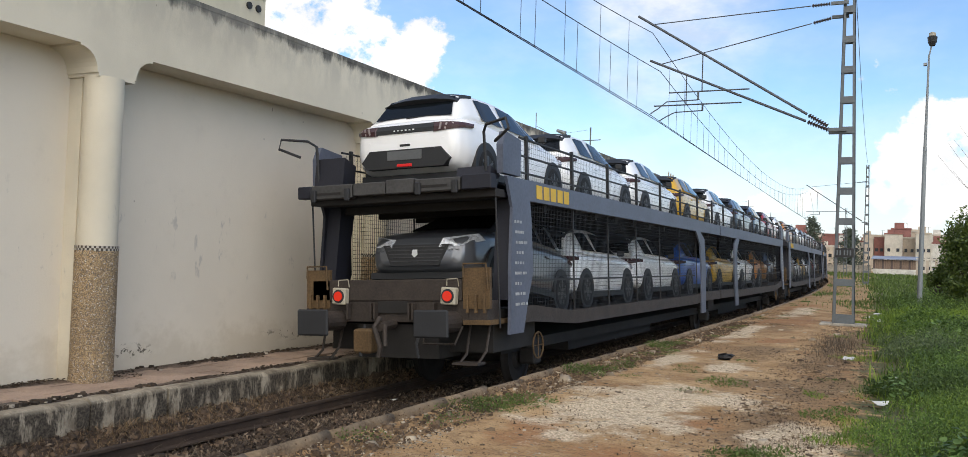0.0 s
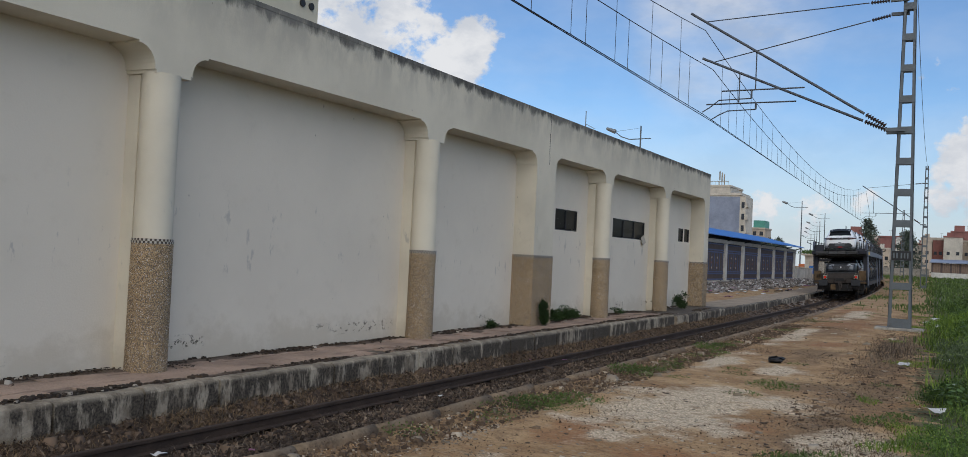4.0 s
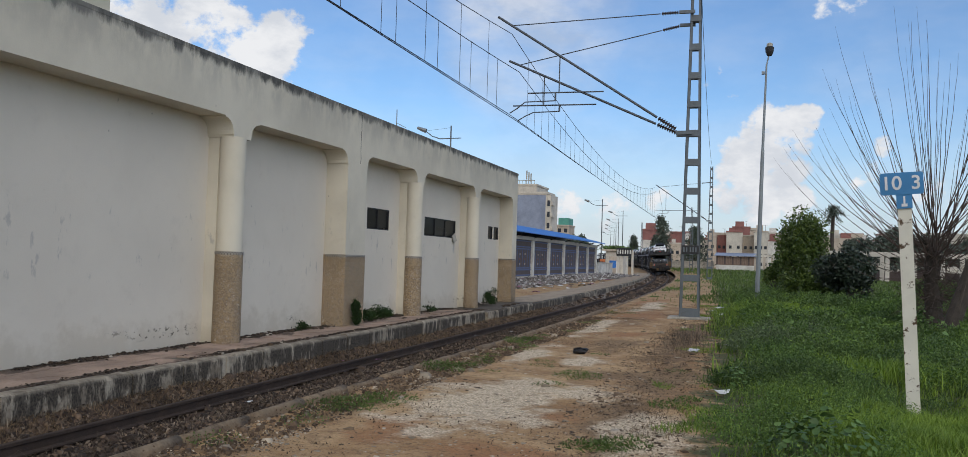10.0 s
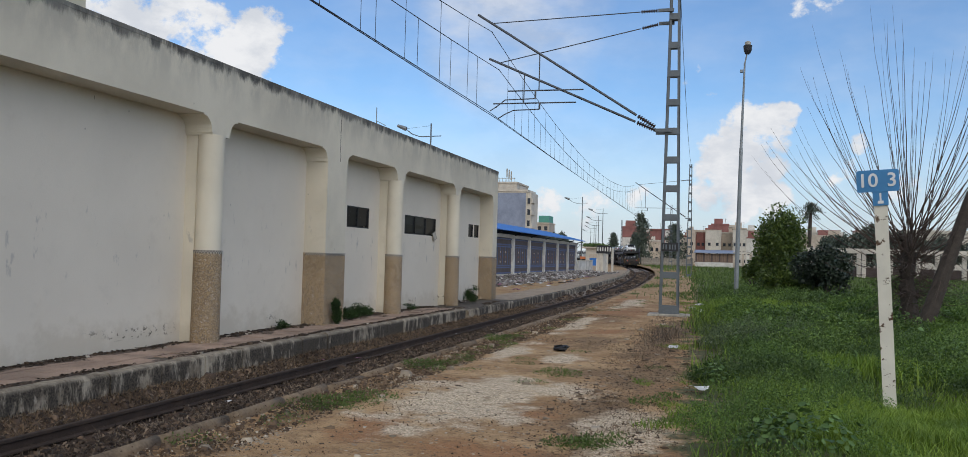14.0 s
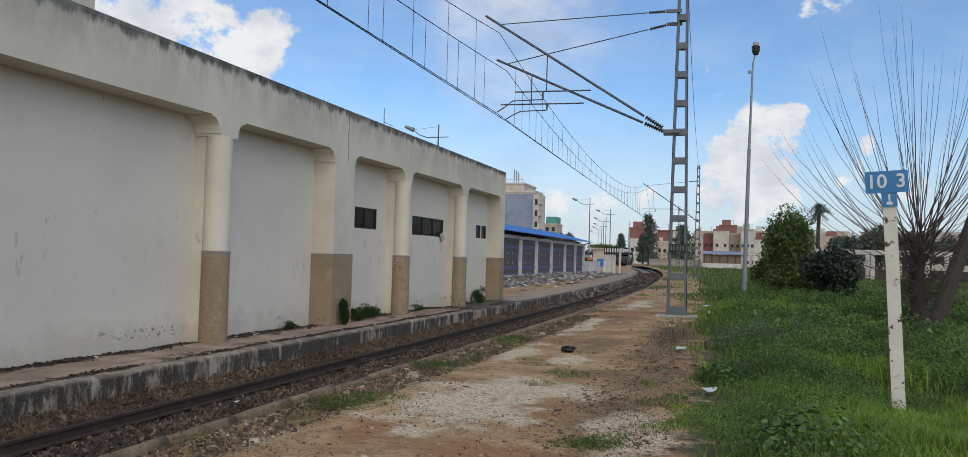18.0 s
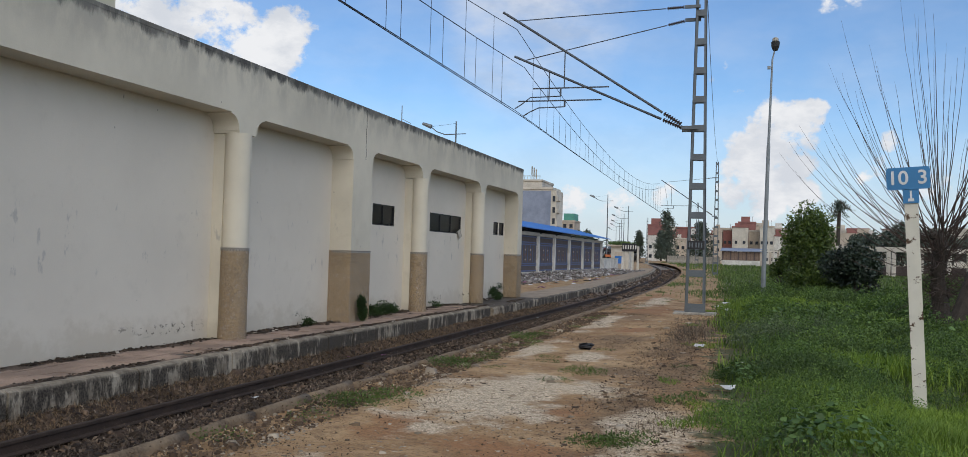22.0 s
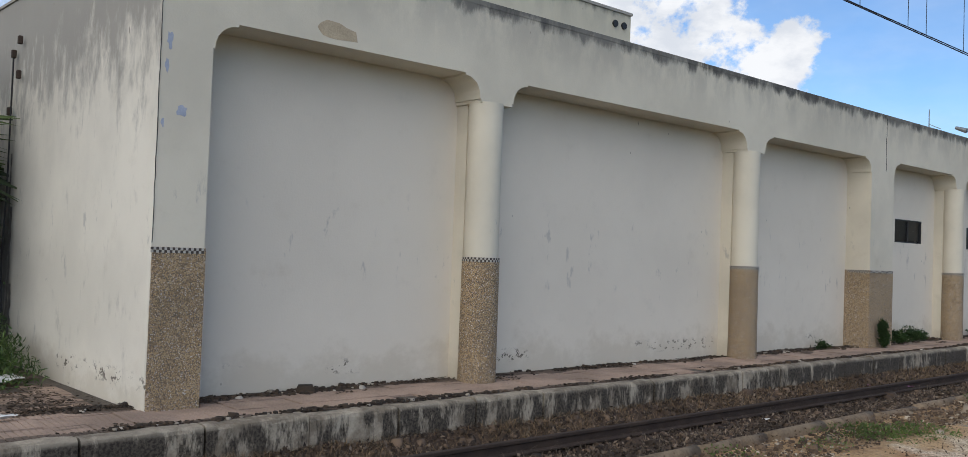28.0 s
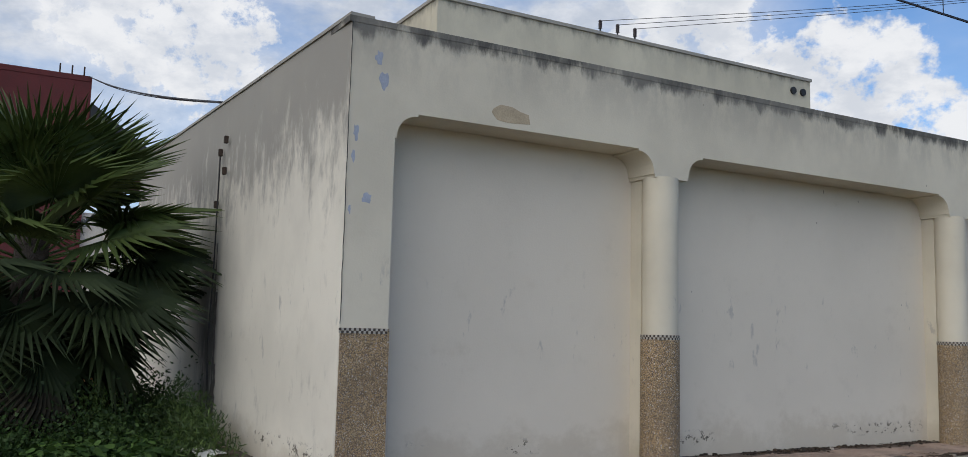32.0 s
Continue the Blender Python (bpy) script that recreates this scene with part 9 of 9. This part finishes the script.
def car(color, label):
    body_m = PAINTS[color]
    root = thing("hatchback_car", label, "car", group="new cars on the train")
    bm = bmesh.new()
    rings = []
    for y, w, zb, zt in dense(BODY):
        half = [(w * 0.80, zb), (w * 0.95, zb + 0.06), (w, zb + 0.22), (w * 0.995, (zb + zt) / 2 + 0.06), (w * 0.985, zt - 0.10), (w * 0.93, zt - 0.02), (w * 0.70, zt + 0.012), (0.0, zt + 0.03)]
        rings.append([(u, y, z) for u, z in half] + [(-u, y, z) for u, z in half[-2::-1]])
    loft(bm, [rounded(rounded(r)) for r in rings])
    part("body", bm, body_m, root, smooth=True)
    bm = bmesh.new()
    rings = []
    for y, wb, zb, wr, zr in dense(CABIN):
        half = [(wb, zb - 0.05), (wb + (wr - wb) * 0.5, zb + (zr - zb) * 0.5), (wr + 0.01, zr - 0.03), (wr * 0.85, zr + 0.004), (wr * 0.45, zr + 0.022), (0, zr + 0.028)]
        rings.append([(u, y, z) for u, z in half] + [(-u, y, z) for u, z in half[-2::-1]])
    loft(bm, [rounded(rounded(r)) for r in rings])
    part("roof", bm, body_m, root, smooth=True)
    # glass: side windows, windscreen, rear window
    for side in (-1, 1):
        for ya, yb, tb in ((0.78, 1.42, 0.10), (1.50, 2.72, 0.36)):
            bm = bmesh.new()
            n = 6
            lo = [cabin_point(ya + (yb - ya) * i / n, 0.12, side) for i in range(n + 1)]
            hi = [cabin_point(ya + 0.04 + (yb - ya - 0.04 - tb) * i / n, 0.86, side) for i in range(n + 1)]
            V = [[bm.verts.new(c) for c in lo], [bm.verts.new(c) for c in hi]]
            for i in range(n):
                bm.faces.new((V[0][i], V[0][i + 1], V[1][i + 1], V[1][i]))
            part("side_window", bm, M_CGLASS, root, "tinted side window")
    for name, ys in (("rear_window", (0.185, 0.47)), ("windscreen", (3.10, 2.22))):
        bm = bmesh.new()
        rows = []
        for i in range(5):
            y = ys[0] + (ys[1] - ys[0]) * i / 4
            _, wb, zb, wr, zr = at_station(CABIN, y)
            w = wr * 0.93
            rows.append([bm.verts.new((w * t, y + (-0.006 if name == "rear_window" else 0.006), zr + 0.034 - 0.02 * t * t)) for t in (-1, -0.5, 0, 0.5, 1)])
        for a, b in zip(rows, rows[1:]):
            for i in range(4):
                bm.faces.new((a[i], a[i + 1], b[i + 1], b[i]))
        part(name, bm, M_CGLASS, root, "dark tinted glass")
    bm = bmesh.new()
    rows = []
    for t in (-1.0, -0.8, -0.4, 0.0, 0.4, 0.8, 1.0):
        rows.append([bm.verts.new((0.575 * t, y0 + 0.07 * abs(t) ** 3, z0 - 0.05 * abs(t) ** 3)) for y0, z0 in ((0.30, 1.325), (0.55, 1.432), (0.78, 1.466), (0.74, 1.40), (0.36, 1.275))])
    for a, b in zip(rows, rows[1:]):
        for i in range(5):
            bm.faces.new((a[i], a[(i + 1) % 5], b[(i + 1) % 5], b[i]))
    bm.faces.new(rows[0])
    bm.faces.new(rows[-1][::-1])
    part("spoiler", bm, M_TRIM, root, "black roof spoiler")
    bm = bmesh.new()
    prism(bm, [(-0.060, 0.805), (-0.058, 0.860), (-0.024, 0.922), (0.09, 0.922), (0.06, 0.805)], -0.50, 0.50, "x")
    part("tail_band", bm, M_TRIM, root, "gloss black band across the tailgate")
    bm = bmesh.new()
    tube(bm, (-0.10, 0.165, 1.045), (0.26, 0.185, 1.065), 0.008, 0.005, 6)
    part("rear_wiper", bm, M_TRIM, root, "thin black rear wiper")
    for k in range(6):
        bm = bmesh.new()
        box(bm, -0.17 + 0.06 * k, -0.145 + 0.06 * k, -0.066, -0.059, 0.835, 0.852)
        part("emblem_bar", bm, M_LETTER, root, "small pale emblem bar")
    for side in (-1, 1):
        bm = bmesh.new()
        rim = ((0.46, -0.066), (0.60, -0.058), (0.71, -0.030), (0.79, 0.030), (0.848, 0.13), (0.882, 0.29))
        rings = []
        for i, (x, y) in enumerate(rim):
            z0, z1 = 0.79 + 0.012 * i, 0.925 - 0.004 * i
            rings.append([bm.verts.new((side * u, v, z)) for u, v, z in ((x, y, z0), (x + 0.004, y - 0.004, (z0 + z1) / 2), (x - 0.012, y + 0.035, z1), (x - 0.10, y + 0.10, z1), (x - 0.10, y + 0.10, z0))])
        for p, q in zip(rings, rings[1:]):
            for i in range(5):
                bm.faces.new((p[i], p[(i + 1) % 5], q[(i + 1) % 5], q[i]))
        bm.faces.new(rings[0])
        bm.faces.new(rings[-1][::-1])
        tl = part("tail_light", bm, M_LAMPC, root, "smoked tail light")
        for k in range(3):
            bm = bmesh.new()
            box(bm, -0.012, 0.012, -0.004, 0.004, -0.045, 0.045, pose(side * (0.56 + 0.075 * k), -0.068 + 0.010 * k + 0.010 * k * k, 0.858, 0, side * 16, side * (8 + 9 * k)))
            part("lamp_claw", bm, M_CLAW, tl, "pale lamp bar")
        bm = bmesh.new()
        v = [(0.36, 4.06, 0.58), (0.66, 3.99, 0.60), (0.865, 3.64, 0.72), (0.80, 3.74, 0.80), (0.40, 4.02, 0.71)]
        outer = [bm.verts.new((side * (x + 0.012), y + 0.016, z)) for x, y, z in v]
        inner = [bm.verts.new((side * (x - 0.05), y - 0.05, z)) for x, y, z in v]
        bm.faces.new(outer)
        for i in range(5):
            bm.faces.new((outer[i], outer[(i + 1) % 5], inner[(i + 1) % 5], inner[i]))
        part("head_light", bm, M_HEAD, root, "clear head light")
        bm = bmesh.new()
        box(bm, -0.07, 0.07, -0.05, 0.05, -0.055, 0.055, pose(side * 0.93, 2.62, 0.99, 0, 0, side * 10))
        part("door_mirror", bm, M_TRIM, root, bevel=0.02)
        for y in (1.35, 2.20):
            bm = bmesh.new()
            box(bm, side * 0.872 - 0.012, side * 0.872 + 0.014, y - 0.09, y + 0.09, 0.80, 0.83)
            part("door_handle", bm, body_m, root, bevel=0.006)
        bm = bmesh.new()
        prism(bm, [(0.95, 0.19), (3.1, 0.18), (3.1, 0.27), (0.95, 0.29)], side * 0.86, side * 0.885, "x")
        part("sill_trim", bm, M_TRIM, root)
        for y in (0.70, 3.24):
            arch = bmesh.new()
            tube(arch, (side * 0.70, y, 0.33), (side * 0.886, y, 0.33), 0.375, n=22)
            part("wheel_arch", arch, M_TRIM, root, "black wheel arch")
            wh = new("wheel")
            wh.parent = root
            wh.matrix_basis = pose(side * 0.775, y, 0.315)
            bm = bmesh.new()
            n = 22
            prof = [(0.20, 0.115), (0.27, 0.118), (0.305, 0.10), (0.315, 0.06), (0.315, -0.06), (0.29, -0.1)]
            rings = [[bm.verts.new((side * w, r * math.cos(6.28318 * i / n), r * math.sin(6.28318 * i / n))) for i in range(n)] for r, w in prof]
            for a, b in zip(rings, rings[1:]):
                for i in range(n):
                    bm.faces.new((a[i], a[(i + 1) % n], b[(i + 1) % n], b[i]))
            part("tyre", bm, M_TYRE, wh, smooth=True)
            bm = bmesh.new()
            for k in range(7):
                a = 6.28318 * k / 7
                box(bm, -0.012, 0.012, -0.022, 0.022, 0.03, 0.205, pose(side * 0.108, 0, 0, 360 * k / 7, 0, 0))
            tube(bm, (side * 0.095, 0, 0), (side * 0.122, 0, 0), 0.045, n=10)
            part("rim", bm, M_RIM, wh, "dark spoked rim")
    # rear bumper insert, plate, fog light, latch
    bm = bmesh.new()
    prism(bm, [(-0.60, 0.33), (0.60, 0.33), (0.69, 0.43), (0.56, 0.585), (-0.56, 0.585), (-0.69, 0.43)], -0.060, 0.10, "y")
    part("bumper_insert", bm, M_TRIM, root, "black rear bumper insert")
    bm = bmesh.new()
    box(bm, -0.27, 0.27, -0.070, -0.061, 0.44, 0.565)
    part("plate_recess", bm, M_PLATEG, root, "blank grey plate holder")
    bm = bmesh.new()
    box(bm, -0.12, 0.12, -0.072, -0.0605, 0.345, 0.385)
    part("fog_light", bm, M_REDL, root, "red fog light", bevel=0.006)
    bm = bmesh.new()
    box(bm, -0.08, 0.08, -0.054, 0.02, 0.625, 0.655)
    part("latch", bm, M_TRIM, root)
    # front grille, bumper mouth and badge
    bm = bmesh.new()
    prism(bm, [(-0.52, 0.62), (0.52, 0.62), (0.38, 0.33), (-0.38, 0.33)], 3.95, 4.062, "y")
    gr = part("grille", bm, M_TRIM, root, "black grille")
    for k in range(5):
        bm = bmesh.new()
        box(bm, -0.46 + 0.02 * k, 0.46 - 0.02 * k, 4.063, 4.07, 0.585 - 0.05 * k, 0.598 - 0.05 * k)
        part("grille_bar", bm, M_RIM, gr)
    bm = bmesh.new()
    prism(bm, [(-0.035, 0.55), (0.035, 0.55), (0.045, 0.48), (0, 0.44), (-0.045, 0.48)], 4.07, 4.078, "y")
    part("badge", bm, M_LETTER, gr, "small plain pale badge")
    bm = bmesh.new()
    box(bm, -0.80, 0.80, 0.12, 3.9, 0.17, 0.26)
    part("underbody", bm, M_TRIM, root)
    return root


WAGONS, RIDERS = [], []        # (object, distance along the train from the tail); riders: (object, distance, deck height, facing)


def build_train():
    first, a, b = unit(False, True), unit(False, False), unit(True, False)
    n = 6
    for k in range(n):
        p = first if k == 0 else (a if k == 1 else copy_thing(a, Matrix()))
        q = b if k == 0 else copy_thing(b, Matrix())
        WAGONS.append((p, k * 30.6))
        WAGONS.append((q, k * 30.6 + UNIT))
    words = {"graphite": "graphite grey hatchback car", "white": "white hatchback car", "grey": "dark grey hatchback car", "silver": "silver hatchback car", "yellow": "yellow hatchback car", "blue": "bright blue hatchback car", "navy": "navy blue hatchback car", "red": "dark red hatchback car", "orange": "orange hatchback car"}
    proto = {}

    def put(color, s, deck, back):
        key = (color, deck > 2)
        lab = words[color] + (" riding on the upper deck" if deck > 2 else " riding on the lower deck")
        if key not in proto:
            proto[key] = ob = car(color, lab)
        else:
            ob = copy_thing(proto[key], Matrix())
        RIDERS.append((ob, s, deck, back))

    upper = ["white", "white", "white", "yellow", "white", "navy", "navy", "red", "white", "orange", "grey", "white", "navy", "silver", "white", "red", "white", "navy", "white", "grey", "white", "yellow", "navy", "white"]
    lower = ["graphite", "white", "white", "blue", "yellow", "white", "orange", "navy", "white", "grey", "white", "yellow", "white", "navy", "red", "white"]
    for k, c in enumerate(upper):
        put(c, 0.97 + 4.10 * k, 2.762, False)
    for k, c in enumerate(lower):
        put(c, (0.98 if k == 0 else 0.85) + 4.13 * k + 0.1, 0.91 if k == 0 else 1.02, k == 0)


build_train()

# ---- the paving, piece by piece ----
paving(PLATFORM)


# ---- what moves ----
def tail_at(t):
    """Where the tail of the train stands along the line at t seconds."""
    T = ((0, 9.35), (1, 21.1), (2, 32.6), (4, 54.6), (7, 86.0), (9, 108.0), (11, 129.5), (12.5, 143.5), (13.5, 152.5), (14.5, 164), (16.5, 183), (17.5, 192), (18.5, 200), (20.5, 213), (22.5, 226), (25, 246), (32, 310))
    for (a, p), (b, q) in zip(T, T[1:]):
        if t <= b:
            return p + (q - p) * (t - a) / (b - a)


def on_line(y, z, length, back=False):
    """A pose on the canted line for something of that length whose tail stands at y."""
    y2 = y + length
    yaw = math.degrees(math.atan2(track_x(y) - track_x(y2), length))
    pitch = math.degrees(math.atan2(track_z(y2) - track_z(y), length))
    m = pose(track_x(y), y, track_z(y) - 0.05, 0, 0, yaw) @ pose(0, 0, 0, pitch, CANT, 0) @ pose(0, 0, z)
    return m @ pose(0, length, 0, 0, 0, 180) @ pose(0, 0, 0, 7.5, 0, 0) if back else m


def motions():
    times = [i * 0.5 for i in range(65)]
    for ob, s in WAGONS:
        walk(ob, [(t, on_line(tail_at(t) + s, 0.0, UNIT)) for t in times])
    for ob, s, deck, back in RIDERS:
        walk(ob, [(t, on_line(tail_at(t) + s, deck, 4.05, back)) for t in times])


motions()
